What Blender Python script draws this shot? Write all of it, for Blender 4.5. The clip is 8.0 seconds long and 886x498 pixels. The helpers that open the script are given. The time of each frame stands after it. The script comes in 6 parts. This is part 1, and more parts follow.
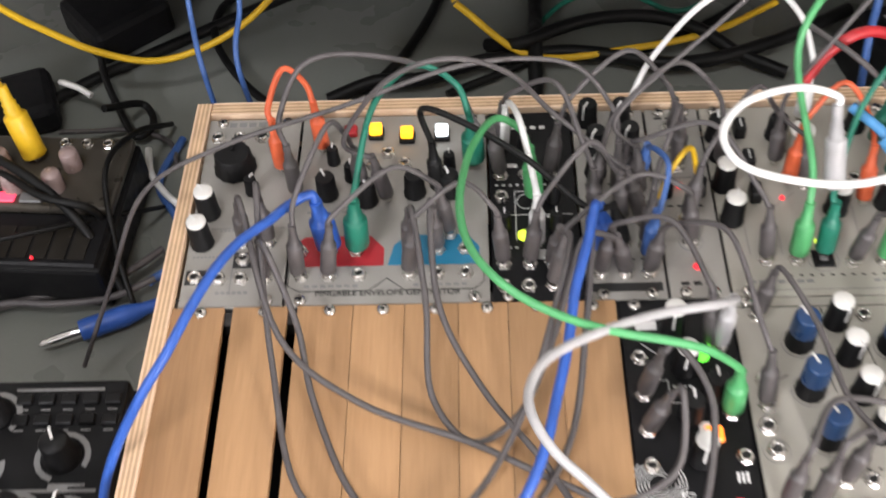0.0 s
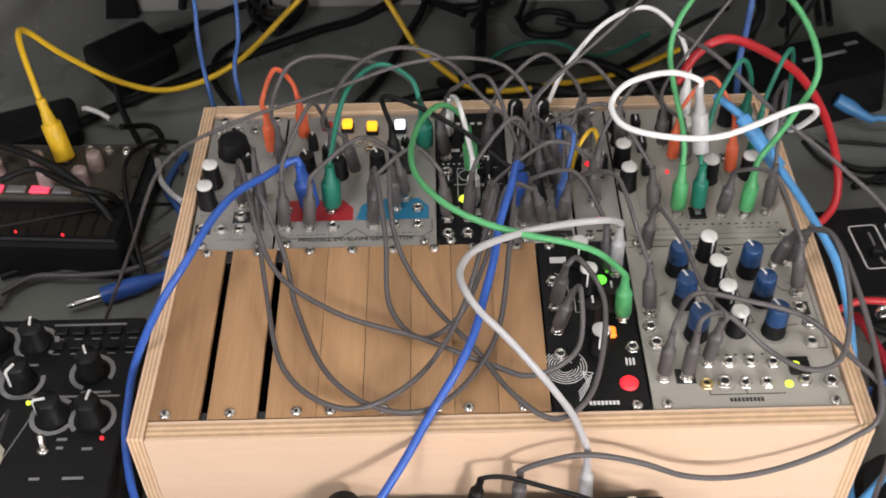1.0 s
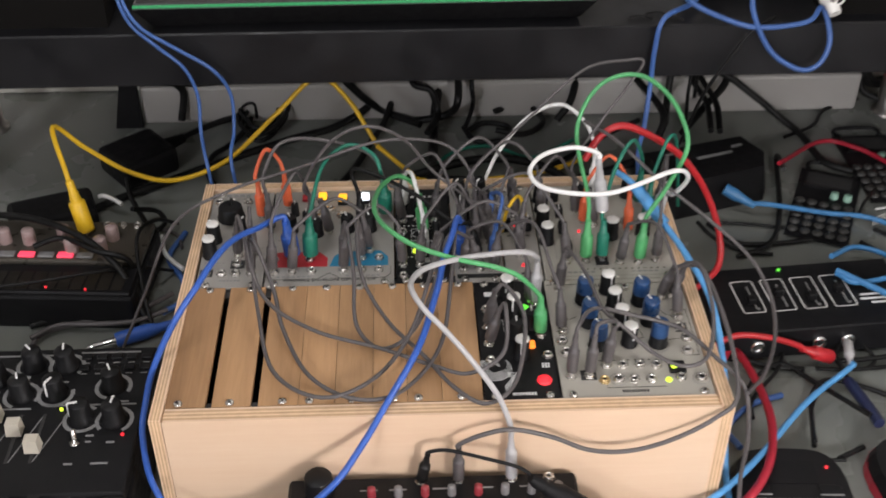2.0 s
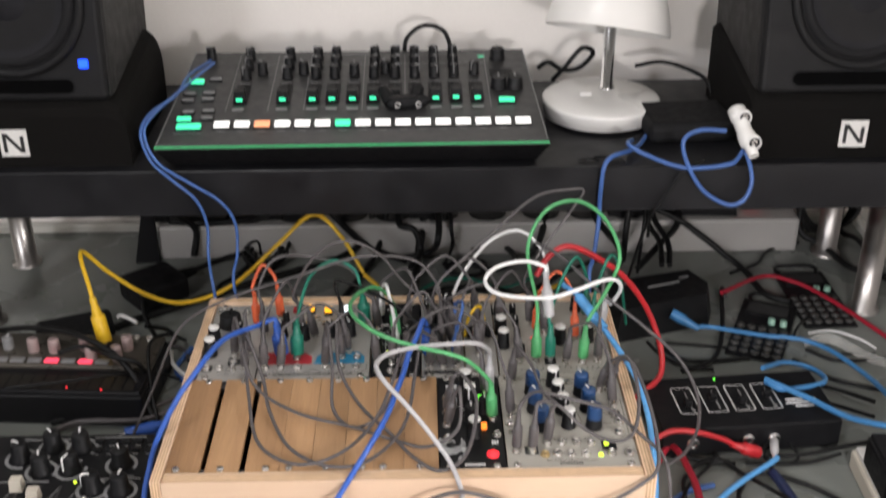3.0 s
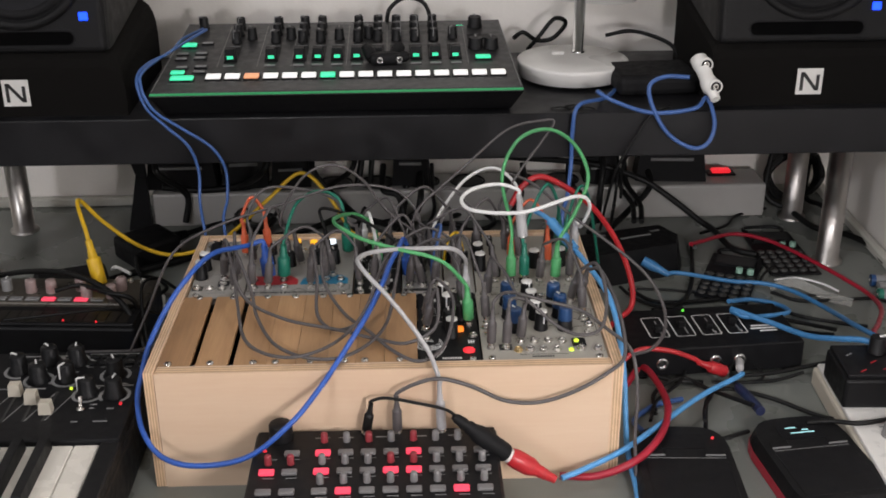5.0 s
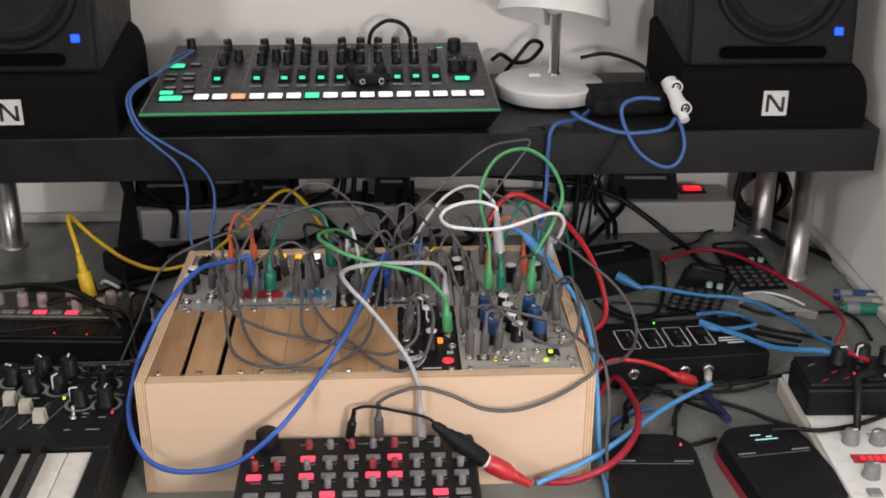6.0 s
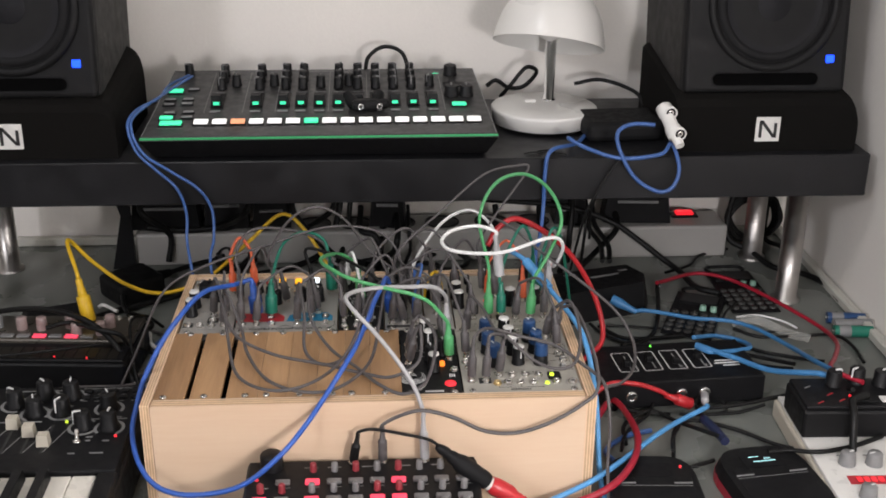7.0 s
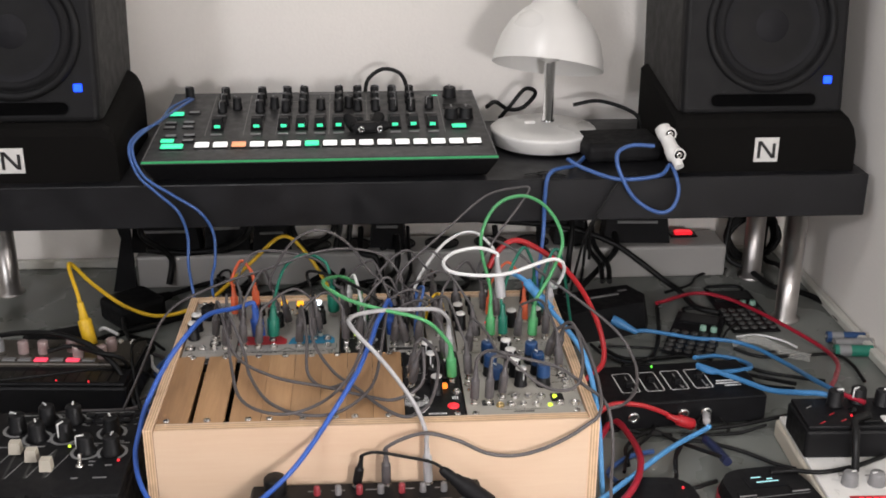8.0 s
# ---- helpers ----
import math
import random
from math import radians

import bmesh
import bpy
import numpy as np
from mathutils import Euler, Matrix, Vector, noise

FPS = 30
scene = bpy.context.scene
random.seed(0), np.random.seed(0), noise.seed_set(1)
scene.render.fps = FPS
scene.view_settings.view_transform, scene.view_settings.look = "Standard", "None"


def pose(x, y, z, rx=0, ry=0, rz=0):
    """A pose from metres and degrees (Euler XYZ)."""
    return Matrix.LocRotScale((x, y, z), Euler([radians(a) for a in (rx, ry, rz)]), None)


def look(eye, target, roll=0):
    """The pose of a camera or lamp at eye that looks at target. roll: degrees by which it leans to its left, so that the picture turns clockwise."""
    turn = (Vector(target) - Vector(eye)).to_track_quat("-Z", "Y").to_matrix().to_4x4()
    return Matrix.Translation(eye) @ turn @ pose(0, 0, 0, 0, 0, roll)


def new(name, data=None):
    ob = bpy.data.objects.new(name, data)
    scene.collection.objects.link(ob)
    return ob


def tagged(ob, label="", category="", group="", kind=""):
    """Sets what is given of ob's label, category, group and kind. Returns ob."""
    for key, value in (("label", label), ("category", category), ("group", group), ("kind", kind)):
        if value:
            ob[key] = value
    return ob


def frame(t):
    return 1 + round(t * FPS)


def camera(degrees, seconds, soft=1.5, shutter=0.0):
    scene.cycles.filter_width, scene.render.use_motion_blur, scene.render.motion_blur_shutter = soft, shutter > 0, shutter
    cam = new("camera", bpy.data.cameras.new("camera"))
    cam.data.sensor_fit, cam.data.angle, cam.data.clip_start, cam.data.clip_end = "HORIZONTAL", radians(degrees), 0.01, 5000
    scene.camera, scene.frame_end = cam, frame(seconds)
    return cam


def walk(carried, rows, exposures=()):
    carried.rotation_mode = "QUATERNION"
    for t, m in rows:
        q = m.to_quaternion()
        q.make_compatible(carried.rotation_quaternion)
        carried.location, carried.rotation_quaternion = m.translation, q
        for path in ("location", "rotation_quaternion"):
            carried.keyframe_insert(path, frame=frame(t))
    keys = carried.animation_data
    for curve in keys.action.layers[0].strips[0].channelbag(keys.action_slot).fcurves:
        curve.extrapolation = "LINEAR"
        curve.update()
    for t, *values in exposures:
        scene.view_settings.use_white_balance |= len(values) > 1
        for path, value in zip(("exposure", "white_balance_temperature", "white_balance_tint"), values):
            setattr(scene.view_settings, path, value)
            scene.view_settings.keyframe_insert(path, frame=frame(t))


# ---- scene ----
# ---- camera ----
cam = camera(42.0, 8.0, soft=1.75, shutter=0.45)
PATH = [
    (0.0, (0.655, 0.146, 0.565), (0.592, 1.390, -1.000), -3.5),
    (0.5, (0.670, 0.049, 0.589), (0.623, 1.376, -0.907), -2.3),
    (1.0, (0.666, -0.029, 0.613), (0.659, 1.380, -0.806), -1.6),
    (1.2, (0.663, -0.063, 0.623), (0.673, 1.389, -0.753), -1.3),
    (2.3, (0.682, -0.289, 0.691), (0.750, 1.350, -0.453), 0.1),
    (2.5, (0.693, -0.335, 0.699), (0.758, 1.339, -0.392), 0.1),
    (3.0, (0.709, -0.380, 0.694), (0.745, 1.385, -0.246), -0.2),
    (3.5, (0.710, -0.407, 0.659), (0.738, 1.433, -0.125), -0.4),
    (4.0, (0.713, -0.434, 0.606), (0.744, 1.408, -0.172), -0.5),
    (4.5, (0.717, -0.466, 0.589), (0.758, 1.354, -0.237), -0.5),
    (6.0, (0.716, -0.537, 0.610), (0.804, 1.295, -0.187), 0.1),
    (6.5, (0.704, -0.544, 0.615), (0.814, 1.294, -0.167), 0.4),
    (7.0, (0.696, -0.546, 0.615), (0.818, 1.300, -0.145), 0.5),
    (7.5, (0.685, -0.545, 0.617), (0.823, 1.306, -0.126), 0.6),
    (8.0, (0.690, -0.547, 0.620), (0.820, 1.310, -0.111), 0.3),
]
walk(cam, [(t, look(eye, target, roll)) for t, eye, target, roll in PATH], [(0.0, 0.15), (0.5, -0.15), (1.0, -0.38), (2.5, -0.55), (3.0, -0.42), (3.5, -0.74), (4.5, -0.92), (6.0, -0.78), (8.0, -0.62)])

# ---- world and lamps ----
world = bpy.data.worlds.new("room_air")
scene.world = world
world.use_nodes = True
world.node_tree.nodes["Background"].inputs[0].default_value = (0.85, 0.9, 1.0, 1)
world.node_tree.nodes["Background"].inputs[1].default_value = 0.02


def lamp(name, kind, at, target, watts, colour):
    data = bpy.data.lights.new(name, kind)
    data.energy, data.color = watts, colour
    ob = new(name, data)
    ob.matrix_basis = look(at, target)
    return data


# a ceiling light over the desk, a lamp at the desk's right-hand front corner, an added fill light
ceiling_lamp = lamp("ceiling_light", "AREA", (0.30, 0.00, 1.72), (0.55, 0.20, 0.0), 8.0, (1.0, 0.985, 1.0))
ceiling_lamp.shape, ceiling_lamp.size = "DISK", 0.35
corner_lamp = lamp("corner_lamp", "POINT", (1.00, -0.40, 0.40), (0.8, 0.5, 0.1), 28.0, (1.0, 0.955, 0.97))
corner_lamp.shadow_soft_size = 0.075
# added fill from the front left to brighten the walls, no lamp known there
front_fill = lamp("front_fill_light", "POINT", (-0.65, -1.60, 1.38), (0.8, 0.6, 0.1), 88.0, (1.0, 0.985, 1.05))
front_fill.shadow_soft_size = 0.16


# ---- materials ----
def mat(name, colour, rough=0.5, metal=0.0, var=0.12, scale=60.0, bump=0.0, grain=900.0, coat=0.0, spec=0.5):
    m = bpy.data.materials.new(name)
    m.use_nodes = True
    nt = m.node_tree
    b = nt.nodes["Principled BSDF"]
    b.inputs["Metallic"].default_value = metal
    b.inputs["Coat Weight"].default_value = coat
    b.inputs["Specular IOR Level"].default_value = spec
    tc = nt.nodes.new("ShaderNodeTexCoord")
    info = nt.nodes.new("ShaderNodeObjectInfo")
    shift = nt.nodes.new("ShaderNodeVectorMath")
    nt.links.new(tc.outputs["Object"], shift.inputs[0])
    nt.links.new(info.outputs["Random"], shift.inputs[1])
    big = nt.nodes.new("ShaderNodeTexNoise")
    big.inputs["Scale"].default_value, big.inputs["Detail"].default_value = scale, 4.0
    nt.links.new(shift.outputs[0], big.inputs["Vector"])
    fine = nt.nodes.new("ShaderNodeTexNoise")
    fine.inputs["Scale"].default_value, fine.inputs["Detail"].default_value = grain, 3.0
    nt.links.new(shift.outputs[0], fine.inputs["Vector"])
    add = nt.nodes.new("ShaderNodeMath")
    add.operation = "MULTIPLY_ADD"
    add.inputs[1].default_value = 0.35
    nt.links.new(fine.outputs["Fac"], add.inputs[0])
    nt.links.new(big.outputs["Fac"], add.inputs[2])
    ramp = nt.nodes.new("ShaderNodeMapRange")
    ramp.inputs["From Min"].default_value, ramp.inputs["From Max"].default_value = 0.4, 0.95
    ramp.inputs["To Min"].default_value, ramp.inputs["To Max"].default_value = 1 - var, 1 + var
    nt.links.new(add.outputs[0], ramp.inputs["Value"])
    mul = nt.nodes.new("ShaderNodeVectorMath")
    mul.operation = "SCALE"
    mul.inputs[0].default_value = colour
    nt.links.new(ramp.outputs[0], mul.inputs["Scale"])
    nt.links.new(mul.outputs[0], b.inputs["Base Color"])
    rr = nt.nodes.new("ShaderNodeMapRange")
    rr.inputs["From Min"].default_value, rr.inputs["From Max"].default_value = 0.35, 0.65
    rr.inputs["To Min"].default_value, rr.inputs["To Max"].default_value = max(rough - 0.08, 0.02), min(rough + 0.08, 1)
    nt.links.new(big.outputs["Fac"], rr.inputs["Value"])
    nt.links.new(rr.outputs[0], b.inputs["Roughness"])
    if bump:
        bp = nt.nodes.new("ShaderNodeBump")
        bp.inputs["Strength"].default_value, bp.inputs["Distance"].default_value = bump, 0.001
        nt.links.new(fine.outputs["Fac"], bp.inputs["Height"])
        nt.links.new(bp.outputs[0], b.inputs["Normal"])
    return m


def glow(name, colour, strength):
    m = bpy.data.materials.new(name)
    m.use_nodes = True
    b = m.node_tree.nodes["Principled BSDF"]
    b.inputs["Base Color"].default_value = (*[0.35 * c + 0.02 for c in colour], 1)
    b.inputs["Roughness"].default_value = 0.35
    b.inputs["Emission Color"].default_value = (*colour, 1)
    b.inputs["Emission Strength"].default_value = strength
    return m


def wood(name, light, dark, along, rough=0.5, bands=55.0):
    """Timber with long grain along an axis (0 x, 1 y, 2 z), each board of its own tone."""
    m = bpy.data.materials.new(name)
    m.use_nodes = True
    nt = m.node_tree
    b = nt.nodes["Principled BSDF"]
    tc = nt.nodes.new("ShaderNodeTexCoord")
    info = nt.nodes.new("ShaderNodeObjectInfo")
    wide = nt.nodes.new("ShaderNodeVectorMath")
    wide.operation = "MULTIPLY_ADD"
    wide.inputs[1].default_value = (7.3, 3.1, 5.7)
    nt.links.new(info.outputs["Random"], wide.inputs[0])
    nt.links.new(tc.outputs["Object"], wide.inputs[2])
    mp = nt.nodes.new("ShaderNodeMapping")
    sc = [1.0, 1.0, 1.0]
    sc[along] = 0.07
    mp.inputs["Scale"].default_value = sc
    nt.links.new(wide.outputs[0], mp.inputs["Vector"])
    n1 = nt.nodes.new("ShaderNodeTexNoise")
    n1.inputs["Scale"].default_value, n1.inputs["Detail"].default_value, n1.inputs["Distortion"].default_value = bands, 5.0, 0.6
    nt.links.new(mp.outputs[0], n1.inputs["Vector"])
    n2 = nt.nodes.new("ShaderNodeTexNoise")
    n2.inputs["Scale"].default_value, n2.inputs["Detail"].default_value = bands * 14, 3.0
    nt.links.new(mp.outputs[0], n2.inputs["Vector"])
    mix = nt.nodes.new("ShaderNodeMath")
    mix.operation = "MULTIPLY_ADD"
    mix.inputs[1].default_value = 0.45
    nt.links.new(n2.outputs["Fac"], mix.inputs[0])
    nt.links.new(n1.outputs["Fac"], mix.inputs[2])
    ramp = nt.nodes.new("ShaderNodeValToRGB")
    ramp.color_ramp.elements[0].position, ramp.color_ramp.elements[0].color = 0.45, (*dark, 1)
    ramp.color_ramp.elements[1].position, ramp.color_ramp.elements[1].color = 0.95, (*light, 1)
    nt.links.new(mix.outputs[0], ramp.inputs["Fac"])
    tone = nt.nodes.new("ShaderNodeMapRange")
    tone.inputs["To Min"].default_value, tone.inputs["To Max"].default_value = 0.86, 1.10
    nt.links.new(info.outputs["Random"], tone.inputs["Value"])
    mul = nt.nodes.new("ShaderNodeVectorMath")
    mul.operation = "SCALE"
    nt.links.new(ramp.outputs[0], mul.inputs[0])
    nt.links.new(tone.outputs[0], mul.inputs["Scale"])
    nt.links.new(mul.outputs[0], b.inputs["Base Color"])
    b.inputs["Roughness"].default_value = rough
    bp = nt.nodes.new("ShaderNodeBump")
    bp.inputs["Strength"].default_value, bp.inputs["Distance"].default_value = 0.25, 0.0006
    nt.links.new(n2.outputs["Fac"], bp.inputs["Height"])
    nt.links.new(bp.outputs[0], b.inputs["Normal"])
    return m


WALL = mat("wall_paint", (0.86, 0.825, 0.775), 0.8, var=0.04, scale=3, bump=0.25, grain=260)
DESK = mat("desk_laminate", (0.179, 0.189, 0.173), 0.30, var=0.10, scale=9, bump=0.03, grain=700)
TRIM = mat("pale_trim", (0.52, 0.51, 0.46), 0.5, var=0.06, scale=20)
CARPET = mat("floor_carpet", (0.20, 0.18, 0.15), 0.9, var=0.2, scale=40, bump=0.5)
BIRCH = wood("birch_ply", (0.80, 0.605, 0.435), (0.745, 0.53, 0.36), 0, 0.45, 24)
BIRCH_UP = wood("birch_ply_side", (0.78, 0.57, 0.39), (0.71, 0.49, 0.32), 1, 0.45, 24)
PLYDARK = mat("ply_dark_layer", (0.52, 0.34, 0.205), 0.6, var=0.2, scale=120)
PLYPALE = mat("ply_pale_layer", (0.74, 0.53, 0.33), 0.55, var=0.12, scale=120)
SEQGREY = mat("smoky_plastic", (0.17, 0.165, 0.165), 0.4, var=0.12)
STRIP = mat("pale_grey_plastic", (0.37, 0.36, 0.34), 0.45, var=0.05, scale=25)
BLANK_DARK = wood("dark_oak_blank", (0.42, 0.24, 0.115), (0.24, 0.13, 0.058), 1, 0.45, 30)
BLANK = wood("oak_blank", (0.50, 0.295, 0.145), (0.36, 0.20, 0.092), 1, 0.45, 40)
SHELF = mat("black_shelf_foil", (0.010, 0.010, 0.0115), 0.42, var=0.2, scale=30, bump=0.08, grain=500, spec=0.35)
STEEL = mat("brushed_steel", (0.46, 0.44, 0.42), 0.36, 1.0, var=0.08, scale=80)
CHROME = mat("chrome", (0.82, 0.82, 0.83), 0.08, 1.0, var=0.03)
NICKEL = mat("nickel", (0.62, 0.60, 0.57), 0.25, 1.0, var=0.15, scale=200)
BRASS = mat("brass", (0.66, 0.50, 0.25), 0.3, 1.0)
ALU = mat("aluminium_panel", (0.34, 0.328, 0.303), 0.5, 0.2, var=0.06, scale=60, bump=0.05)
CREAM = mat("pale_panel", (0.385, 0.368, 0.322), 0.5, 0.1, var=0.05, scale=60, bump=0.05)
INK = mat("black_print", (0.02, 0.02, 0.02), 0.6)
WHITEPRINT = mat("white_print", (0.75, 0.75, 0.74), 0.6)
GREYPRINT = mat("grey_print", (0.22, 0.22, 0.22), 0.6)
REDPRINT = mat("red_print", (0.42, 0.02, 0.03), 0.5)
BLUEPRINT = mat("blue_print", (0.015, 0.20, 0.36), 0.5)
BLACKPANEL = mat("black_panel", (0.0065, 0.0065, 0.0075), 0.5, var=0.25, scale=90, bump=0.06, spec=0.22)
BLACK = mat("black_plastic", (0.0068, 0.0068, 0.0075), 0.48, var=0.25, scale=120, bump=0.1, spec=0.25)
RUBBER = mat("black_rubber", (0.0072, 0.0072, 0.008), 0.65, var=0.25, scale=150, spec=0.2)
VINYL = mat("speaker_vinyl", (0.021, 0.020, 0.020), 0.6, var=0.2, scale=60, bump=0.35, grain=1200, spec=0.3)
BAFFLE = mat("speaker_baffle", (0.006, 0.006, 0.0065), 0.6, var=0.25, scale=60, bump=0.2, grain=900, spec=0.25)
PORT = mat("port_dark", (0.0015, 0.0015, 0.0016), 0.9, var=0.2, spec=0.05)
# dark grey for the unseen walls and ceiling, to weaken the bounced light
LOWBOUNCE = mat("low_bounce_grey", (0.34, 0.33, 0.31), 0.85, var=0.05, scale=3)
CONE = mat("woofer_cone", (0.007, 0.007, 0.009), 0.6, var=0.3, scale=160, bump=0.3, spec=0.25)
FOAM = mat("black_foam", (0.007, 0.0065, 0.006), 0.95, var=0.3, scale=300, bump=0.9, grain=1500, spec=0.1)
GREYMETAL = mat("dark_grey_metal", (0.042, 0.042, 0.043), 0.42, 0.3, var=0.12, scale=90, bump=0.05)
SMOKE = mat("bronze_panel", (0.10, 0.09, 0.075), 0.35, 0.45, var=0.12, scale=70)
RIBBON = mat("dark_bronze_key", (0.022, 0.019, 0.015), 0.4, 0.3, var=0.15)
WHITEPL = mat("white_plastic", (0.72, 0.71, 0.68), 0.35, var=0.05, scale=60)
ENAMEL = mat("white_enamel", (0.78, 0.77, 0.74), 0.32, var=0.01, scale=6, coat=0.2)
OLDWHITE = mat("cream_plastic", (0.52, 0.48, 0.40), 0.42, var=0.07, scale=50)
KEYWHITE = mat("ivory_key", (0.72, 0.69, 0.62), 0.25, var=0.04, scale=50)
GREYPL = mat("grey_plastic", (0.20, 0.20, 0.20), 0.45, var=0.12)
BLUECAP = mat("blue_cap", (0.014, 0.052, 0.15), 0.35, var=0.1)
CORD = {
    "grey": mat("grey_cord", (0.085, 0.077, 0.078), 0.5, var=0.15, scale=150),
    "pale": mat("pale_grey_cord", (0.40, 0.395, 0.40), 0.45, var=0.08, scale=150),
    "black": mat("black_cord", (0.007, 0.007, 0.007), 0.5, var=0.2, scale=150, spec=0.25),
    "blue": mat("blue_cord", (0.028, 0.10, 0.42), 0.42, var=0.12, scale=150),
    "navy": mat("navy_cord", (0.05, 0.12, 0.34), 0.42, var=0.12, scale=150),
    "azure": mat("azure_cord", (0.09, 0.31, 0.62), 0.42, var=0.12, scale=150),
    "sky": mat("sky_blue_cord", (0.05, 0.20, 0.43), 0.42, var=0.12, scale=150),
    "green": mat("green_cord", (0.08, 0.35, 0.13), 0.42, var=0.12, scale=150),
    "teal": mat("dark_green_cord", (0.012, 0.16, 0.105), 0.42, var=0.12, scale=150),
    "orange": mat("orange_cord", (0.70, 0.13, 0.05), 0.42, var=0.1, scale=150),
    "red": mat("red_cord", (0.46, 0.018, 0.025), 0.4, var=0.12, scale=150),
    "wine": mat("dark_red_cord", (0.34, 0.012, 0.03), 0.4, var=0.12, scale=150),
    "ink": mat("dark_navy_cord", (0.014, 0.02, 0.06), 0.45, var=0.12, scale=150),
    "yellow": mat("yellow_cord", (0.74, 0.46, 0.02), 0.42, var=0.1, scale=150),
    "white": mat("white_cord", (0.78, 0.78, 0.77), 0.4, var=0.04, scale=150),
}
FILM = mat("milky_plastic_film", (0.42, 0.42, 0.39), 0.25, var=0.2, scale=80, bump=0.4, grain=300)
PADLIT = glow("lit_white_pad", (1.0, 0.98, 0.95), 1.6)
GREENLIT = glow("lit_green_pad", (0.05, 0.9, 0.45), 1.6)
ORANGEPAD = glow("lit_orange_pad", (1.0, 0.42, 0.2), 1.3)
GREENEDGE = glow("green_light_edge", (0.03, 0.5, 0.16), 0.55)
LED_GREEN = glow("green_led", (0.15, 1.0, 0.06), 1.8)
LED_LIME = glow("lime_led", (0.75, 1.0, 0.05), 2.0)
LED_RED = glow("red_led", (1.0, 0.02, 0.035), 1.5)
LED_PINK = glow("pink_button", (1.0, 0.06, 0.12), 1.8)
LED_BLUE = glow("blue_led", (0.004, 0.06, 1.0), 4.5)
LED_AMBER = glow("amber_lamp", (1.0, 0.46, 0.015), 2.2)
LED_WHITE = glow("white_lamp", (0.85, 0.93, 1.0), 3.0)
LED_ORANGE = glow("orange_lamp", (1.0, 0.25, 0.02), 2.2)
OLED = glow("lit_display", (0.5, 0.95, 1.0), 1.5)


FILM.node_tree.nodes["Principled BSDF"].inputs["Alpha"].default_value = 0.35


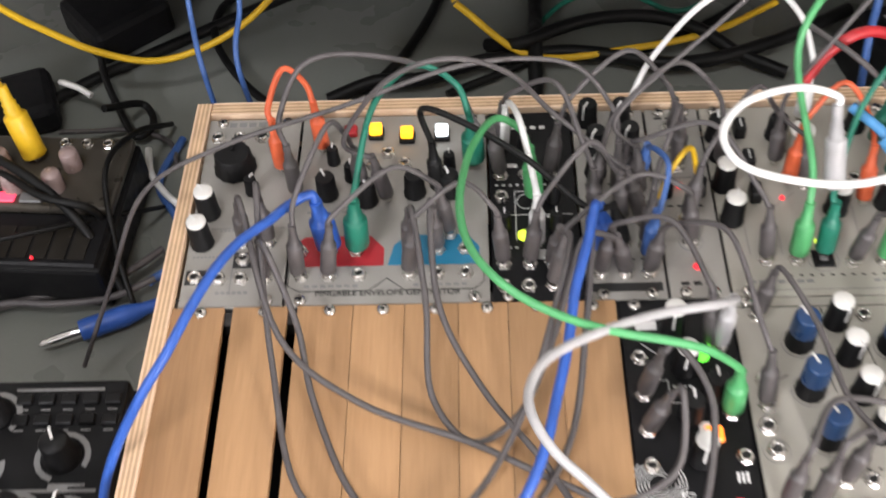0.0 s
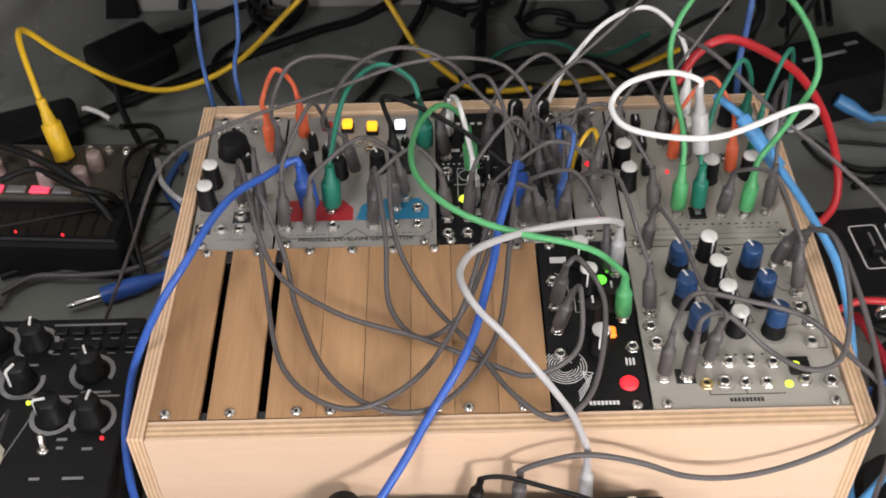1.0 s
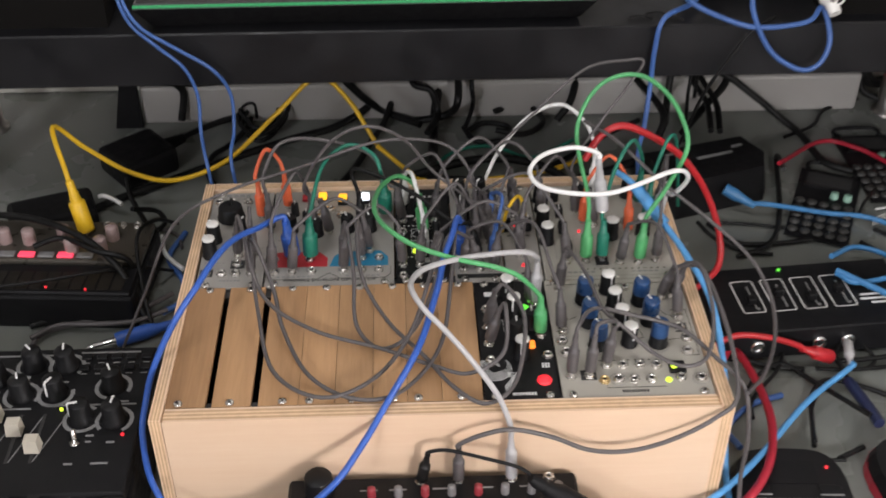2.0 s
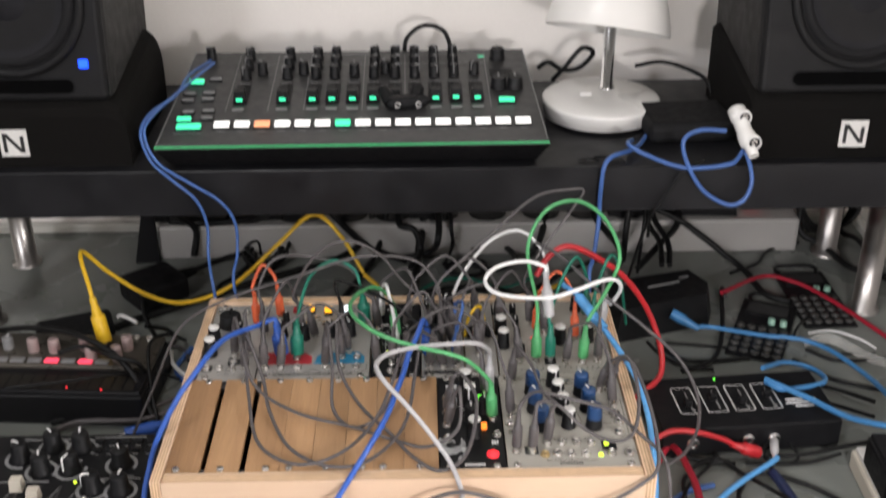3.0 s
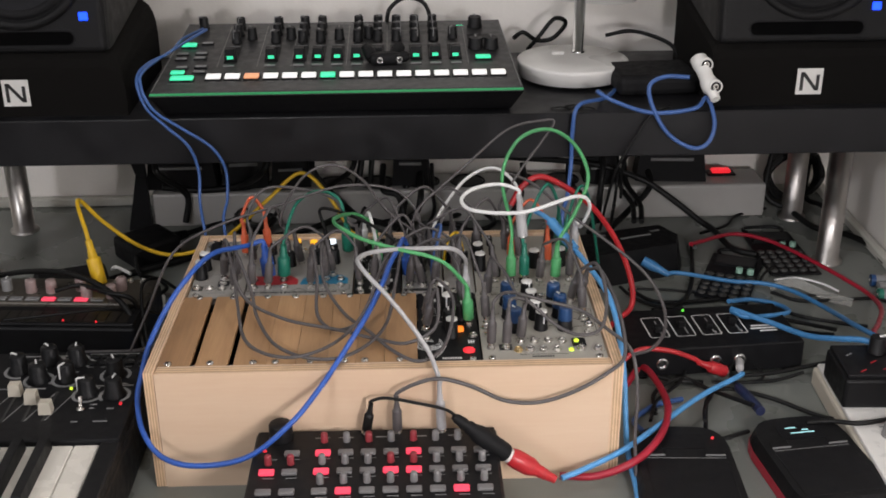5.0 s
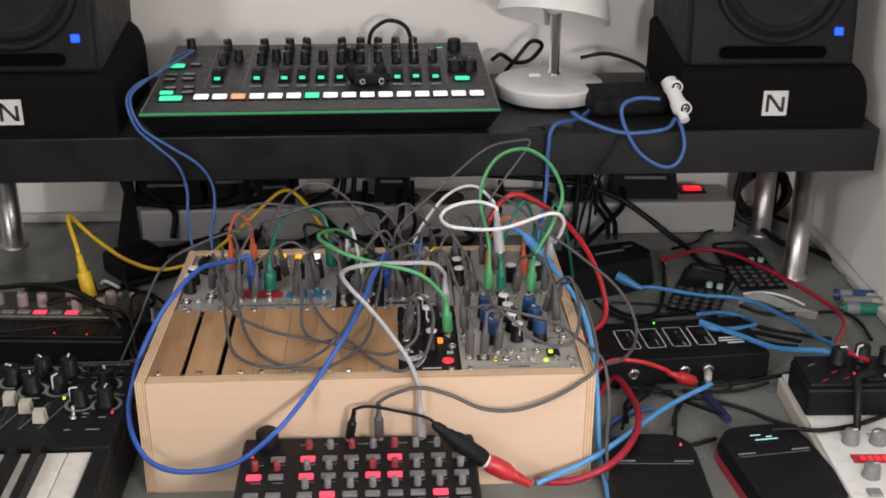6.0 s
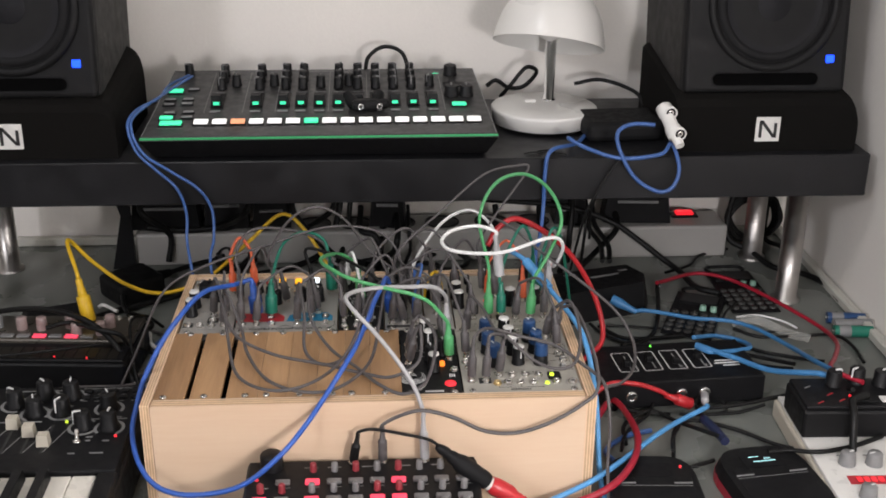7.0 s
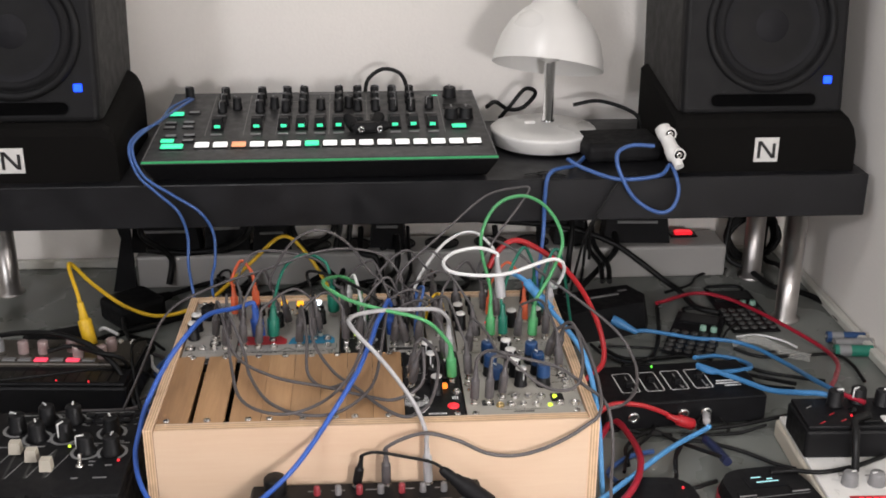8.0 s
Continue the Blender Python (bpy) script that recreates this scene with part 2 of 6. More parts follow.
# ---- building helpers ----
class Shape:
    """Collects pieces of one mesh, each with its own material."""

    def __init__(self):
        self.v, self.f, self.mi, self.sm, self.mats = [], [], [], [], []

    def slot(self, m):
        if m not in self.mats:
            self.mats.append(m)
        return self.mats.index(m)

    def add(self, verts, faces, m, smooth=False):
        n, k = len(self.v), self.slot(m)
        self.v += [tuple(p) for p in verts]
        for q in faces:
            self.f.append([n + i for i in q])
            self.mi.append(k)
            self.sm.append(smooth)
        return self

    def box(self, x0, x1, y0, y1, z0, z1, m, bevel=0.0, seg=1, turn=None):
        bm = bmesh.new()
        bmesh.ops.create_cube(bm, size=1.0)
        for p in bm.verts:
            p.co = Vector(((x0 + x1) / 2 + p.co.x * (x1 - x0), (y0 + y1) / 2 + p.co.y * (y1 - y0), (z0 + z1) / 2 + p.co.z * (z1 - z0)))
        if bevel:
            bmesh.ops.bevel(bm, geom=bm.edges[:], offset=bevel, segments=seg, profile=0.5, affect="EDGES")
        if turn is not None:
            bmesh.ops.transform(bm, matrix=turn, verts=bm.verts)
        return self.take(bm, m, False)

    def take(self, bm, m, smooth=False):
        bm.verts.index_update()
        self.add([p.co[:] for p in bm.verts], [[p.index for p in q.verts] for q in bm.faces], m, smooth)
        bm.free()
        return self

    def lathe(self, profile, m, seg=24, turn=None, flute=0.0, smooth=True, caps=True):
        """profile: (radius, height) from the bottom up."""
        turn = turn or Matrix()
        verts, faces = [], []
        for r, h in profile:
            for i in range(seg):
                a = 2 * math.pi * i / seg
                rr = r * (1 - (flute if i % 2 else 0))
                verts.append(turn @ Vector((rr * math.cos(a), rr * math.sin(a), h)))
        for k in range(len(profile) - 1):
            for i in range(seg):
                j = (i + 1) % seg
                faces.append((k * seg + i, k * seg + j, (k + 1) * seg + j, (k + 1) * seg + i))
        self.add(verts, faces, m, smooth)
        if caps:
            self.add(verts[:seg], [tuple(reversed(range(seg)))], m)
            self.add(verts[-seg:], [tuple(range(seg))], m)
        return self

    def prism(self, outline, z0, z1, m, turn=None):
        turn = turn or Matrix()
        n = len(outline)
        verts = [turn @ Vector((x, y, z0)) for x, y in outline] + [turn @ Vector((x, y, z1)) for x, y in outline]
        faces = [tuple(reversed(range(n))), tuple(range(n, 2 * n))] + [(i, (i + 1) % n, n + (i + 1) % n, n + i) for i in range(n)]
        return self.add(verts, faces, m)

    def hull(self, low, high, m):
        """A solid between two rings of equal count, given in 3D."""
        n = len(low)
        faces = [tuple(reversed(range(n))), tuple(range(n, 2 * n))] + [(i, (i + 1) % n, n + (i + 1) % n, n + i) for i in range(n)]
        return self.add([*low, *high], faces, m)

    def sweep(self, points, radius, m, seg=8, steps=7, ends=True, taper=None):
        """A round cord through the points."""
        path = smooth_line(points, steps)
        n = len(path)
        tang = [(path[min(i + 1, n - 1)] - path[max(i - 1, 0)]).normalized() for i in range(n)]
        side = tang[0].orthogonal().normalized()
        verts, faces = [], []
        for i in range(n):
            side = (side - tang[i] * side.dot(tang[i])).normalized()
            up = tang[i].cross(side)
            r = radius if taper is None else radius * (1 + (taper - 1) * i / (n - 1))
            for k in range(seg):
                a = 2 * math.pi * k / seg
                verts.append(path[i] + (side * math.cos(a) + up * math.sin(a)) * r)
        for i in range(n - 1):
            for k in range(seg):
                j = (k + 1) % seg
                faces.append((i * seg + k, i * seg + j, (i + 1) * seg + j, (i + 1) * seg + k))
        self.add(verts, faces, m, True)
        if ends:
            self.add(verts[:seg], [tuple(reversed(range(seg)))], m)
            self.add(verts[-seg:], [tuple(range(seg))], m)
        return self

    def mesh(self, name):
        me = bpy.data.meshes.new(name)
        me.from_pydata(self.v, [], self.f)
        for m in self.mats:
            me.materials.append(m)
        me.polygons.foreach_set("material_index", self.mi)
        me.polygons.foreach_set("use_smooth", self.sm)
        me.update()
        return me


def smooth_line(points, steps=7):
    """Catmull-Rom through the points."""
    p = [Vector(q) for q in points]
    if len(p) < 3:
        return [p[0].lerp(p[-1], i / 2) for i in range(3)]
    p = [p[0] * 2 - p[1], *p, p[-1] * 2 - p[-2]]
    out = []
    for i in range(1, len(p) - 2):
        a, b, c, d = p[i - 1:i + 3]
        for k in range(steps):
            t = k / steps
            out.append(0.5 * ((2 * b) + (c - a) * t + (2 * a - 5 * b + 4 * c - d) * t * t + (3 * b - a - 3 * c + d) * t ** 3))
    out.append(p[-2])
    return out


def thing(name, label, category, at=(0, 0, 0), rz=0.0, group="", kind="", rx=0.0, ry=0.0):
    ob = new(name)
    ob.empty_display_size = 0.01
    ob.matrix_basis = pose(*at, rx, ry, rz)
    return tagged(ob, label, category, group, kind)


def part(name, shape, parent, label="", at=(0, 0, 0), rz=0.0, m=None):
    """One mesh object under a thing or a part; shape is a Shape or a ready mesh."""
    ob = new(name, shape.mesh(name) if isinstance(shape, Shape) else shape)
    ob.parent = parent
    ob.matrix_basis = m if m is not None else pose(*at, 0, 0, rz)
    return tagged(ob, label)


def solid(name, shape, label, category, at=(0, 0, 0), rz=0.0, group="", kind=""):
    """A thing that is one mesh."""
    ob = new(name, shape.mesh(name))
    ob.matrix_basis = pose(*at, 0, 0, rz)
    return tagged(ob, label, category, group, kind)


# ---- the room ----
X0, X1, Y0, Y1, FLOOR, TOP = -1.1, 1.296, -2.2, 0.995, -0.72, 1.75


def structure(name, shape, label, category):
    return solid(name, shape, label, category, kind="structure")


structure("floor", Shape().box(X0 - 0.1, X1 + 0.1, Y0 - 0.1, Y1 + 0.1, FLOOR - 0.1, FLOOR, CARPET), "brown carpet floor under the desk", "floor")
# ceiling, west and south sides are out of view, greyed to hold down fill
structure("ceiling", Shape().box(X0 - 0.1, X1 + 0.1, Y0 - 0.1, Y1 + 0.1, TOP, TOP + 0.1, LOWBOUNCE), "unseen ceiling, darkened to cut bounced light", "ceiling")
structure("wall_north", Shape().box(X0 - 0.1, X1 + 0.1, Y1, Y1 + 0.1, FLOOR, TOP, WALL), "off-white painted wall behind the shelf", "wall")
structure("wall_east", Shape().box(X1, X1 + 0.1, Y0, Y1, FLOOR, TOP, WALL), "off-white painted wall beside the desk", "wall")
structure("wall_west", Shape().box(X0 - 0.1, X0, Y0, Y1, FLOOR, TOP, LOWBOUNCE), "unseen wall, darkened to cut bounced light", "wall")
structure("wall_south", Shape().box(X0 - 0.1, X1 + 0.1, Y0 - 0.1, Y0, FLOOR, TOP, LOWBOUNCE), "unseen wall, darkened to cut bounced light", "wall")

desk = thing("desk", "large grey-green laminate desk top with pale edging", "desk", (0.2, 0.5, FLOOR))
part("desktop", Shape().box(-1.1, 1.090, -0.40, 0.490, 0.695, 0.72, DESK, 0.002), desk)
part("edging", Shape().box(-1.1, 1.078, 0.4785, 0.4900, 0.7205, 0.733, TRIM, 0.002), desk, "pale raised edge strip")
part("edging", Shape().box(1.0805, 1.0920, -0.40, 0.490, 0.7205, 0.733, TRIM, 0.002), desk, "pale raised edge strip")
for lx, ly in ((-1.05, -0.35), (1.04, -0.35), (-1.05, 0.44), (1.04, 0.44)):
    part("leg", Shape().box(lx - 0.025, lx + 0.025, ly - 0.025, ly + 0.025, 0.0, 0.695, TRIM, 0.003), desk)

# ---- monitor shelf ----
SHZ0, SHZ1 = 0.161, 0.212
shelf = thing("monitor_shelf", "thick black shelf on brushed steel legs above the desk", "shelf", (0.718, 0.83, 0.0))
part("board", Shape().box(-0.55, 0.557, -0.13, 0.13, SHZ0, SHZ1, SHELF, 0.0012), shelf)
leg_mesh = Shape().lathe([(0.018, 0.0), (0.018, 0.003), (0.0135, 0.004), (0.0135, 0.157), (0.022, 0.158), (0.022, 0.161)], STEEL, 32).mesh("leg")
for lx in (-0.504, 0.502):
    for ly in (-0.069, 0.071):
        part("leg", leg_mesh, shelf, "brushed steel leg with a round foot plate", (lx, ly, 0.0))


# ---- wooden synth case ----
PZ = 0.110  # top face of the module panels
case = thing("synth_case", "birch plywood synthesizer case with an open top", "synth case", (0.697, 0.4735, 0.0))


def ply_board(x0, x1, y0, y1, z0, z1, across, face):
    """Plywood in one piece, with its layers showing on the edges; across: the axis of its thickness."""
    lo, hi = (x0, x1) if across == 0 else (y0, y1)
    a0, a1 = (y0, y1) if across == 0 else (x0, x1)
    cuts = [0, 0.14, 0.30, 0.43, 0.57, 0.70, 0.86, 1]
    e = 0.0008
    ring_ab = [(a0, z0 + e), (a0 + e, z0), (a1 - e, z0), (a1, z0 + e), (a1, z1 - e), (a1 - e, z1), (a0 + e, z1), (a0, z1 - e)]
    verts = []
    for i, q in enumerate(cuts):
        c = lo + (hi - lo) * q
        for u, z in ring_ab:
            verts.append((c, u, z) if across == 0 else (u, c, z))
    s = Shape()
    s.v = verts
    turn = 1 if across == 0 else -1
    for i in range(7):
        k = s.slot(face if i in (0, 6) else (PLYDARK if i % 2 else PLYPALE))
        for j in range(8):
            q = (j + 1) % 8
            s.f.append([i * 8 + j, i * 8 + q, (i + 1) * 8 + q, (i + 1) * 8 + j][::-turn])
            s.mi.append(k)
            s.sm.append(False)
    for ring_ids in (list(range(8))[::-turn], list(range(56, 64))[::turn]):
        s.f.append(ring_ids)
        s.mi.append(s.slot(face))
        s.sm.append(False)
    return s


part("side_board", ply_board(-0.2008, -0.1926, -0.142, 0.141, 0.0, 0.1125, 0, BIRCH_UP), case, "", (0.0, -0.003, 0.0), -0.85)
part("side_board", ply_board(0.1848, 0.1940, -0.142, 0.141, 0.0, 0.1125, 0, BIRCH_UP), case)
part("front_board", ply_board(-0.1942, 0.1847, -0.142, -0.1297, 0.0, 0.1112, 1, BIRCH), case)
part("back_board", ply_board(-0.1906, 0.1847, 0.1315, 0.141, 0.0, 0.1120, 1, BIRCH), case)
part("bottom_board", Shape().box(-0.1935, 0.1845, -0.1295, 0.1313, 0.004, 0.012, BLACKPANEL), case, "dark bottom board")
for ry in (-0.1255, -0.0045, 0.0045, 0.1265):
    part("rail", Shape().box(-0.1935, 0.1845, ry - 0.004, ry + 0.004, PZ - 0.012, PZ - 0.0022, GREYMETAL, 0.0006), case, "dark mounting rail")

screw_mesh = Shape().lathe([(0.0031, 0.0), (0.0031, 0.0009), (0.0026, 0.0016), (0.0011, 0.0017)], NICKEL, 16).lathe([(0.0011, 0.00172), (0.0002, 0.00172)], INK, 6).mesh("screw")


def jack_shape(nut=NICKEL, r=0.0041):
    return (Shape().lathe([(r, 0.0), (r, 0.0008), (r * 0.93, 0.0011)], nut, 6, smooth=False)
            .lathe([(r * 0.82, 0.0011), (r * 0.82, 0.0024), (r * 0.70, 0.0030), (r * 0.47, 0.0030), (r * 0.47, 0.0012)], nut, 18, caps=False)
            .lathe([(r * 0.47, 0.00121), (0.0001, 0.00121)], INK, 14, caps=False))


jack_mesh = jack_shape().mesh("jack")
ring_jack_mesh = jack_shape(r=0.0047).mesh("jack")
red_jack_mesh = jack_shape(BRASS).mesh("jack")


def knob_shape(r, h, body, cap=None, line=WHITEPRINT, flute=0.05):
    s = Shape().lathe([(r * 1.08, 0.0008), (r * 1.08, 0.0024), (r, 0.003), (r * 0.92, h * 0.93), (r * 0.84, h)], body, 24, flute=flute)
    if cap is not None:
        s.lathe([(r * 0.88, h * 0.975), (r * 0.86, h + 0.0007), (r * 0.7, h + 0.0011), (0.0002, h + 0.0012)], cap, 20)
    s.box(-r * 0.09, r * 0.09, r * 0.1, r * 0.9, h, h + 0.0014, line)
    s.box(-r * 0.09, r * 0.09, r * 0.80, r * 1.01, h * 0.45, h, line)
    return s


KNOB = {
    "white": knob_shape(0.0058, 0.0180, BLACK, WHITEPL).mesh("knob"),
    "small": knob_shape(0.0034, 0.0120, BLACK, None, flute=0.1).mesh("knob"),
    "big": knob_shape(0.0108, 0.0125, BLACK, None, BLACK).mesh("knob"),
    "black": knob_shape(0.0056, 0.0150, BLACK).mesh("knob"),
    "tall": knob_shape(0.0066, 0.0215, BLACK, BLUECAP).lathe([(0.00645, 0.0105), (0.00609, 0.0213)], BLUECAP, 24, flute=0.05, caps=False).mesh("knob"),
    "cream": knob_shape(0.0075, 0.0130, CREAM, WHITEPL, INK).mesh("knob"),
}
trim_mesh = Shape().box(-0.0029, 0.0029, -0.0048, 0.0048, 0.0, 0.0085, BLACK, 0.0008).box(-0.0004, 0.0004, -0.003, 0.003, 0.0085, 0.0088, WHITEPRINT).mesh("trimmer")
led_meshes = {}


def led_mesh(m, r=0.0016):
    key = (m.name, r)
    if key not in led_meshes:
        led_meshes[key] = Shape().lathe([(r, 0.0), (r, 0.0009), (r * 0.75, 0.0017), (0.0001, 0.0021)], m, 14).mesh("led")
    return led_meshes[key]


def words(text, parent, x, y, z, size, m=INK, rz=0.0, label="", turn=None):
    data = bpy.data.curves.new("lettering", "FONT")
    data.body, data.size, data.align_x, data.align_y = text, size, "CENTER", "CENTER"
    data.extrude = 0.0001
    data.materials.append(m)
    ob = new("lettering", data)
    ob.parent = parent
    ob.matrix_basis = turn if turn is not None else pose(x, y, z, 0, 0, rz)
    return tagged(ob, label)


class Module:
    """A front panel in the case, between x0 and x1, in the lower (0) or upper (1) row; places are in world millimetres."""

    def __init__(self, x0, x1, row, m, label):
        self.x, self.y = (x0 + x1) / 2000, 0.4093 if row == 0 else 0.5385
        w = (x1 - x0) / 2000 - 0.0002
        self.t = thing("synth_module", label, "synth module", (self.x, self.y, PZ), group="modules in the case")
        part("panel", Shape().box(-w, w, -0.06425, 0.06425, -0.002, 0.0, m, 0.0003), self.t)
        part("circuit_board", Shape().box(-w + 0.001, w - 0.001, -0.053, 0.053, -0.012, -0.0103, BLACKPANEL), self.t)
        for sx in (-w + 0.0075, w - 0.0075):
            for sy in (-0.06125, 0.06125):
                part("screw", screw_mesh, self.t, "", (sx, sy, 0.0))

    def put(self, name, mesh, places, label="", rz=0.0):
        for x, y in places:
            part(name, mesh, self.t, label, (x / 1000 - self.x, y / 1000 - self.y, 0.0), rz)
        return self

    def led(self, m, places, r=0.0016):
        for x, y in places:
            part("led", led_mesh(m, r), self.t, "lit indicator light", (x / 1000 - self.x, y / 1000 - self.y, 0.0))
        return self

    def mark(self, outline, m, h=0.00018):
        pts = [(x / 1000 - self.x, y / 1000 - self.y) for x, y in outline]
        part("print", Shape().prism(pts, 0.0, h, m), self.t)
        return self

    def bars(self, x, y, n, w, h, m, step):
        """Small print that cannot be read."""
        s = Shape()
        for i in range(n):
            px, py = x / 1000 - self.x + (i * step) / 1000, y / 1000 - self.y
            s.box(px, px + w / 1000, py, py + h / 1000, 0.0, 0.00015, m)
        tagged(part("print", s, self.t), kind="stuff")
        return self

    def lines(self, runs, m, width=0.35):
        s = Shape()
        for run in runs:
            for (ax, ay), (bx, by) in zip(run, run[1:]):
                a = Vector((ax / 1000 - self.x, ay / 1000 - self.y, 0))
                b = Vector((bx / 1000 - self.x, by / 1000 - self.y, 0))
                n = Vector((-(b - a).y, (b - a).x, 0)).normalized() * width / 2000
                s.prism([(p.x, p.y) for p in (a + n, b + n, b - n, a - n)][::-1], 0.0, 0.00016, m)
        tagged(part("print", s, self.t), kind="stuff")
        return self


def ring(cx, cy, r, n=20, a0=0.0, a1=360.0):
    return [(cx + r * math.cos(radians(a0 + (a1 - a0) * i / n)), cy + r * math.sin(radians(a0 + (a1 - a0) * i / n))) for i in range(n + 1)]


# upper row
a = Module(506.5, 558, 1, ALU, "silver sine module with a big black knob")
a.put("jack", jack_mesh, [(513, 588), (525, 588), (537, 588), (536, 514), (513, 492), (525, 491), (536, 491)])
a.put("jack", jack_mesh, [(548, 514), (548, 491)])
a.put("knob", KNOB["big"], [(525, 566)], "big matt black knob")
a.put("knob", KNOB["white"], [(515, 534), (514, 514)], "black knob with a white cap", rz=40)
a.put("knob", KNOB["small"], [(536, 548)], rz=-30)
a.mark([(531, 498), (542, 498), (542, 508), (531, 508)], INK)
a.put("jack", jack_mesh, [(536, 503)])
a.mark([(508, 488), (518, 488), (518, 497), (508, 497)], INK)
a.bars(518, 597, 4, 4, 3.2, GREYPRINT, 5.4)
a.bars(524, 482, 6, 2, 1.6, GREYPRINT, 2.8).bars(510, 505, 8, 1.2, 1.0, GREYPRINT, 2.0).bars(522, 522, 6, 1.2, 1.0, GREYPRINT, 2.0)
a.lines([[(509, 524), (555, 524)], [(531, 484), (531, 520)]], GREYPRINT)

b = Module(559, 660, 1, ALU, "silver envelope module with red and blue printed fields")
b.mark([(559.5, 498), (560, 509), (566, 517), (600, 517), (607, 509), (607, 498)], REDPRINT)
b.mark([(609, 498), (612, 511), (619, 517), (649, 517), (655, 509), (655, 498)], BLUEPRINT)
b.put("jack", jack_mesh, [(565, 507), (566, 492), (580, 492), (595, 492), (648, 507), (620, 492), (634, 492), (648, 492), (640, 517), (580, 507), (593, 507), (620, 507), (634, 507)])
b.put("jack", jack_mesh, [(599, 566), (616, 566), (607, 574)])
b.put("knob", KNOB["black"], [(576, 545), (597, 540), (622, 545), (640, 545)], rz=25)
b.put("knob", KNOB["small"], [(578, 568), (640, 562), (588, 556)])
lampbutton = Shape().box(-0.0042, 0.0042, -0.0042, 0.0042, 0.0, 0.003, BLACK, 0.0006).box(-0.0035, 0.0035, -0.0035, 0.0035, 0.003, 0.0075, LED_AMBER, 0.0012, 2).mesh("button")
lampbutton_w = Shape().box(-0.0042, 0.0042, -0.0042, 0.0042, 0.0, 0.003, BLACK, 0.0006).box(-0.0035, 0.0035, -0.0035, 0.0035, 0.003, 0.0075, LED_WHITE, 0.0012, 2).mesh("button")
b.put("button", lampbutton, [(600, 588), (617, 585)], "glowing amber push button")
b.put("button", lampbutton_w, [(636, 586)], "glowing white push button")
b.put("button", Shape().box(-0.0035, 0.0035, -0.0035, 0.0035, 0.0, 0.004, REDPRINT, 0.0008).mesh("button"), [(586, 590)], "dark red push button")
b.mark([(636, 525), (642, 525), (642, 531), (636, 531)], WHITEPRINT)
words("PINGABLE ENVELOPE GENERATOR", b.t, 0.0, -0.0575, 0.0002, 0.0046)
b.lines([[(559.8, 497), (559.8, 486), (566, 482.5), (600, 482.5), (609, 490), (618, 482.5), (652, 482.5), (657, 487), (657, 497)]], INK, 0.4)
b.bars(568, 485, 7, 2.6, 1.3, GREYPRINT, 4).bars(622, 485, 7, 2.6, 1.3, GREYPRINT, 4).bars(566, 533, 4, 3, 1.2, GREYPRINT, 9).bars(616, 533, 3, 3, 1.2, GREYPRINT, 9)

c = Module(661, 706, 1, BLACKPANEL, "black module crowded with patch leads")
c.put("jack", jack_mesh, [(667, 483), (679, 483), (691, 483), (667, 497), (691, 497), (667, 541), (667, 556), (680, 556), (693, 556), (680, 497)])
c.put("knob", KNOB["small"], [(668, 520), (694, 520), (694, 538), (680, 575), (668, 575)])
c.mark([(684, 500), (698, 500), (698, 506), (684, 506)], WHITEPRINT).mark([(664, 562), (676, 562), (676, 564.5), (664, 564.5)], WHITEPRINT)
c.led(LED_LIME, [(678, 515)], 0.0034)
c.bars(664, 590, 6, 3, 2.4, WHITEPRINT, 5).bars(664, 507, 4, 1.6, 1.2, WHITEPRINT, 3).bars(684, 527, 4, 1.6, 1.2, WHITEPRINT, 3).bars(664, 549, 9, 1.6, 1.0, WHITEPRINT, 3.6)
c.lines([[(664, 529), (703, 529)], [(674, 512), (674, 545), (700, 545)], ring(680, 538, 5)], WHITEPRINT)

d = Module(707, 746, 1, ALU, "silver mixer module with black knobs")
d.put("knob", KNOB["black"], [(715, 594), (733, 594), (718, 574), (736, 576), (734, 558), (717, 556)], rz=150)
d.put("jack", jack_mesh, [(714, 540), (727, 540), (738, 540), (714, 523), (727, 523), (738, 523), (714, 507), (727, 507), (738, 507), (714, 490), (727, 490), (738, 490)])
d.bars(711, 548, 5, 3, 1.2, INK, 6).bars(711, 531, 5, 3, 1.2, INK, 6).bars(711, 498, 5, 3, 1.2, INK, 6)
d.mark([(709, 479), (744, 479), (744, 484), (709, 484)], INK)

e = Module(747, 776, 1, ALU, "narrow silver module with red indicator lights")
e.put("jack", ring_jack_mesh, [(760, 588), (760, 573), (760, 560), (761, 524), (761, 509)])
e.led(LED_RED, [(760, 546), (762, 493)], 0.0019)
e.put("knob", KNOB["small"], [(769, 540), (752, 540)])
e.bars(752, 595, 3, 4, 1.4, INK, 6).bars(752, 532, 4, 3, 1.2, INK, 5).bars(753, 482, 3, 4, 2, INK, 6)
e.lines([ring(760, 588, 6), ring(760, 573, 6), ring(761, 524, 6), ring(761, 509, 6), [(749, 552), (774, 552)]], GREYPRINT)

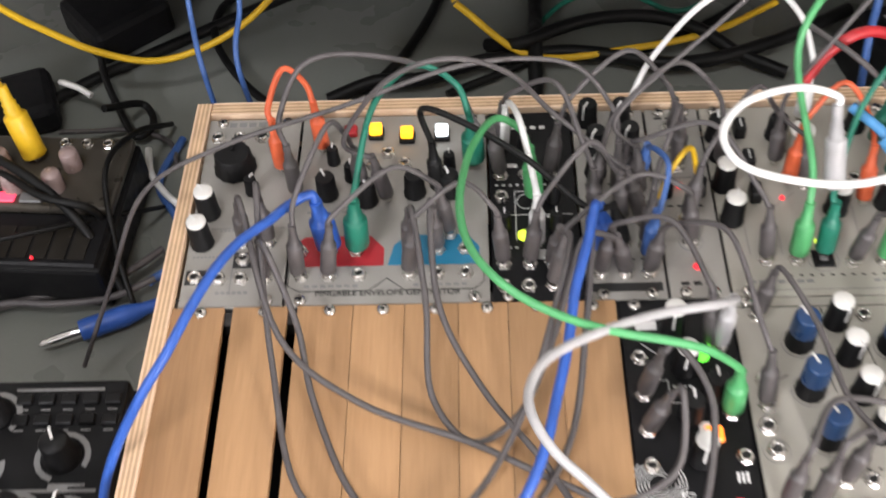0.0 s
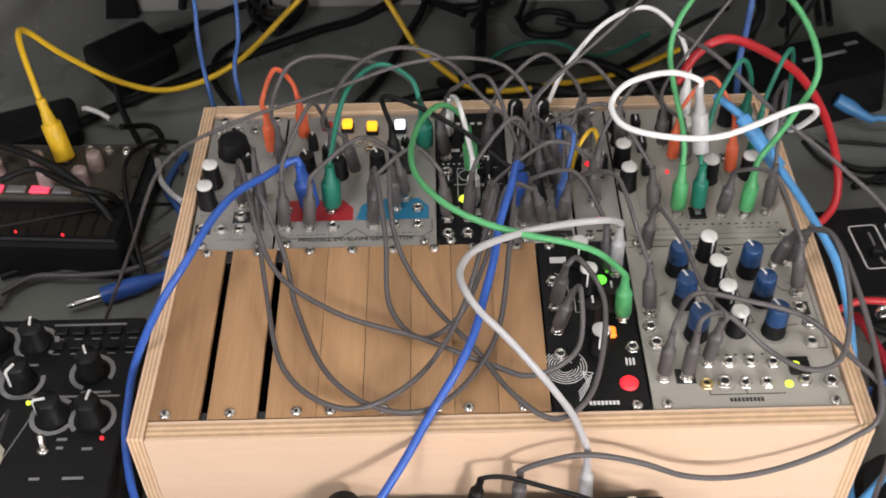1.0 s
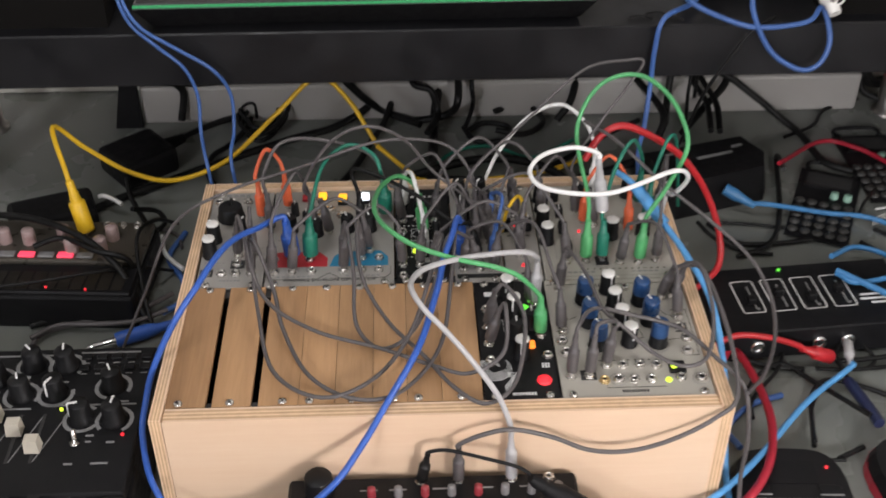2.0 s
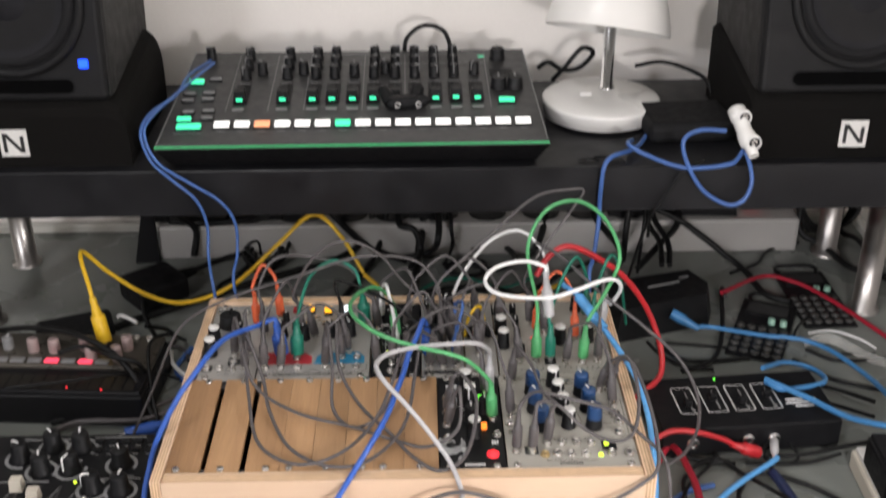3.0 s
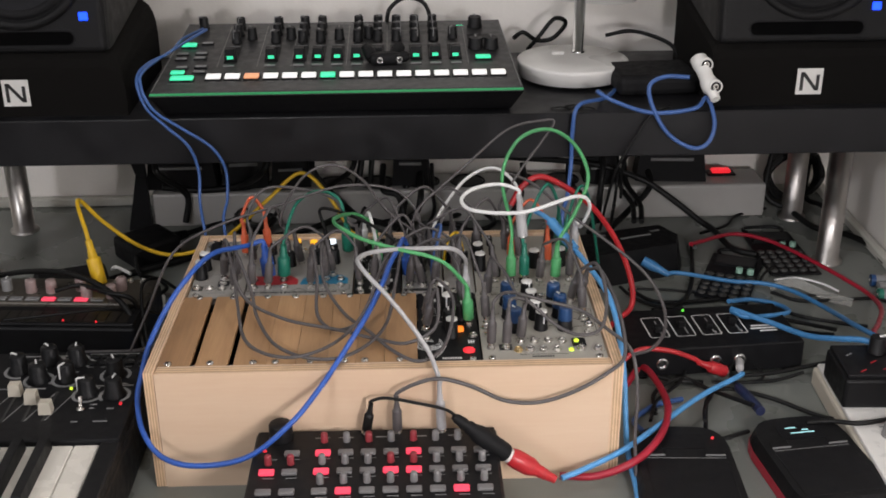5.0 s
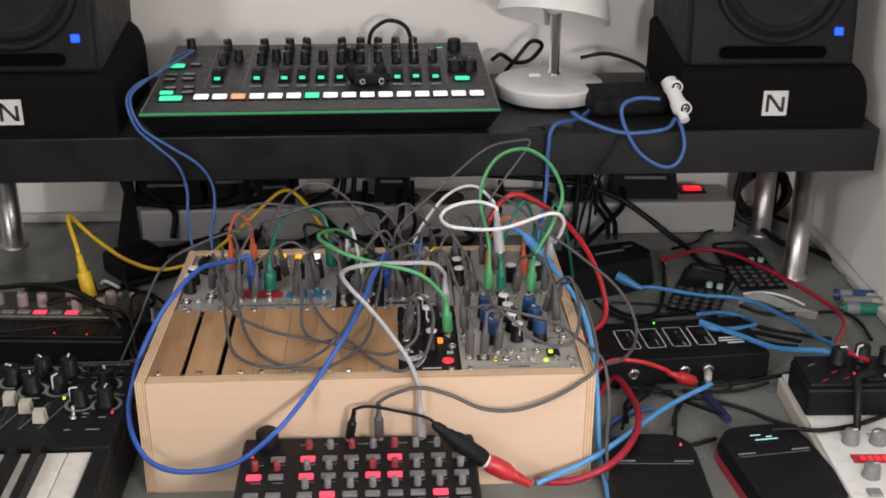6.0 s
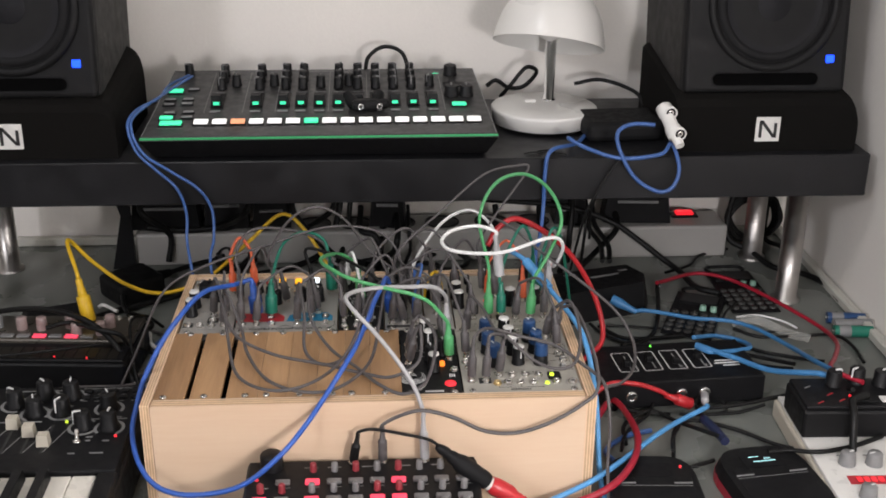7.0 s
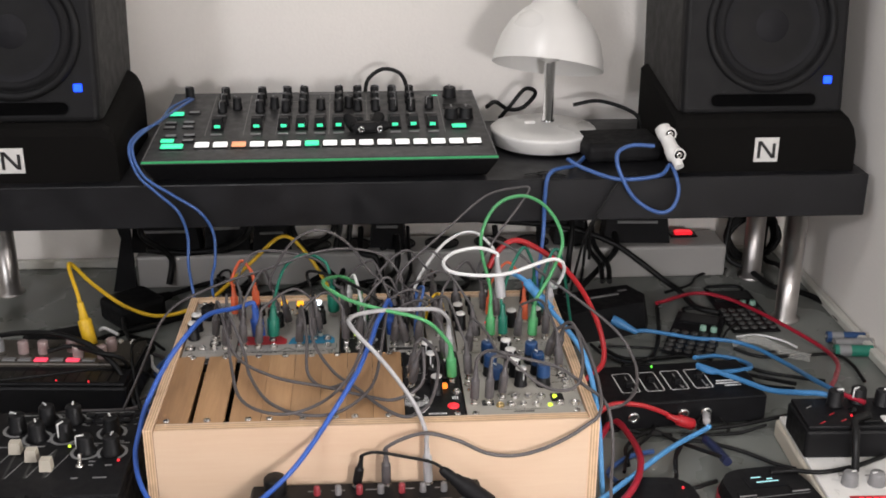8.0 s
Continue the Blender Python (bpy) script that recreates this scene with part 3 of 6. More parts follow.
f = Module(777, 881, 1, CREAM, "wide pale function module with knobs and trimmers")
f.put("trimmer", trim_mesh, [(796, 583), (797, 537), (799, 510), (797, 560)])
f.put("knob", KNOB["white"], [(782, 545), (783, 522), (836, 527), (862, 530)], "black knob with a white cap", rz=-20)
f.put("knob", KNOB["cream"], [(826, 572)], "large pale grey knob")
f.put("knob", KNOB["black"], [(815, 580), (858, 585), (783, 580), (783, 566)])
f.put("jack", jack_mesh, [(811, 496), (838, 494), (853, 494), (796, 496), (867, 496), (824, 545), (850, 548), (873, 548), (873, 572), (873, 590)])
f.put("button", Shape().box(-0.0052, 0.0052, -0.0052, 0.0052, 0, 0.0015, BLACK, 0.0005).box(-0.0018, 0.0018, -0.0018, 0.0018, 0.0015, 0.0022, GREYPL).mesh("button"), [(824, 496)], "black square sensor button")
f.led(LED_RED, [(811, 536), (872, 560)], 0.0013)
f.led(LED_LIME, [(824, 507)], 0.002)
f.lines([[(779, 478), (879, 478)], [(789, 500), (789, 586)], [(805, 500), (805, 530), (818, 540)], [(845, 500), (845, 540), (870, 540)], [(853, 500), (860, 512)], ring(824, 496, 7.5)], GREYPRINT)
f.bars(786, 482, 7, 3.4, 2.0, GREYPRINT, 4.6).bars(846, 482, 5, 3, 1.6, GREYPRINT, 4.4).bars(806, 486, 14, 1.6, 1.1, INK, 5)

# lower row: bare wooden blanks
BLANKS = [(503.0, 530), (534.5, 561), (566, 593), (593.3, 618), (618.3, 644), (644.3, 668), (668.3, 692), (692.3, 720)]
for i, (x0, x1) in enumerate(BLANKS):
    w = (x1 - x0) / 2000
    blank = thing("blank_panel", "bare oak blank panel screwed over an empty bay" if i != 0 else "darker grained oak blank panel at the case end", "blank panel", ((x0 + x1) / 2000, 0.4093, PZ), group="wooden blanks")
    part("board", Shape().box(-w + 0.00002, w - 0.00002, -0.06425, 0.06425, -0.0035, 0.0005, BLANK_DARK if i == 0 else BLANK), blank)
    part("screw", screw_mesh, blank, "", (-0.001 + 0.3 * w * (i % 3 - 1), -0.0607, 0.0005))
    part("screw", screw_mesh, blank, "", (-0.001 + 0.25 * w, 0.0610, 0.0005))

g = Module(721, 774, 0, BLACKPANEL, "black oscillator module with white spiral print")
g.put("knob", KNOB["white"], [(745, 456), (748, 434), (750, 387)], "black knob with a white cap", rz=170)
g.put("knob", KNOB["black"], [(760, 420), (748, 409)])
g.put("jack", jack_mesh, [(728, 384), (769, 388), (728, 402), (728, 420), (728, 440), (766, 410), (762, 428), (766, 446)])
g.mark([(751, 392), (756, 392), (756, 406), (751, 406)], WHITEPRINT).mark([(728, 456), (738, 456), (738, 461), (728, 461)], WHITEPRINT)
g.put("button", Shape().box(-0.004, 0.004, -0.004, 0.004, 0, 0.003, LED_ORANGE, 0.001).mesh("button"), [(757, 399)], "glowing orange push button")
g.led(LED_GREEN, [(757, 441)], 0.0036).led(LED_RED, [(764, 363)], 0.0052)
g.lines([ring(730, 376, q, 22, 30 + 20 * k, 330 + 15 * k) for k, q in enumerate((4.5, 6, 7.5, 9, 10.5, 12))], WHITEPRINT, 0.45)
g.lines([[(736, 352 + 2 * k), (742 + k, 362 + 3 * k), (739, 372)] for k in range(4)] + [[(732, 428), (740, 428), (740, 416), (747, 416)], [(730, 448), (737, 442), (737, 432)]], WHITEPRINT, 0.4)
g.bars(741, 349, 8, 1.5, 2.6, WHITEPRINT, 2.1).bars(764, 376, 3, 1.2, 5, WHITEPRINT, 2).bars(742, 424, 4, 1.4, 1, WHITEPRINT, 2.4)

h = Module(775, 881, 0, CREAM, "wide pale module with blue-capped knobs")
h.put("knob", KNOB["tall"], [(803, 447), (803, 421), (806, 396), (845, 444), (848, 421), (850, 397)], "black knob with a blue cap", rz=20)
h.put("knob", KNOB["white"], [(822, 458), (824, 438), (826, 418), (829, 398)], "black knob with a white cap", rz=200)
h.put("jack", ring_jack_mesh, [(783, 391), (781, 403), (783, 414), (784, 427), (870, 389), (872, 403), (869, 415), (870, 427), (874, 361), (816, 362)])
h.put("jack", jack_mesh, [(786, 463), (836, 462), (870, 452), (862, 450), (809, 376), (821, 376), (833, 376), (845, 375), (827, 361), (839, 361), (783, 366), (796, 366), (860, 362)])
h.put("jack", red_jack_mesh, [(806, 361)], "copper-coloured jack")
h.put("button", Shape().box(-0.0058, 0.0058, -0.006, 0.006, 0, 0.0022, BLACKPANEL, 0.0005).mesh("button"), [(859, 372)], "small black sensor tile")
part("led", led_mesh(LED_LIME, 0.0022), h.t, "lit indicator light", (0.8565 - h.x, 0.3715 - h.y, 0.0022))
h.led(LED_LIME, [(851, 360)], 0.0022)
h.lines([[(812, 440), (815, 420)], [(832, 455), (841, 405), (836, 404)], [(856, 440), (862, 430), (868, 428)], [(857, 420), (864, 415)], [(858, 402), (866, 403)], [(795, 430), (790, 427)], [(807, 354), (848, 354)], [(807, 354), (807, 357)], [(827, 354), (827, 357)], [(868, 385), (878, 385), (878, 435), (866, 435)], [(777, 468), (879, 468)]], INK, 0.45)
h.lines([ring(803, 447, 8.2), ring(803, 421, 8.2), ring(806, 396, 8.2), ring(845, 444, 8.2), ring(848, 421, 8.2), ring(850, 397, 8.2), ring(816, 362, 6), ring(874, 361, 6), ring(783, 391, 6)], GREYPRINT, 0.3)
h.mark([(866, 410), (875, 410), (875, 420), (866, 420)], INK).mark([(790, 362), (801, 362), (801, 372), (790, 372)], INK)
h.bars(817, 349, 9, 1.5, 2.6, INK, 2.1).bars(812, 464, 3, 1, 3, INK, 2.2).bars(800, 381, 10, 1.6, 1.0, INK, 5)


# ---- on the shelf: drum machine ----
def drum_machine():
    t = thing("drum_machine", "dark grey drum machine with lit step pads and green edge light", "drum machine", (0.6405, 0.697, SHZ1), 0.5)
    W, D = 0.200, 0.238
    tilt = math.atan2(0.018, D)
    deck = pose(0, 0, 0.0305, math.degrees(tilt))
    # underside slants back to a narrower foot
    low = [(-W + 0.012, 0.018, 0.002), (W - 0.012, 0.018, 0.002), (W - 0.014, D - 0.005, 0.002), (-W + 0.014, D - 0.005, 0.002)]
    high = [(-W, 0.0, 0.026), (W, 0.0, 0.026), (W - 0.006, D, 0.043), (-W + 0.006, D, 0.043)]
    part("body", Shape().hull(low, high, BLACK), t)
    part("panel", Shape().hull([(-W, 0, 0.0262), (W, 0, 0.0262), (W - 0.006, D, 0.0432), (-W + 0.006, D, 0.0432)],
                               [(-W + 0.002, 0.002, 0.0305), (W - 0.002, 0.002, 0.0305), (W - 0.008, D - 0.002, 0.0485), (-W + 0.008, D - 0.002, 0.0485)], GREYMETAL), t)
    part("light_strip", Shape().box(-W + 0.001, W - 0.001, -0.0008, 0.0002, 0.0275, 0.0297, GREENEDGE), t, "glowing green edge strip")
    for s in (-1, 1):
        part("edge_line", Shape().box(-0.0005, 0.0005, 0, D - 0.004, 0.0, 0.0006, GREYPRINT, turn=deck @ pose(s * (W - 0.003), 0.002, 0.0003, 0, 0, s * 1.4)), t)

    def lay(name, mesh, u, v, label="", rz=0.0):
        return part(name, mesh, t, label, m=deck @ pose(u - W, v, 0.0004, 0, 0, rz))

    def pad(m, w=0.0080, d=0.0062, h=0.0035):
        return Shape().box(-w - 0.001, w + 0.001, -d - 0.001, d + 0.001, 0, 0.0012, BLACK, 0.0003).box(-w, w, -d, d, 0.001, h, m, 0.0008).mesh("pad")

    white, orange, green = pad(PADLIT), pad(ORANGEPAD), pad(GREENLIT)
    for i in range(16):
        lay("pad", orange if i == 2 else green if i == 6 else white, 0.0635 + i * 0.0208, 0.0415, "lit orange step pad" if i == 2 else "lit green step pad" if i == 6 else "lit white step pad")
        part("print", Shape().box(-0.004, 0.004, -0.0008, 0.0008, 0, 0.0002, GREYPRINT), t, m=deck @ pose(0.0635 + i * 0.0208 - W, 0.0295, 0.0003))
    wide, mid, off = pad(GREENLIT, 0.0125, 0.0055), pad(GREENLIT, 0.0075, 0.004), pad(GREYPL, 0.0062, 0.0028, 0.0025)
    lay("button", wide, 0.0300, 0.0380, "lit green start button")
    lay("button", mid, 0.0225, 0.0560, "lit green button")
    lay("button", pad(GREENLIT, 0.0085, 0.005), 0.0215, 0.150, "lit green button")
    for u, v in ((0.0455, 0.060), (0.0240, 0.075), (0.0450, 0.077), (0.0190, 0.104), (0.0400, 0.106), (0.0185, 0.121), (0.0395, 0.122), (0.0420, 0.158)):
        lay("button", off, u, v)
    lay("button", pad(GREENLIT, 0.0085, 0.0045), 0.3625, 0.093, "lit green button")
    lay("print", Shape().box(-0.014, 0.014, -0.0006, 0.0006, 0, 0.0002, GREYPRINT).mesh("print"), 0.030, 0.026)
    knob = knob_shape(0.0058, 0.0150, BLACK, None, GREYPRINT).mesh("knob")
    fat = knob_shape(0.0088, 0.0135, BLACK, None, GREYPRINT).mesh("knob")
    slot = Shape().box(-0.0078, 0.0078, -0.025, 0.025, 0, 0.0005, BLACKPANEL, 0.0002).box(-0.001, 0.001, -0.022, 0.022, 0.0005, 0.0007, INK).mesh("slot")
    cap = Shape().hull([(-0.0066, -0.006, 0.0015), (0.0066, -0.006, 0.0015), (0.0066, 0.006, 0.0015), (-0.0066, 0.006, 0.0015)],
                       [(-0.0055, -0.0045, 0.014), (0.0055, -0.0045, 0.014), (0.0055, 0.0045, 0.014), (-0.0055, 0.0045, 0.014)], BLACK).box(-0.0034, 0.0034, -0.0066, -0.0050, 0.0032, 0.0066, GREENLIT).mesh("fader")
    plain = Shape().box(-0.006, 0.006, -0.0022, 0.0022, 0, 0.001, GREYPRINT).mesh("print")
    columns = [0.0755, 0.1215, 0.1535, 0.1745, 0.1965, 0.2185, 0.2420, 0.2640, 0.2860, 0.3080, 0.3310]
    for i, u in enumerate(columns):
        track = lay("fader_slot", slot, u, 0.118)
        part("fader", cap, track, "black fader cap with a green light", (0, -0.0175 + 0.002 * math.sin(3.1 * i), 0))
        lay("print", plain, u, 0.080)
        lay("print", Shape().box(-0.0055, 0.0055, -0.001, 0.001, 0, 0.0002, GREYPRINT).mesh("print"), u, 0.148)
        rows = (0.160, 0.186, 0.212) if i in (0, 1, 2, 3, 5, 6, 7, 8, 9) else (0.166,)
        for v in rows:
            lay("knob", knob, u, v, "", 150 - 37 * i)
    for u in (0.0930, 0.1390, 0.2310):
        lay("knob", knob, u, 0.172, "", 40)
    lay("knob", knob, 0.0300, 0.215, "", 90)
    lay("knob", fat, 0.3600, 0.208, "wide black encoder")
    lay("knob", fat, 0.3560, 0.128, "wide black encoder")
    lay("knob", fat, 0.3740, 0.128, "wide black encoder")
    lay("screen", Shape().box(-0.013, 0.013, -0.008, 0.008, 0, 0.0008, BLACKPANEL).mesh("screen"), 0.3615, 0.170)
    for u in (0.0625, 0.1070, 0.1390 + 0.006, 0.2070, 0.2530, 0.3450):
        lay("print", Shape().box(-0.0004, 0.0004, -0.078, 0.070, 0, 0.0002, GREYPRINT).mesh("print"), u, 0.155)
    lay("print", Shape().box(-0.140, 0.140, -0.0004, 0.0004, 0, 0.0002, GREYPRINT).mesh("print"), 0.205, 0.198)
    lay("print", Shape().box(-0.022, 0.022, -0.0018, 0.0018, 0, 0.0002, GREYPRINT).mesh("print"), 0.200, 0.2285)
    lay("print", Shape().box(-0.004, 0.004, -0.001, 0.001, 0, 0.0002, GREENLIT).mesh("print"), 0.3420, 0.216)
    return t


drum_machine()

# a small dark dual-jack adapter lying on the drum machine's deck
ad = thing("jack_splitter", "small black jack splitter lying on the drum machine", "adapter", (0.6900, 0.779, SHZ1 + 0.0366), 6)
part("body", Shape().box(-0.017, 0.018, -0.010, 0.010, 0.0, 0.013, RUBBER, 0.005, 2).lathe([(0.007, -0.004), (0.0075, 0.004), (0.0070, 0.014), (0.005, 0.017)], RUBBER, 16, pose(0.014, 0.006, 0.0075, -55, 35)).lathe([(0.007, -0.004), (0.0075, 0.004), (0.005, 0.016)], RUBBER, 16, pose(-0.014, 0.005, 0.0075, -50, -35)).lathe([(0.006, 0), (0.0062, 0.008), (0.004, 0.012)], RUBBER, 14, pose(0.016, -0.002, 0.0065, 0, 80)), ad)
for sx in (-0.006, 0.016):
    part("socket", Shape().lathe([(0.0036, 0), (0.0036, 0.002), (0.0022, 0.002), (0.0022, 0.0008)], CHROME, 14, pose(sx, -0.0100, 0.0065, 90)).lathe([(0.0022, 0.0009), (0.0001, 0.0009)], INK, 12, pose(sx, -0.0100, 0.0065, 90), caps=False), ad, "chrome socket ring")


# ---- on the shelf: desk lamp ----
lampthing = thing("desk_lamp", "white enamelled desk lamp with a chrome stem", "desk lamp", (0.9120, 0.862, SHZ1))
base_part = part("base", Shape().lathe([(0.0615, 0.0040), (0.0635, 0.0048), (0.0655, 0.0190), (0.0660, 0.0215), (0.0640, 0.0232), (0.030, 0.0236), (0.0002, 0.0236)], ENAMEL, 64).lathe([(0.054, 0.0), (0.054, 0.0041)], RUBBER, 40), lampthing, "round white base", (0.0, -0.020, 0.0))
part("foot", Shape().lathe([(0.054, -0.0), (0.056, 0.0035)], RUBBER, 40), base_part)
part("stem", Shape().lathe([(0.0085, 0.0234), (0.0085, 0.0255), (0.0068, 0.0260), (0.0068, 0.165)], CHROME, 24, pose(0.010, 0.006, 0)), lampthing, "chrome stem")
part("switch", Shape().box(-0.028, -0.014, -0.028, -0.020, 0.034, 0.038, WHITEPL, 0.0015, 2), base_part, "white rocker switch")
tiltm = pose(0.006, -0.010, 0.117, -19.5, 8.5)
shade = Shape().lathe([(0.0690, -0.020), (0.0668, -0.006), (0.0615, 0.014), (0.0520, 0.032), (0.0400, 0.045), (0.0300, 0.053), (0.0270, 0.060), (0.0265, 0.148), (0.0270, 0.156), (0.0002, 0.158)], ENAMEL, 56, tiltm, caps=False)
shade.lathe([(0.0675, -0.020), (0.0650, -0.006), (0.0595, 0.013), (0.0500, 0.031), (0.0390, 0.043), (0.020, 0.052), (0.0002, 0.053)][::-1], ENAMEL, 56, tiltm, caps=False).lathe([(0.0675, -0.0200), (0.0690, -0.0200)], ENAMEL, 56, tiltm, caps=False)
shade_part = part("shade", shade, lampthing, "white bell-shaped shade")
part("bulb", Shape().lathe([(0.006, 0.052), (0.010, 0.040), (0.024, 0.020), (0.027, 0.008), (0.020, -0.008), (0.0002, -0.016)], WHITEPL, 24, tiltm), shade_part, "white glass bulb")


# ---- studio monitors on foam wedges ----
def slot_outline(half, r, n=8):
    """A long slot with round ends."""
    right = [(half - r + r * math.cos(radians(-90 + 180 * i / n)), r * math.sin(radians(-90 + 180 * i / n))) for i in range(n + 1)]
    return right + [(-x, -y) for x, y in right]


def speaker(x, label):
    t = thing("studio_monitor", label, "loudspeaker", (x, 0.727, 0.2795), group="studio monitors", rx=-7)
    H0, w, d, h = 0.0, 0.0945, 0.190, 0.262
    part("cabinet", Shape().box(-w, w, 0.010, d, H0, H0 + h, VINYL, 0.004, 2), t)
    fr = Shape().box(-w, w, -0.004, 0.0099, H0, H0 + h, BAFFLE, 0.006, 3)
    t_ = t
    t = part("front_baffle", fr, t_)
    up = pose(0.005, -0.004, H0 + 0.100, 90)
    part("woofer", Shape().lathe([(0.0760, 0.0002), (0.0755, 0.0035), (0.0700, 0.0050), (0.0660, 0.0022), (0.0655, -0.001)], BAFFLE, 56, up, caps=False)
         .lathe([(0.0655, -0.001), (0.0600, 0.0055), (0.0545, 0.0010)], RUBBER, 56, up, caps=False)
         .lathe([(0.0545, 0.0010), (0.026, -0.003), (0.0240, -0.0015), (0.016, 0.0008), (0.0002, 0.0022)], CONE, 56, up, caps=False), t, "dark woven woofer cone in a rubber surround")
    part("tweeter", Shape().lathe([(0.042, 0.0003), (0.040, 0.003), (0.016, 0.0008), (0.0125, 0.004), (0.0002, 0.0075)], CONE, 40, pose(0, -0.004, H0 + 0.212, 90), caps=False), t, "silk dome tweeter")
    part("port", Shape().prism(slot_outline(0.064, 0.0092), 0.0040, 0.0046, RUBBER, pose(0, 0, H0 + 0.0158, 90)).prism(slot_outline(0.0615, 0.0070), 0.0046, 0.0050, PORT, pose(0, 0, H0 + 0.0158, 90)), t, "wide slot port")
    part("power_light", Shape().box(0.0685, 0.0785, -0.0062, -0.0042, H0 + 0.034, H0 + 0.043, LED_BLUE, 0.001), t, "glowing blue power light")
    return t_


def wedge(x, shift, label):
    t = thing("foam_wedge", label, "isolation pad", (x, 0.716, SHZ1), group="foam wedges")
    s = Shape()
    prof = [(0.0, 0.0), (0.190, 0.0), (0.190, 0.088), (0.180, 0.0905), (0.012, 0.067), (0.004, 0.062), (0.0, 0.054)]
    n = len(prof)
    xs = [(-0.1065, 0.93), (-0.1025, 0.98), (-0.096, 1.0), (0.084, 1.0), (0.0935, 0.965), (0.1000, 0.90), (0.1045, 0.80), (0.1070, 0.66), (0.1078, 0.50)]
    verts, faces = [], []
    for px, k in xs:
        verts += [(px, y, z * k if z > 0.01 else z) for y, z in prof]
    for i in range(len(xs) - 1):
        for j in range(n):
            q = (j + 1) % n
            faces.append((i * n + j, i * n + q, (i + 1) * n + q, (i + 1) * n + j))
    faces += [tuple(range(n)), tuple(reversed(range((len(xs) - 1) * n, len(xs) * n)))]
    part("foam", Shape().add(verts, [f[::-1] for f in faces], FOAM), t)
    badge = Shape().box(-0.0142, 0.0142, -0.0012, 0.0003, 0.0165, 0.0455, WHITEPL)
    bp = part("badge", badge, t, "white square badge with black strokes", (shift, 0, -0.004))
    mk = Shape().box(-0.0105, -0.0070, -0.0018, -0.0012, 0.021, 0.0415, INK).box(0.0070, 0.0105, -0.0018, -0.0012, 0.021, 0.0385, INK)
    mk.hull([(-0.0105, -0.0018, 0.0415), (-0.0060, -0.0018, 0.0415), (0.0105, -0.0018, 0.021), (0.0060, -0.0018, 0.021)][::-1], [(-0.0105, -0.0012, 0.0415), (-0.0060, -0.0012, 0.0415), (0.0105, -0.0012, 0.021), (0.0060, -0.0012, 0.021)][::-1], INK)
    part("badge_stroke", mk, bp)
    return t


speaker(0.3010, "black two-way studio monitor with a blue power light")
speaker(1.1480, "black two-way studio monitor beside the white wall")
wedge(0.3045, -0.009, "black foam wedge under the studio monitor")
wedge(1.1535, 0.001, "black foam wedge under the studio monitor")


# ---- on the desk: keyboard synth ----
ring_print = Shape()
for k in range(14):
    a0, a1 = radians(-50 + k * 20), radians(-50 + (k + 1) * 20)
    ring_print.add([(r * math.cos(q), r * math.sin(q), 0.0003) for r, q in ((0.0112, a0), (0.0112, a1), (0.0142, a1), (0.0142, a0))], [(0, 1, 2, 3)][::1], GREYPRINT)
ring_mesh = ring_print.mesh("dial_ring")
dial_mesh = Shape().lathe([(0.0098, 0), (0.0098, 0.003), (0.0080, 0.005), (0.0074, 0.016), (0.0066, 0.0172), (0.0002, 0.0174)], BLACK, 28, flute=0.02).box(-0.0007, 0.0007, 0.0005, 0.0072, 0.0172, 0.0182, WHITEPRINT).box(-0.0007, 0.0007, 0.0062, 0.0084, 0.004, 0.0172, WHITEPRINT).mesh("knob")
kb = thing("keyboard_synth", "black keyboard synthesizer with dials, white faders and keys", "synthesizer", (0.474, 0.468, 0.0))
part("body", Shape().box(-0.48, 0.0, -0.30, 0.0, 0.0, 0.047, BLACK, 0.003, 2), kb)
part("panel", Shape().box(-0.478, -0.002, -0.152, -0.002, 0.0475, 0.0595, BLACKPANEL, 0.002, 2), kb)
part("cheek", Shape().box(-0.017, 0.0, -0.30, -0.1525, 0.0475, 0.0585, BLACK, 0.002, 2), kb)
for i in range(16):
    x1 = -0.018 - i * 0.0212
    part("white_key", Shape().box(x1 - 0.0207, x1, -0.298, -0.1530, 0.0475, 0.0555, KEYWHITE, 0.0012, 2), kb)
    if i % 7 not in (1, 5) and i:
        part("black_key", Shape().hull([(x1 - 0.0050, -0.240, 0.0556), (x1 + 0.0050, -0.240, 0.0556), (x1 + 0.0050, -0.157, 0.0556), (x1 - 0.0050, -0.157, 0.0556)], [(x1 - 0.0038, -0.235, 0.0655), (x1 + 0.0038, -0.235, 0.0655), (x1 + 0.0038, -0.157, 0.0665), (x1 - 0.0038, -0.157, 0.0665)], BLACK), kb)
for x, y, a in ((-0.068, -0.023, 10), (-0.028, -0.047, 25), (-0.045, -0.080, 100), (-0.021, -0.082, -5), (-0.070, -0.053, 150), (-0.095, -0.054, 20), (-0.117, -0.037, 60), (-0.093, -0.022, 40), (-0.150, -0.052, -40), (-0.165, -0.030, 15)):
    dial = part("knob", dial_mesh, kb, "black dial with a white pointer", (x, y, 0.0595), a)
    part("dial_ring", ring_mesh, dial)
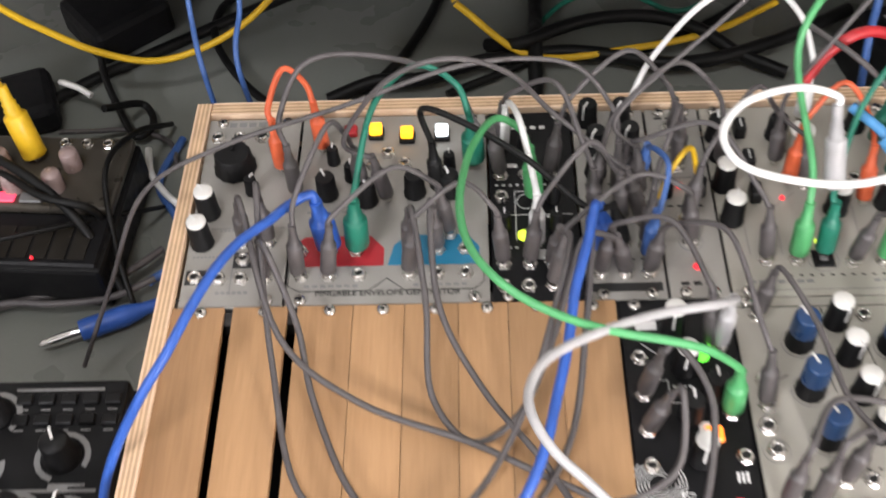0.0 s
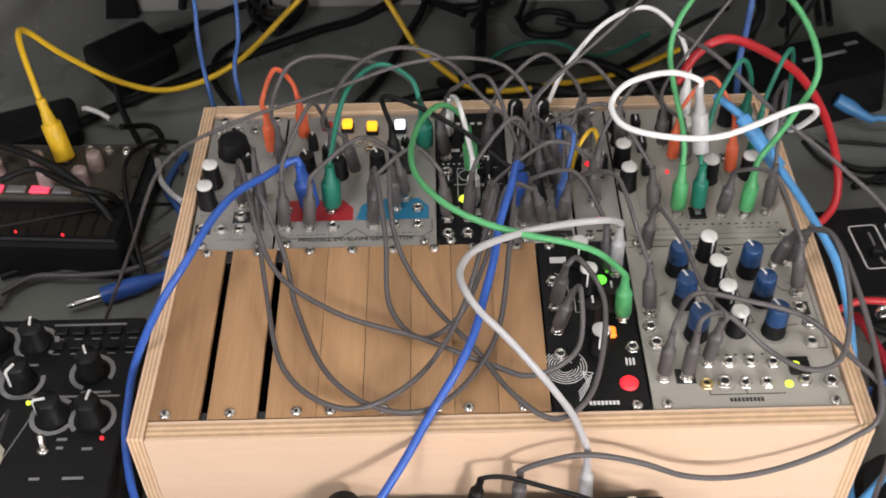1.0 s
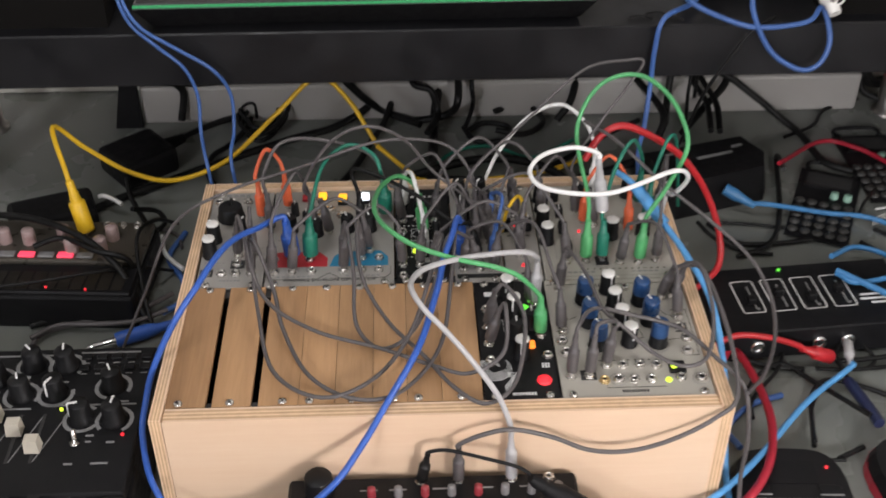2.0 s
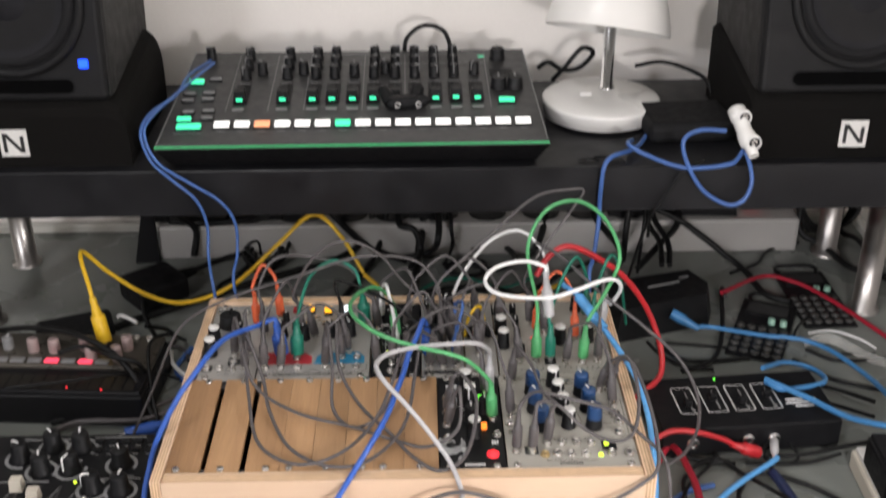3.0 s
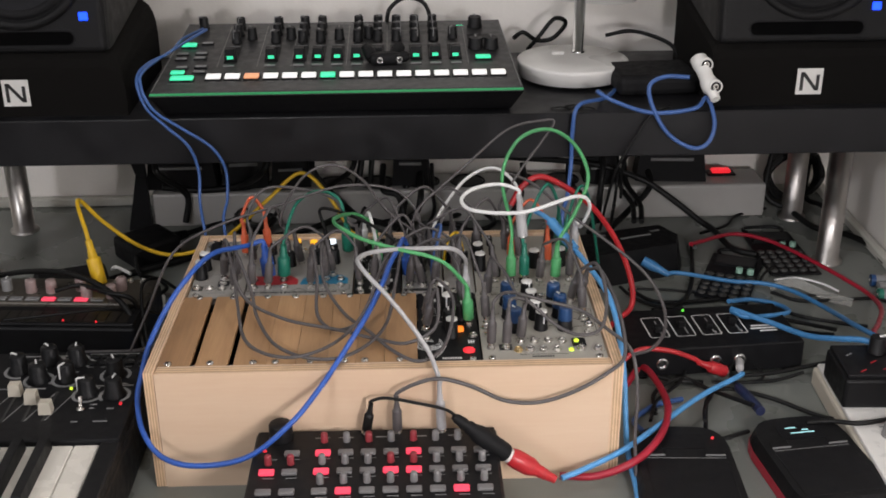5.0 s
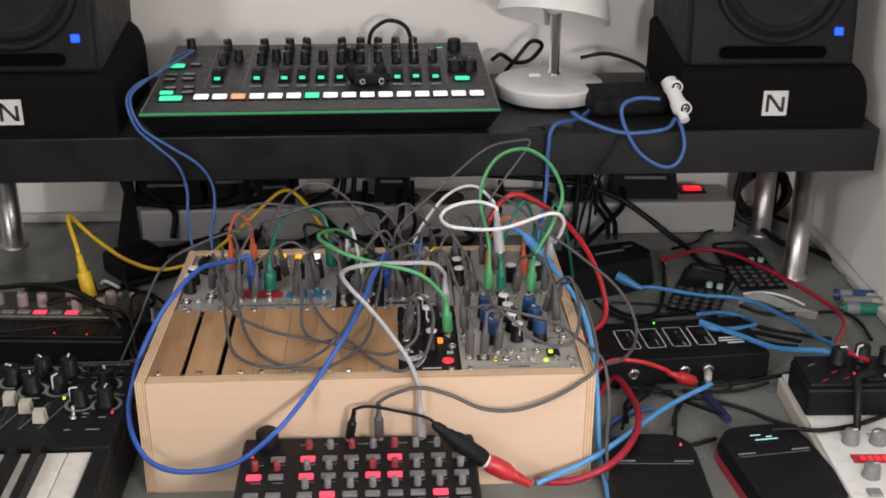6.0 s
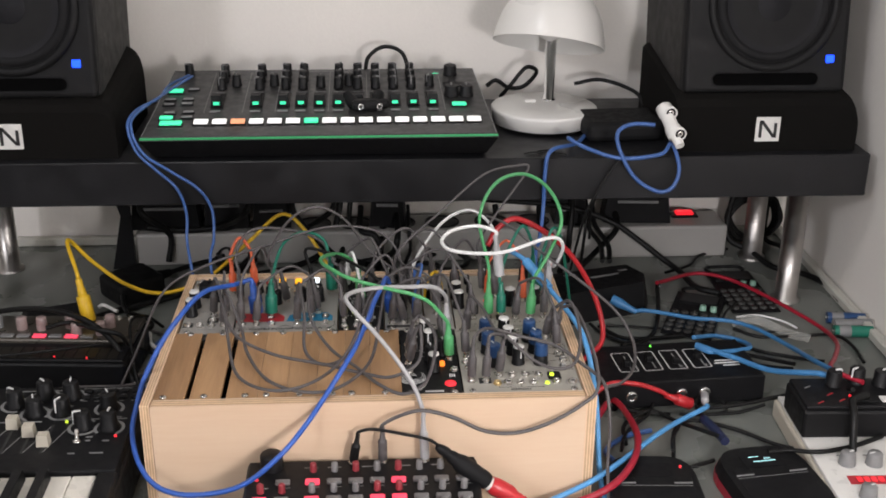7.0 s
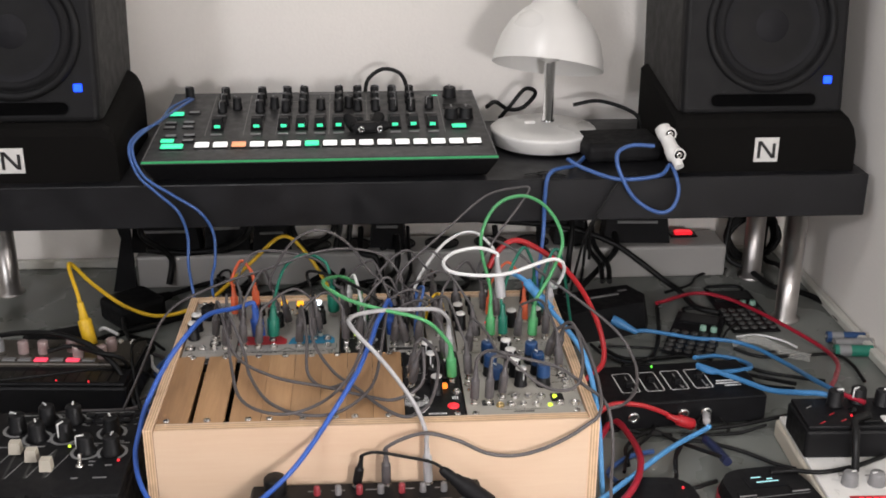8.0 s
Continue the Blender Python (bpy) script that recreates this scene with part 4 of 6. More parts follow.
for i, (x, y) in enumerate(((-0.108, -0.078), (-0.090, -0.092), (-0.073, -0.109), (-0.128, -0.100), (-0.147, -0.090))):
    part("fader_slot", Shape().box(-0.0012, 0.0012, -0.024, 0.024, 0.0, 0.0003, INK), kb, "", (x, -0.098, 0.0596))
    part("fader", Shape().hull([(-0.0055, -0.005, 0.001), (0.0055, -0.005, 0.001), (0.0055, 0.005, 0.001), (-0.0055, 0.005, 0.001)], [(-0.0047, -0.0040, 0.012), (0.0047, -0.0040, 0.012), (0.0047, 0.0040, 0.012), (-0.0047, 0.0040, 0.012)], OLDWHITE), kb, "cream fader cap", (x, y, 0.0596))
    part("print", Shape().box(-0.0004, 0.0004, -0.024, 0.024, 0, 0.0002, GREYPRINT), kb, "", (x + 0.009, -0.098, 0.0596), -18)
for x0, x1, y in ((-0.014, -0.060, -0.008), (-0.080, -0.130, -0.010), (-0.008, -0.075, -0.0655), (-0.085, -0.170, -0.068), (-0.014, -0.032, -0.0625)):
    part("print", Shape().box(x1, x0, y - 0.0008, y + 0.0008, 0.0595, 0.0598, GREYPRINT), kb)
toggle_mesh = Shape().lathe([(0.0035, 0), (0.0035, 0.002), (0.0016, 0.0022), (0.0019, 0.011), (0.0012, 0.012)], NICKEL, 14, pose(0, 0, 0, -18)).mesh("toggle")
for x, y in ((-0.045, -0.105),):
    part("toggle", toggle_mesh, kb, "nickel toggle switch", (x, y, 0.0595))
button_mesh = Shape().box(-0.0042, 0.0042, -0.003, 0.003, 0, 0.0022, BLACK, 0.0006).mesh("button")
for i in range(5):
    for j in range(2):
        part("button", button_mesh, kb, "", (-0.008 - i * 0.0115, -0.014 - j * 0.012, 0.0595))
        part("print", Shape().box(-0.0025, 0.0025, -0.0004, 0.0004, 0, 0.0002, GREYPRINT), kb, "", (-0.008 - i * 0.0115, -0.0198 - j * 0.012, 0.0595))
for x, y, w in ((-0.020, -0.104, 0.006), (-0.046, -0.124, 0.006), (-0.024, -0.124, 0.012), (-0.036, -0.103, 0.004), (-0.036, -0.097, 0.006), (-0.067, -0.0405, 0.008), (-0.027, -0.064, 0.010)):
    part("print", Shape().box(-w / 2, w / 2, -0.0009, 0.0009, 0, 0.0002, GREYPRINT), kb, "", (x, y, 0.0597))
part("led", led_mesh(LED_LIME, 0.0014), kb, "lit indicator light", (-0.062, -0.070, 0.0596))
part("led", led_mesh(LED_RED, 0.0013), kb, "lit indicator light", (-0.0125, -0.0970, 0.0596))

# ---- small analogue synth with a ribbon keyboard ----
vo = thing("pocket_synth", "small bronze synthesizer with clear knobs and pink lights", "synthesizer", (0.3400, 0.6130, 0.0), -4)
part("body", Shape().box(-0.0965, 0.0965, -0.052, 0.052, 0.0, 0.036, BLACK, 0.003, 2), vo)
part("panel", Shape().box(-0.0945, 0.0945, -0.010, 0.050, 0.0362, 0.0430, SMOKE, 0.002, 2), vo, "bronze tinted top panel")
part("ribbon", Shape().box(-0.0945, 0.0945, -0.050, -0.0105, 0.0362, 0.0392, BLACKPANEL, 0.0015), vo)
for i in range(15):
    part("ribbon_key", Shape().box(-0.0050, 0.0050, -0.014, 0.010, 0, 0.0006, RIBBON), vo, "", (-0.084 + i * 0.0118, -0.032, 0.0392))
clear_knob = Shape().lathe([(0.0058, 0), (0.0056, 0.012), (0.0048, 0.0130), (0.0002, 0.0132)], GREYPL, 20, flute=0.05).box(-0.0006, 0.0006, 0, 0.005, 0.0130, 0.0140, WHITEPRINT).mesh("knob")
rosy = mat("clear_rosy_plastic", (0.32, 0.24, 0.23), 0.25, var=0.1)
rosy_knob = Shape().lathe([(0.0062, 0), (0.0058, 0.013), (0.0050, 0.0142), (0.0002, 0.0144)], rosy, 20, flute=0.05).mesh("knob")
for x, y in ((-0.062, 0.020), (-0.034, 0.016), (-0.012, 0.016), (0.030, 0.004), (-0.080, 0.006), (0.056, 0.006)):
    part("knob", rosy_knob if y < 0.018 else clear_knob, vo, "translucent knob", (x, y, 0.043))
for x, y in ((-0.080, 0.030), (0.018, 0.022), (0.062, 0.024)):
    part("knob", rosy_knob, vo, "translucent knob", (x, y, 0.043))
pink = Shape().box(-0.0072, 0.0072, -0.0038, 0.0038, 0, 0.002, LED_PINK, 0.0007).mesh("button")
dull = Shape().box(-0.0072, 0.0072, -0.0038, 0.0038, 0, 0.002, GREYPL, 0.0007).mesh("button")
for i in range(8):
    lit = i in (4, 6)
    part("button", pink if lit else dull, vo, "glowing pink button" if lit else "", (-0.079 + i * 0.0175, -0.003, 0.043))
for x in (0.052, 0.066, 0.080):
    part("jack", jack_mesh, vo, "", (x, 0.043, 0.043))
for x, y in ((-0.05, -0.040), (0.02, -0.044), (0.055, -0.046), (-0.02, 0.032)):
    part("led", led_mesh(LED_RED, 0.0011), vo, "lit indicator light", (x, y, 0.0395 if y < 0 else 0.0432))

# ---- step sequencer in front of the case ----
sq = thing("step_sequencer", "black step sequencer with red lit buttons and small knobs", "sequencer", (0.6845, 0.3265, 0.0))
part("body", Shape().box(-0.1005, 0.1005, -0.124, 0.0, 0.0, 0.0560, BLACK, 0.003, 2), sq)
part("panel", Shape().box(-0.0985, 0.0985, -0.122, -0.002, 0.0561, 0.0580, BLACKPANEL, 0.0008), sq)
red_btn = Shape().box(-0.0062, 0.0062, -0.0035, 0.0035, 0, 0.0030, LED_PINK, 0.0012, 2).mesh("button")
grey_btn = Shape().box(-0.0062, 0.0062, -0.0035, 0.0035, 0, 0.0030, SEQGREY, 0.0012, 2).mesh("button")
red_knob = Shape().lathe([(0.0030, 0), (0.0028, 0.0075), (0.0020, 0.0085), (0.0002, 0.0086)], glow("dim_red_knob", (0.55, 0.03, 0.05), 0.12), 16).mesh("knob")
grey_knob = Shape().lathe([(0.0030, 0), (0.0028, 0.0075), (0.0020, 0.0085), (0.0002, 0.0086)], SEQGREY, 16).mesh("knob")
cols = [0.599, 0.617] + [0.642 + 0.0183 * k for k in range(8)]
for j, (yb, yk) in enumerate(((0.2895, 0.308), (0.264, 0.2775), (0.238, 0.251))):
    for i, cx in enumerate(cols):
        lit = (i, j) in ((2, 0), (6, 0), (0, 1), (2, 1), (5, 1), (6, 1), (3, 2), (8, 2))
        if not (j == 0 and i < 1):
            part("button", red_btn if lit else grey_btn, sq, "glowing red button" if lit else "", (cx - 0.6845, yb - 0.3265, 0.058))
        if i > 1 or j == 1:
            redk = (i, j) in ((0, 1), (1, 1), (2, 0), (4, 0), (6, 0), (5, 1), (6, 1))
            part("knob", red_knob if redk else grey_knob, sq, "dimly lit red knob" if redk else "", (cx - 0.6845, yk - 0.3265, 0.058))
        part("print", Shape().box(-0.0045, 0.0045, -0.0004, 0.0004, 0, 0.0002, GREYPRINT), sq, "", (cx - 0.6845 + 0.002, yb - 0.3265 - 0.0062, 0.058))
part("knob", Shape().lathe([(0.0102, 0), (0.0098, 0.013), (0.0088, 0.0145), (0.0002, 0.0148)], BLACK, 36, flute=0.02), sq, "wide black dial", (0.606 - 0.6845, -0.012, 0.058))
part("led", led_mesh(LED_RED, 0.0015), sq, "lit indicator light", (0.5945 - 0.6845, 0.2955 - 0.3265, 0.058))
for x in (0.676, 0.702, 0.739, 0.765):
    part("jack", jack_mesh, sq, "", (x - 0.6845, -0.0065, 0.058))
for x in (0.64, 0.66, 0.69, 0.72, 0.75):
    part("print", Shape().box(-0.006, 0.006, -0.0006, 0.0006, 0, 0.0002, GREYPRINT), sq, "", (x - 0.6845, -0.0135, 0.058))

# ---- right side: small mixer ----
mx = thing("mini_mixer", "flat black metal mixer box with outlined channel slots", "mixer", (1.0170, 0.5390, 0.0), 4.5)
part("body", Shape().box(-0.0875, 0.0875, -0.042, 0.044, 0.003, 0.033, BLACKPANEL, 0.0012), mx)
for fx in (-0.075, 0.075):
    for fy in (-0.034, 0.036):
        part("foot", Shape().lathe([(0.006, 0), (0.006, 0.003)], RUBBER, 16), mx, "", (fx, fy, 0.0))
for i in range(4):
    cx = -0.053 + i * 0.0270
    sl = Shape()
    pts = [(-0.0085, -0.021), (0.0085, -0.021), (0.0098, -0.019), (0.0098, 0.019), (0.0085, 0.021), (-0.0085, 0.021), (-0.0098, 0.019), (-0.0098, -0.019)]
    for k in range(8):
        (ax, ay), (bx, by) = pts[k], pts[(k + 1) % 8]
        n = Vector((ay - by, bx - ax)).normalized() * 0.0005
        sl.add([(ax - n.x, ay - n.y, 0.0002), (bx - n.x, by - n.y, 0.0002), (bx + n.x, by + n.y, 0.0002), (ax + n.x, ay + n.y, 0.0002)], [(0, 1, 2, 3)], WHITEPRINT)
    tagged(part("print", sl, mx, "", (cx, 0.004, 0.0331)), kind="stuff")
    part("slider", Shape().box(-0.0040, 0.0040, -0.0035, 0.0035, 0, 0.007, BLACK, 0.001), mx, "", (cx, -0.004 + 0.008 * (i % 2), 0.033))
    part("slider_slot", Shape().box(-0.0007, 0.0007, -0.015, 0.015, 0, 0.0003, GREYPRINT), mx, "", (cx + 0.003, 0.003, 0.033))
    part("led", led_mesh(LED_GREEN if i == 1 else GREYPL, 0.0012), mx, "", (cx + (0.012 if i == 1 else 0.004), 0.037 if i == 1 else -0.013, 0.033))
for k, (w, y) in enumerate(((0.030, -0.004), (0.034, -0.0095), (0.018, -0.015))):
    part("print", Shape().box(-w / 2, w / 2, -0.0012, 0.0012, 0, 0.0003, WHITEPRINT), mx, "", (0.060, y, 0.033))
for jx in (-0.058, -0.004, 0.021):
    part("jack", Shape().lathe([(0.0062, 0), (0.0062, 0.003), (0.0048, 0.0034), (0.0030, 0.0034), (0.0030, 0.0012)], CHROME, 20, pose(0, 0, 0, 90)).lathe([(0.0030, 0.0013), (0.0001, 0.0013)], INK, 14, pose(0, 0, 0, 90), caps=False), mx, "chrome jack socket", (jx, -0.0421, 0.018))


# ---- touch pads ----
def touch_pad(at, rz, red, label):
    t = thing("touch_synth", label, "touch synthesizer", at, rz, "touch pads")
    half = [(0.0, 0.0635), (0.018, 0.0630), (0.028, 0.0610), (0.035, 0.0565), (0.040, 0.0500), (0.0430, 0.0420), (0.0450, 0.0300), (0.0455, -0.0480), (0.0440, -0.0580), (0.0400, -0.0640), (0.0340, -0.0660)]
    out = [(-x, y) for x, y in half[1:]] + [(x, y) for x, y in reversed(half)]
    s = Shape().hull([(x, y, 0.001) for x, y in out], [(x * 0.99, y * 0.99, 0.010) for x, y in out], CORD["wine"] if red else BLACK)
    part("base", s, t, "dark red lower shell" if red else "")
    part("body", Shape().hull([(x * 0.985, y * 0.985, 0.0101) for x, y in out], [(x * 0.90, y * 0.93, 0.0215) for x, y in out], BLACK), t)
    part("pad", Shape().box(-0.035, 0.035, -0.056, 0.006, 0.0216, 0.0222, BLACKPANEL, 0.0003), t, "glossy square touch pad")
    part("print", Shape().box(-0.034, 0.034, 0.0097, 0.0101, 0.0216, 0.0219, GREYPL), t)
    part("screen", Shape().box(-0.019, 0.019, 0.024, 0.046, 0.0216, 0.0221, BLACKPANEL), t)
    if red:
        for k, (w, x) in enumerate(((0.010, -0.006), (0.006, 0.006), (0.022, 0.002))):
            part("readout", Shape().box(x - w / 2, x + w / 2, 0.0405 - k * 0.004, 0.0418 - k * 0.004, 0.0222, 0.0224, OLED), t, "glowing bars on the display")
    for sx in (-1, 1):
        part("button", Shape().box(-0.0085, 0.0085, -0.0045, 0.0045, 0, 0.0015, BLACK, 0.0006).box(-0.0085, 0.0085, -0.0049, -0.0045, 0, 0.0014, GREYPL), t, "", (sx * 0.026, 0.018, 0.0216))
    if not red:
        part("led", led_mesh(LED_RED, 0.0012), t, "lit indicator light", (0.028, 0.040, 0.0216))
    return t


touch_pad((0.9480, 0.315, 0.0), -3, False, "black tapered touch pad synthesizer with a red light")
touch_pad((1.0620, 0.326, 0.0), 7, True, "black touch pad synthesizer with a lit display and red shell")

# ---- white sampler with a black synth stacked on it ----
ws = thing("white_drum_box", "thin cream white drum box with grey knobs and red display", "drum machine", (1.205, 0.330, 0.0), -2)
part("body", Shape().box(-0.102, 0.082, -0.130, 0.144, 0.0, 0.020, OLDWHITE, 0.003, 2), ws)
part("panel", Shape().box(-0.099, 0.080, -0.127, 0.141, 0.0201, 0.0250, WHITEPL, 0.0015, 2), ws)
for x, y in ((-0.072, 0.014), (-0.047, 0.013), (-0.022, 0.013), (0.004, 0.013), (-0.072, -0.040), (-0.047, -0.041)):
    kn = part("knob", Shape().lathe([(0.0082, 0), (0.0078, 0.003), (0.0070, 0.011), (0.0060, 0.0125), (0.0002, 0.0127)], GREYPL, 24, flute=0.04), ws, "grey knob", (x, y, 0.025), 40 * x * 900)
    part("pointer", Shape().box(-0.0005, 0.0005, 0.001, 0.006, 0.0125, 0.0132, WHITEPRINT), kn)
part("display", Shape().box(-0.020, 0.020, -0.0065, 0.0065, 0, 0.0012, REDPRINT, 0.0004), ws, "dark red display window", (-0.060, -0.014, 0.025))
for k in range(4):
    part("digit", Shape().box(-0.0022, 0.0022, -0.0035, 0.0035, 0, 0.0003, LED_RED), ws, "glowing red bars", (-0.070 + 0.0066 * k, -0.014, 0.0262))
for i in range(4):
    for j in range(3):
        part("button", Shape().box(-0.0062, 0.0062, -0.0058, 0.0058, 0, 0.0025, GREYPRINT, 0.001), ws, "", (-0.078 + i * 0.0185, -0.066 - j * 0.021, 0.025))
for i in range(5):
    part("print", Shape().box(-0.0050, 0.0050, -0.0005, 0.0005, 0, 0.0002, INK), ws, "", (-0.072 + i * 0.025, 0.0275, 0.0251))
bs = thing("black_drum_synth", "small black drum synthesizer standing on the white box", "drum machine", (1.203, 0.417, 0.0250), -2)
part("body", Shape().box(-0.096, 0.084, -0.029, 0.031, 0.0, 0.030, BLACK, 0.003, 2), bs)
part("panel", Shape().box(-0.094, 0.082, -0.027, 0.029, 0.0301, 0.0345, BLACKPANEL, 0.0015, 2), bs)
pointer_knob = knob_shape(0.0080, 0.0165, BLACK).mesh("knob")
for x, y in ((-0.055, 0.014), (-0.030, 0.019), (-0.008, 0.013), (0.014, 0.010), (0.038, 0.016), (0.060, 0.010)):
    part("knob", pointer_knob, bs, "black knob with a white pointer", (x, y, 0.0345), 200 * x * 40)
for i in range(5):
    part("pad", Shape().box(-0.0085, 0.0085, -0.0055, 0.0055, 0, 0.0022, WHITEPL if i > 0 else BLACK, 0.0008), bs, "pale step pad" if i else "", (-0.030 + i * 0.0195, -0.016, 0.0345))
for x, y in ((-0.082, 0.010), (-0.064, -0.004), (-0.056, -0.016), (-0.078, -0.020), (-0.040, 0.002)):
    part("print", Shape().box(-0.004, 0.004, -0.0007, 0.0007, 0, 0.0003, REDPRINT if y < 0 else GREYPRINT), bs, "", (x, y, 0.0346), 35)
part("led", led_mesh(LED_RED, 0.0012), bs, "lit indicator light", (-0.046, -0.008, 0.0345))


# ---- bare circuit-board calculators with wire stands ----
def board_synth(at, rz):
    t = thing("circuit_synth", "bare black circuit board synth with round keys", "pocket synth", at, rz, "circuit board synths")
    part("board", Shape().box(-0.030, 0.030, -0.065, 0.060, 0.003, 0.0046, BLACKPANEL), t)
    part("screen", Shape().box(-0.024, 0.024, 0.026, 0.052, 0.0047, 0.0075, BLACK).box(-0.022, 0.022, 0.029, 0.050, 0.0075, 0.0078, INK), t, "dark liquid crystal display")
    for x in (0.008, 0.021):
        part("knob", Shape().lathe([(0.0042, 0), (0.0040, 0.006), (0.0002, 0.0062)], mat("pale_green_plastic", (0.22, 0.38, 0.30), 0.4), 16), t, "pale green knob", (x, 0.014, 0.0046))
    key = Shape().lathe([(0.0050, 0), (0.0050, 0.0010), (0.0036, 0.0022), (0.0002, 0.0026)], mat("dark_key", (0.035, 0.035, 0.033), 0.5), 14).mesh("key")
    for i in range(5):
        for j in range(5):
            part("key", key, t, "", (-0.0235 + i * 0.0118, -0.002 - j * 0.0130, 0.0046))
    part("hanger", Shape().sweep([(-0.022, 0.060, 0.0038), (-0.025, 0.070, 0.0038), (-0.016, 0.077, 0.0038), (0.016, 0.077, 0.0038), (0.025, 0.070, 0.0038), (0.022, 0.060, 0.0038)], 0.0022, BLACK, 8, 6), t)
    part("stand", Shape().sweep([(-0.02, 0.03, 0.0028), (-0.02, 0.045, 0.0015), (0.02, 0.045, 0.0015), (0.02, 0.03, 0.0028)], 0.0012, NICKEL, 6, 4), t)
    return t


board_synth((1.0900, 0.715, 0.0), -24)
board_synth((1.1680, 0.782, 0.0), 1)

# ---- splitter box, adapters, power strip, batteries ----
mb = thing("thru_box", "black plastic junction box with pale print on top", "junction box", (0.975, 0.748, 0.0), 18)
part("body", Shape().hull([(x, y, 0.0) for x, y in ((-0.066, -0.034), (0.050, -0.034), (0.068, -0.010), (0.062, 0.030), (-0.060, 0.036))], [(x, y, 0.040) for x, y in ((-0.060, -0.030), (0.046, -0.030), (0.060, -0.008), (0.054, 0.026), (-0.054, 0.031))], BLACK), mb)
for w, x, y in ((0.040, 0.010, 0.004), (0.016, -0.030, 0.020), (0.012, 0.040, 0.012)):
    part("print", Shape().box(x - w / 2, x + w / 2, y - 0.0020, y + 0.0020, 0.040, 0.0403, GREYPRINT), mb)
pa = thing("power_adapter", "flat black power adapter lying on the desk", "adapter", (0.392, 0.810, 0.0), 40)
part("body", Shape().box(-0.032, 0.032, -0.029, 0.029, 0.0, 0.030, RUBBER, 0.006, 2), pa)
part("collar", Shape().lathe([(0.0085, 0), (0.0065, 0.016), (0.0048, 0.028)], RUBBER, 16, pose(0.031, 0.008, 0.012, 0, 90)), pa)
pb = thing("power_adapter", "black mains adapter block beside the small synth", "adapter", (0.325, 0.715, 0.0), 20)
part("body", Shape().box(-0.042, 0.040, -0.024, 0.024, 0.0, 0.024, RUBBER, 0.006, 2), pb)
part("label_tag", Shape().sweep([(0.046, 0.004, 0.020), (0.050, -0.006, 0.026), (0.058, -0.010, 0.022), (0.064, -0.018, 0.020)], 0.0022, WHITEPL, 6, 5), pb, "white curled label tag")
st = thing("power_strip", "long pale grey power strip with round sockets and black plugs", "power strip", (0.782, 0.938, 0.0))
part("body", Shape().box(-0.402, 0.402, -0.034, 0.028, 0.0, 0.046, STRIP, 0.004, 2), st)
sock = Shape().lathe([(0.0235, 0.0), (0.0235, 0.0015), (0.0215, 0.002), (0.0205, -0.004)], BLACK, 32, caps=False).lathe([(0.0205, 0.0004), (0.0001, 0.0004)], INK, 24, caps=False).mesh("socket")
for x in (-0.345, -0.290, -0.230, -0.165, -0.110, -0.050, 0.010, 0.078, 0.135, 0.186):
    part("socket", sock, st, "round black socket", (x, -0.004, 0.0461))
part("switch", Shape().box(-0.019, 0.019, -0.009, 0.009, 0.0, 0.003, BLACK, 0.001).box(-0.0125, 0.0125, -0.0065, 0.0065, 0.003, 0.0075, LED_RED, 0.0015), st, "glowing red rocker switch", (0.350, 0.006, 0.046))
for i, (x, w, h) in enumerate(((0.718, 0.024, 0.052), (0.420, 0.046, 0.050), (0.500, 0.030, 0.056), (1.060, 0.046, 0.052), (0.966, 0.022, 0.034), (0.560, 0.026, 0.042))):
    pl = thing("mains_plug", "black mains plug pushed into the power strip", "plug", (x, 0.934, 0.0485), 4 * (i % 3) - 4, "mains plugs")
    part("body", Shape().hull([(-w, -0.021, 0), (w, -0.021, 0), (w, 0.021, 0), (-w, 0.021, 0)], [(-w * 0.86, -0.018, h), (w * 0.86, -0.018, h), (w * 0.86, 0.018, h), (-w * 0.86, 0.018, h)], RUBBER), pl)
    part("grip", Shape().box(-w * 0.6, w * 0.6, -0.0215, -0.0180, h * 0.55, h * 0.62, GREYPL), pl)
for i, (x, y, rz, m) in enumerate(((1.266, 0.652, 84, CORD["teal"]), (1.272, 0.670, 90, GREYPL), (1.271, 0.688, 82, BLUECAP))):
    bt = thing("battery", ("green wrapped" if i == 0 else "grey wrapped" if i == 1 else "purple and white wrapped") + " pen-cell battery lying on the desk", "battery", (x, y, 0.0072), rz, "loose batteries")
    lay = pose(0, -0.025, 0, -90)
    part("sleeve", Shape().lathe([(0.0071, 0.004), (0.0071, 0.0490)], m, 20, lay), bt)
    part("band", Shape().lathe([(0.00715, 0.0300), (0.00715, 0.0440)], GREYPRINT, 20, lay, caps=False), bt)
    part("pole", Shape().lathe([(0.0068, 0.0), (0.0068, 0.004)], NICKEL, 20, lay), bt, "nickel end cap")
    part("pole", Shape().lathe([(0.0026, 0.049), (0.0026, 0.0508)], NICKEL, 14, lay), bt, "nickel end cap")
co = thing("cable_coil", "coil of black cable standing behind the shelf leg", "cable", (1.232, 0.945, 0.0))
pts = []
for k in range(34):
    a_ = k * 2 * math.pi / 8
    r_ = 0.034 + 0.004 * math.sin(1.7 * k)
    pts.append((r_ * math.cos(a_), 0.0004 * k - 0.008 + 0.004 * math.sin(2.3 * k), 0.043 + r_ * math.sin(a_)))
pts += [(0.020, 0.000, 0.012), (0.036, -0.020, 0.006), (0.040, -0.060, 0.005)]
part("cord", Shape().sweep(pts, 0.0036, CORD["black"], 8, 5), co)
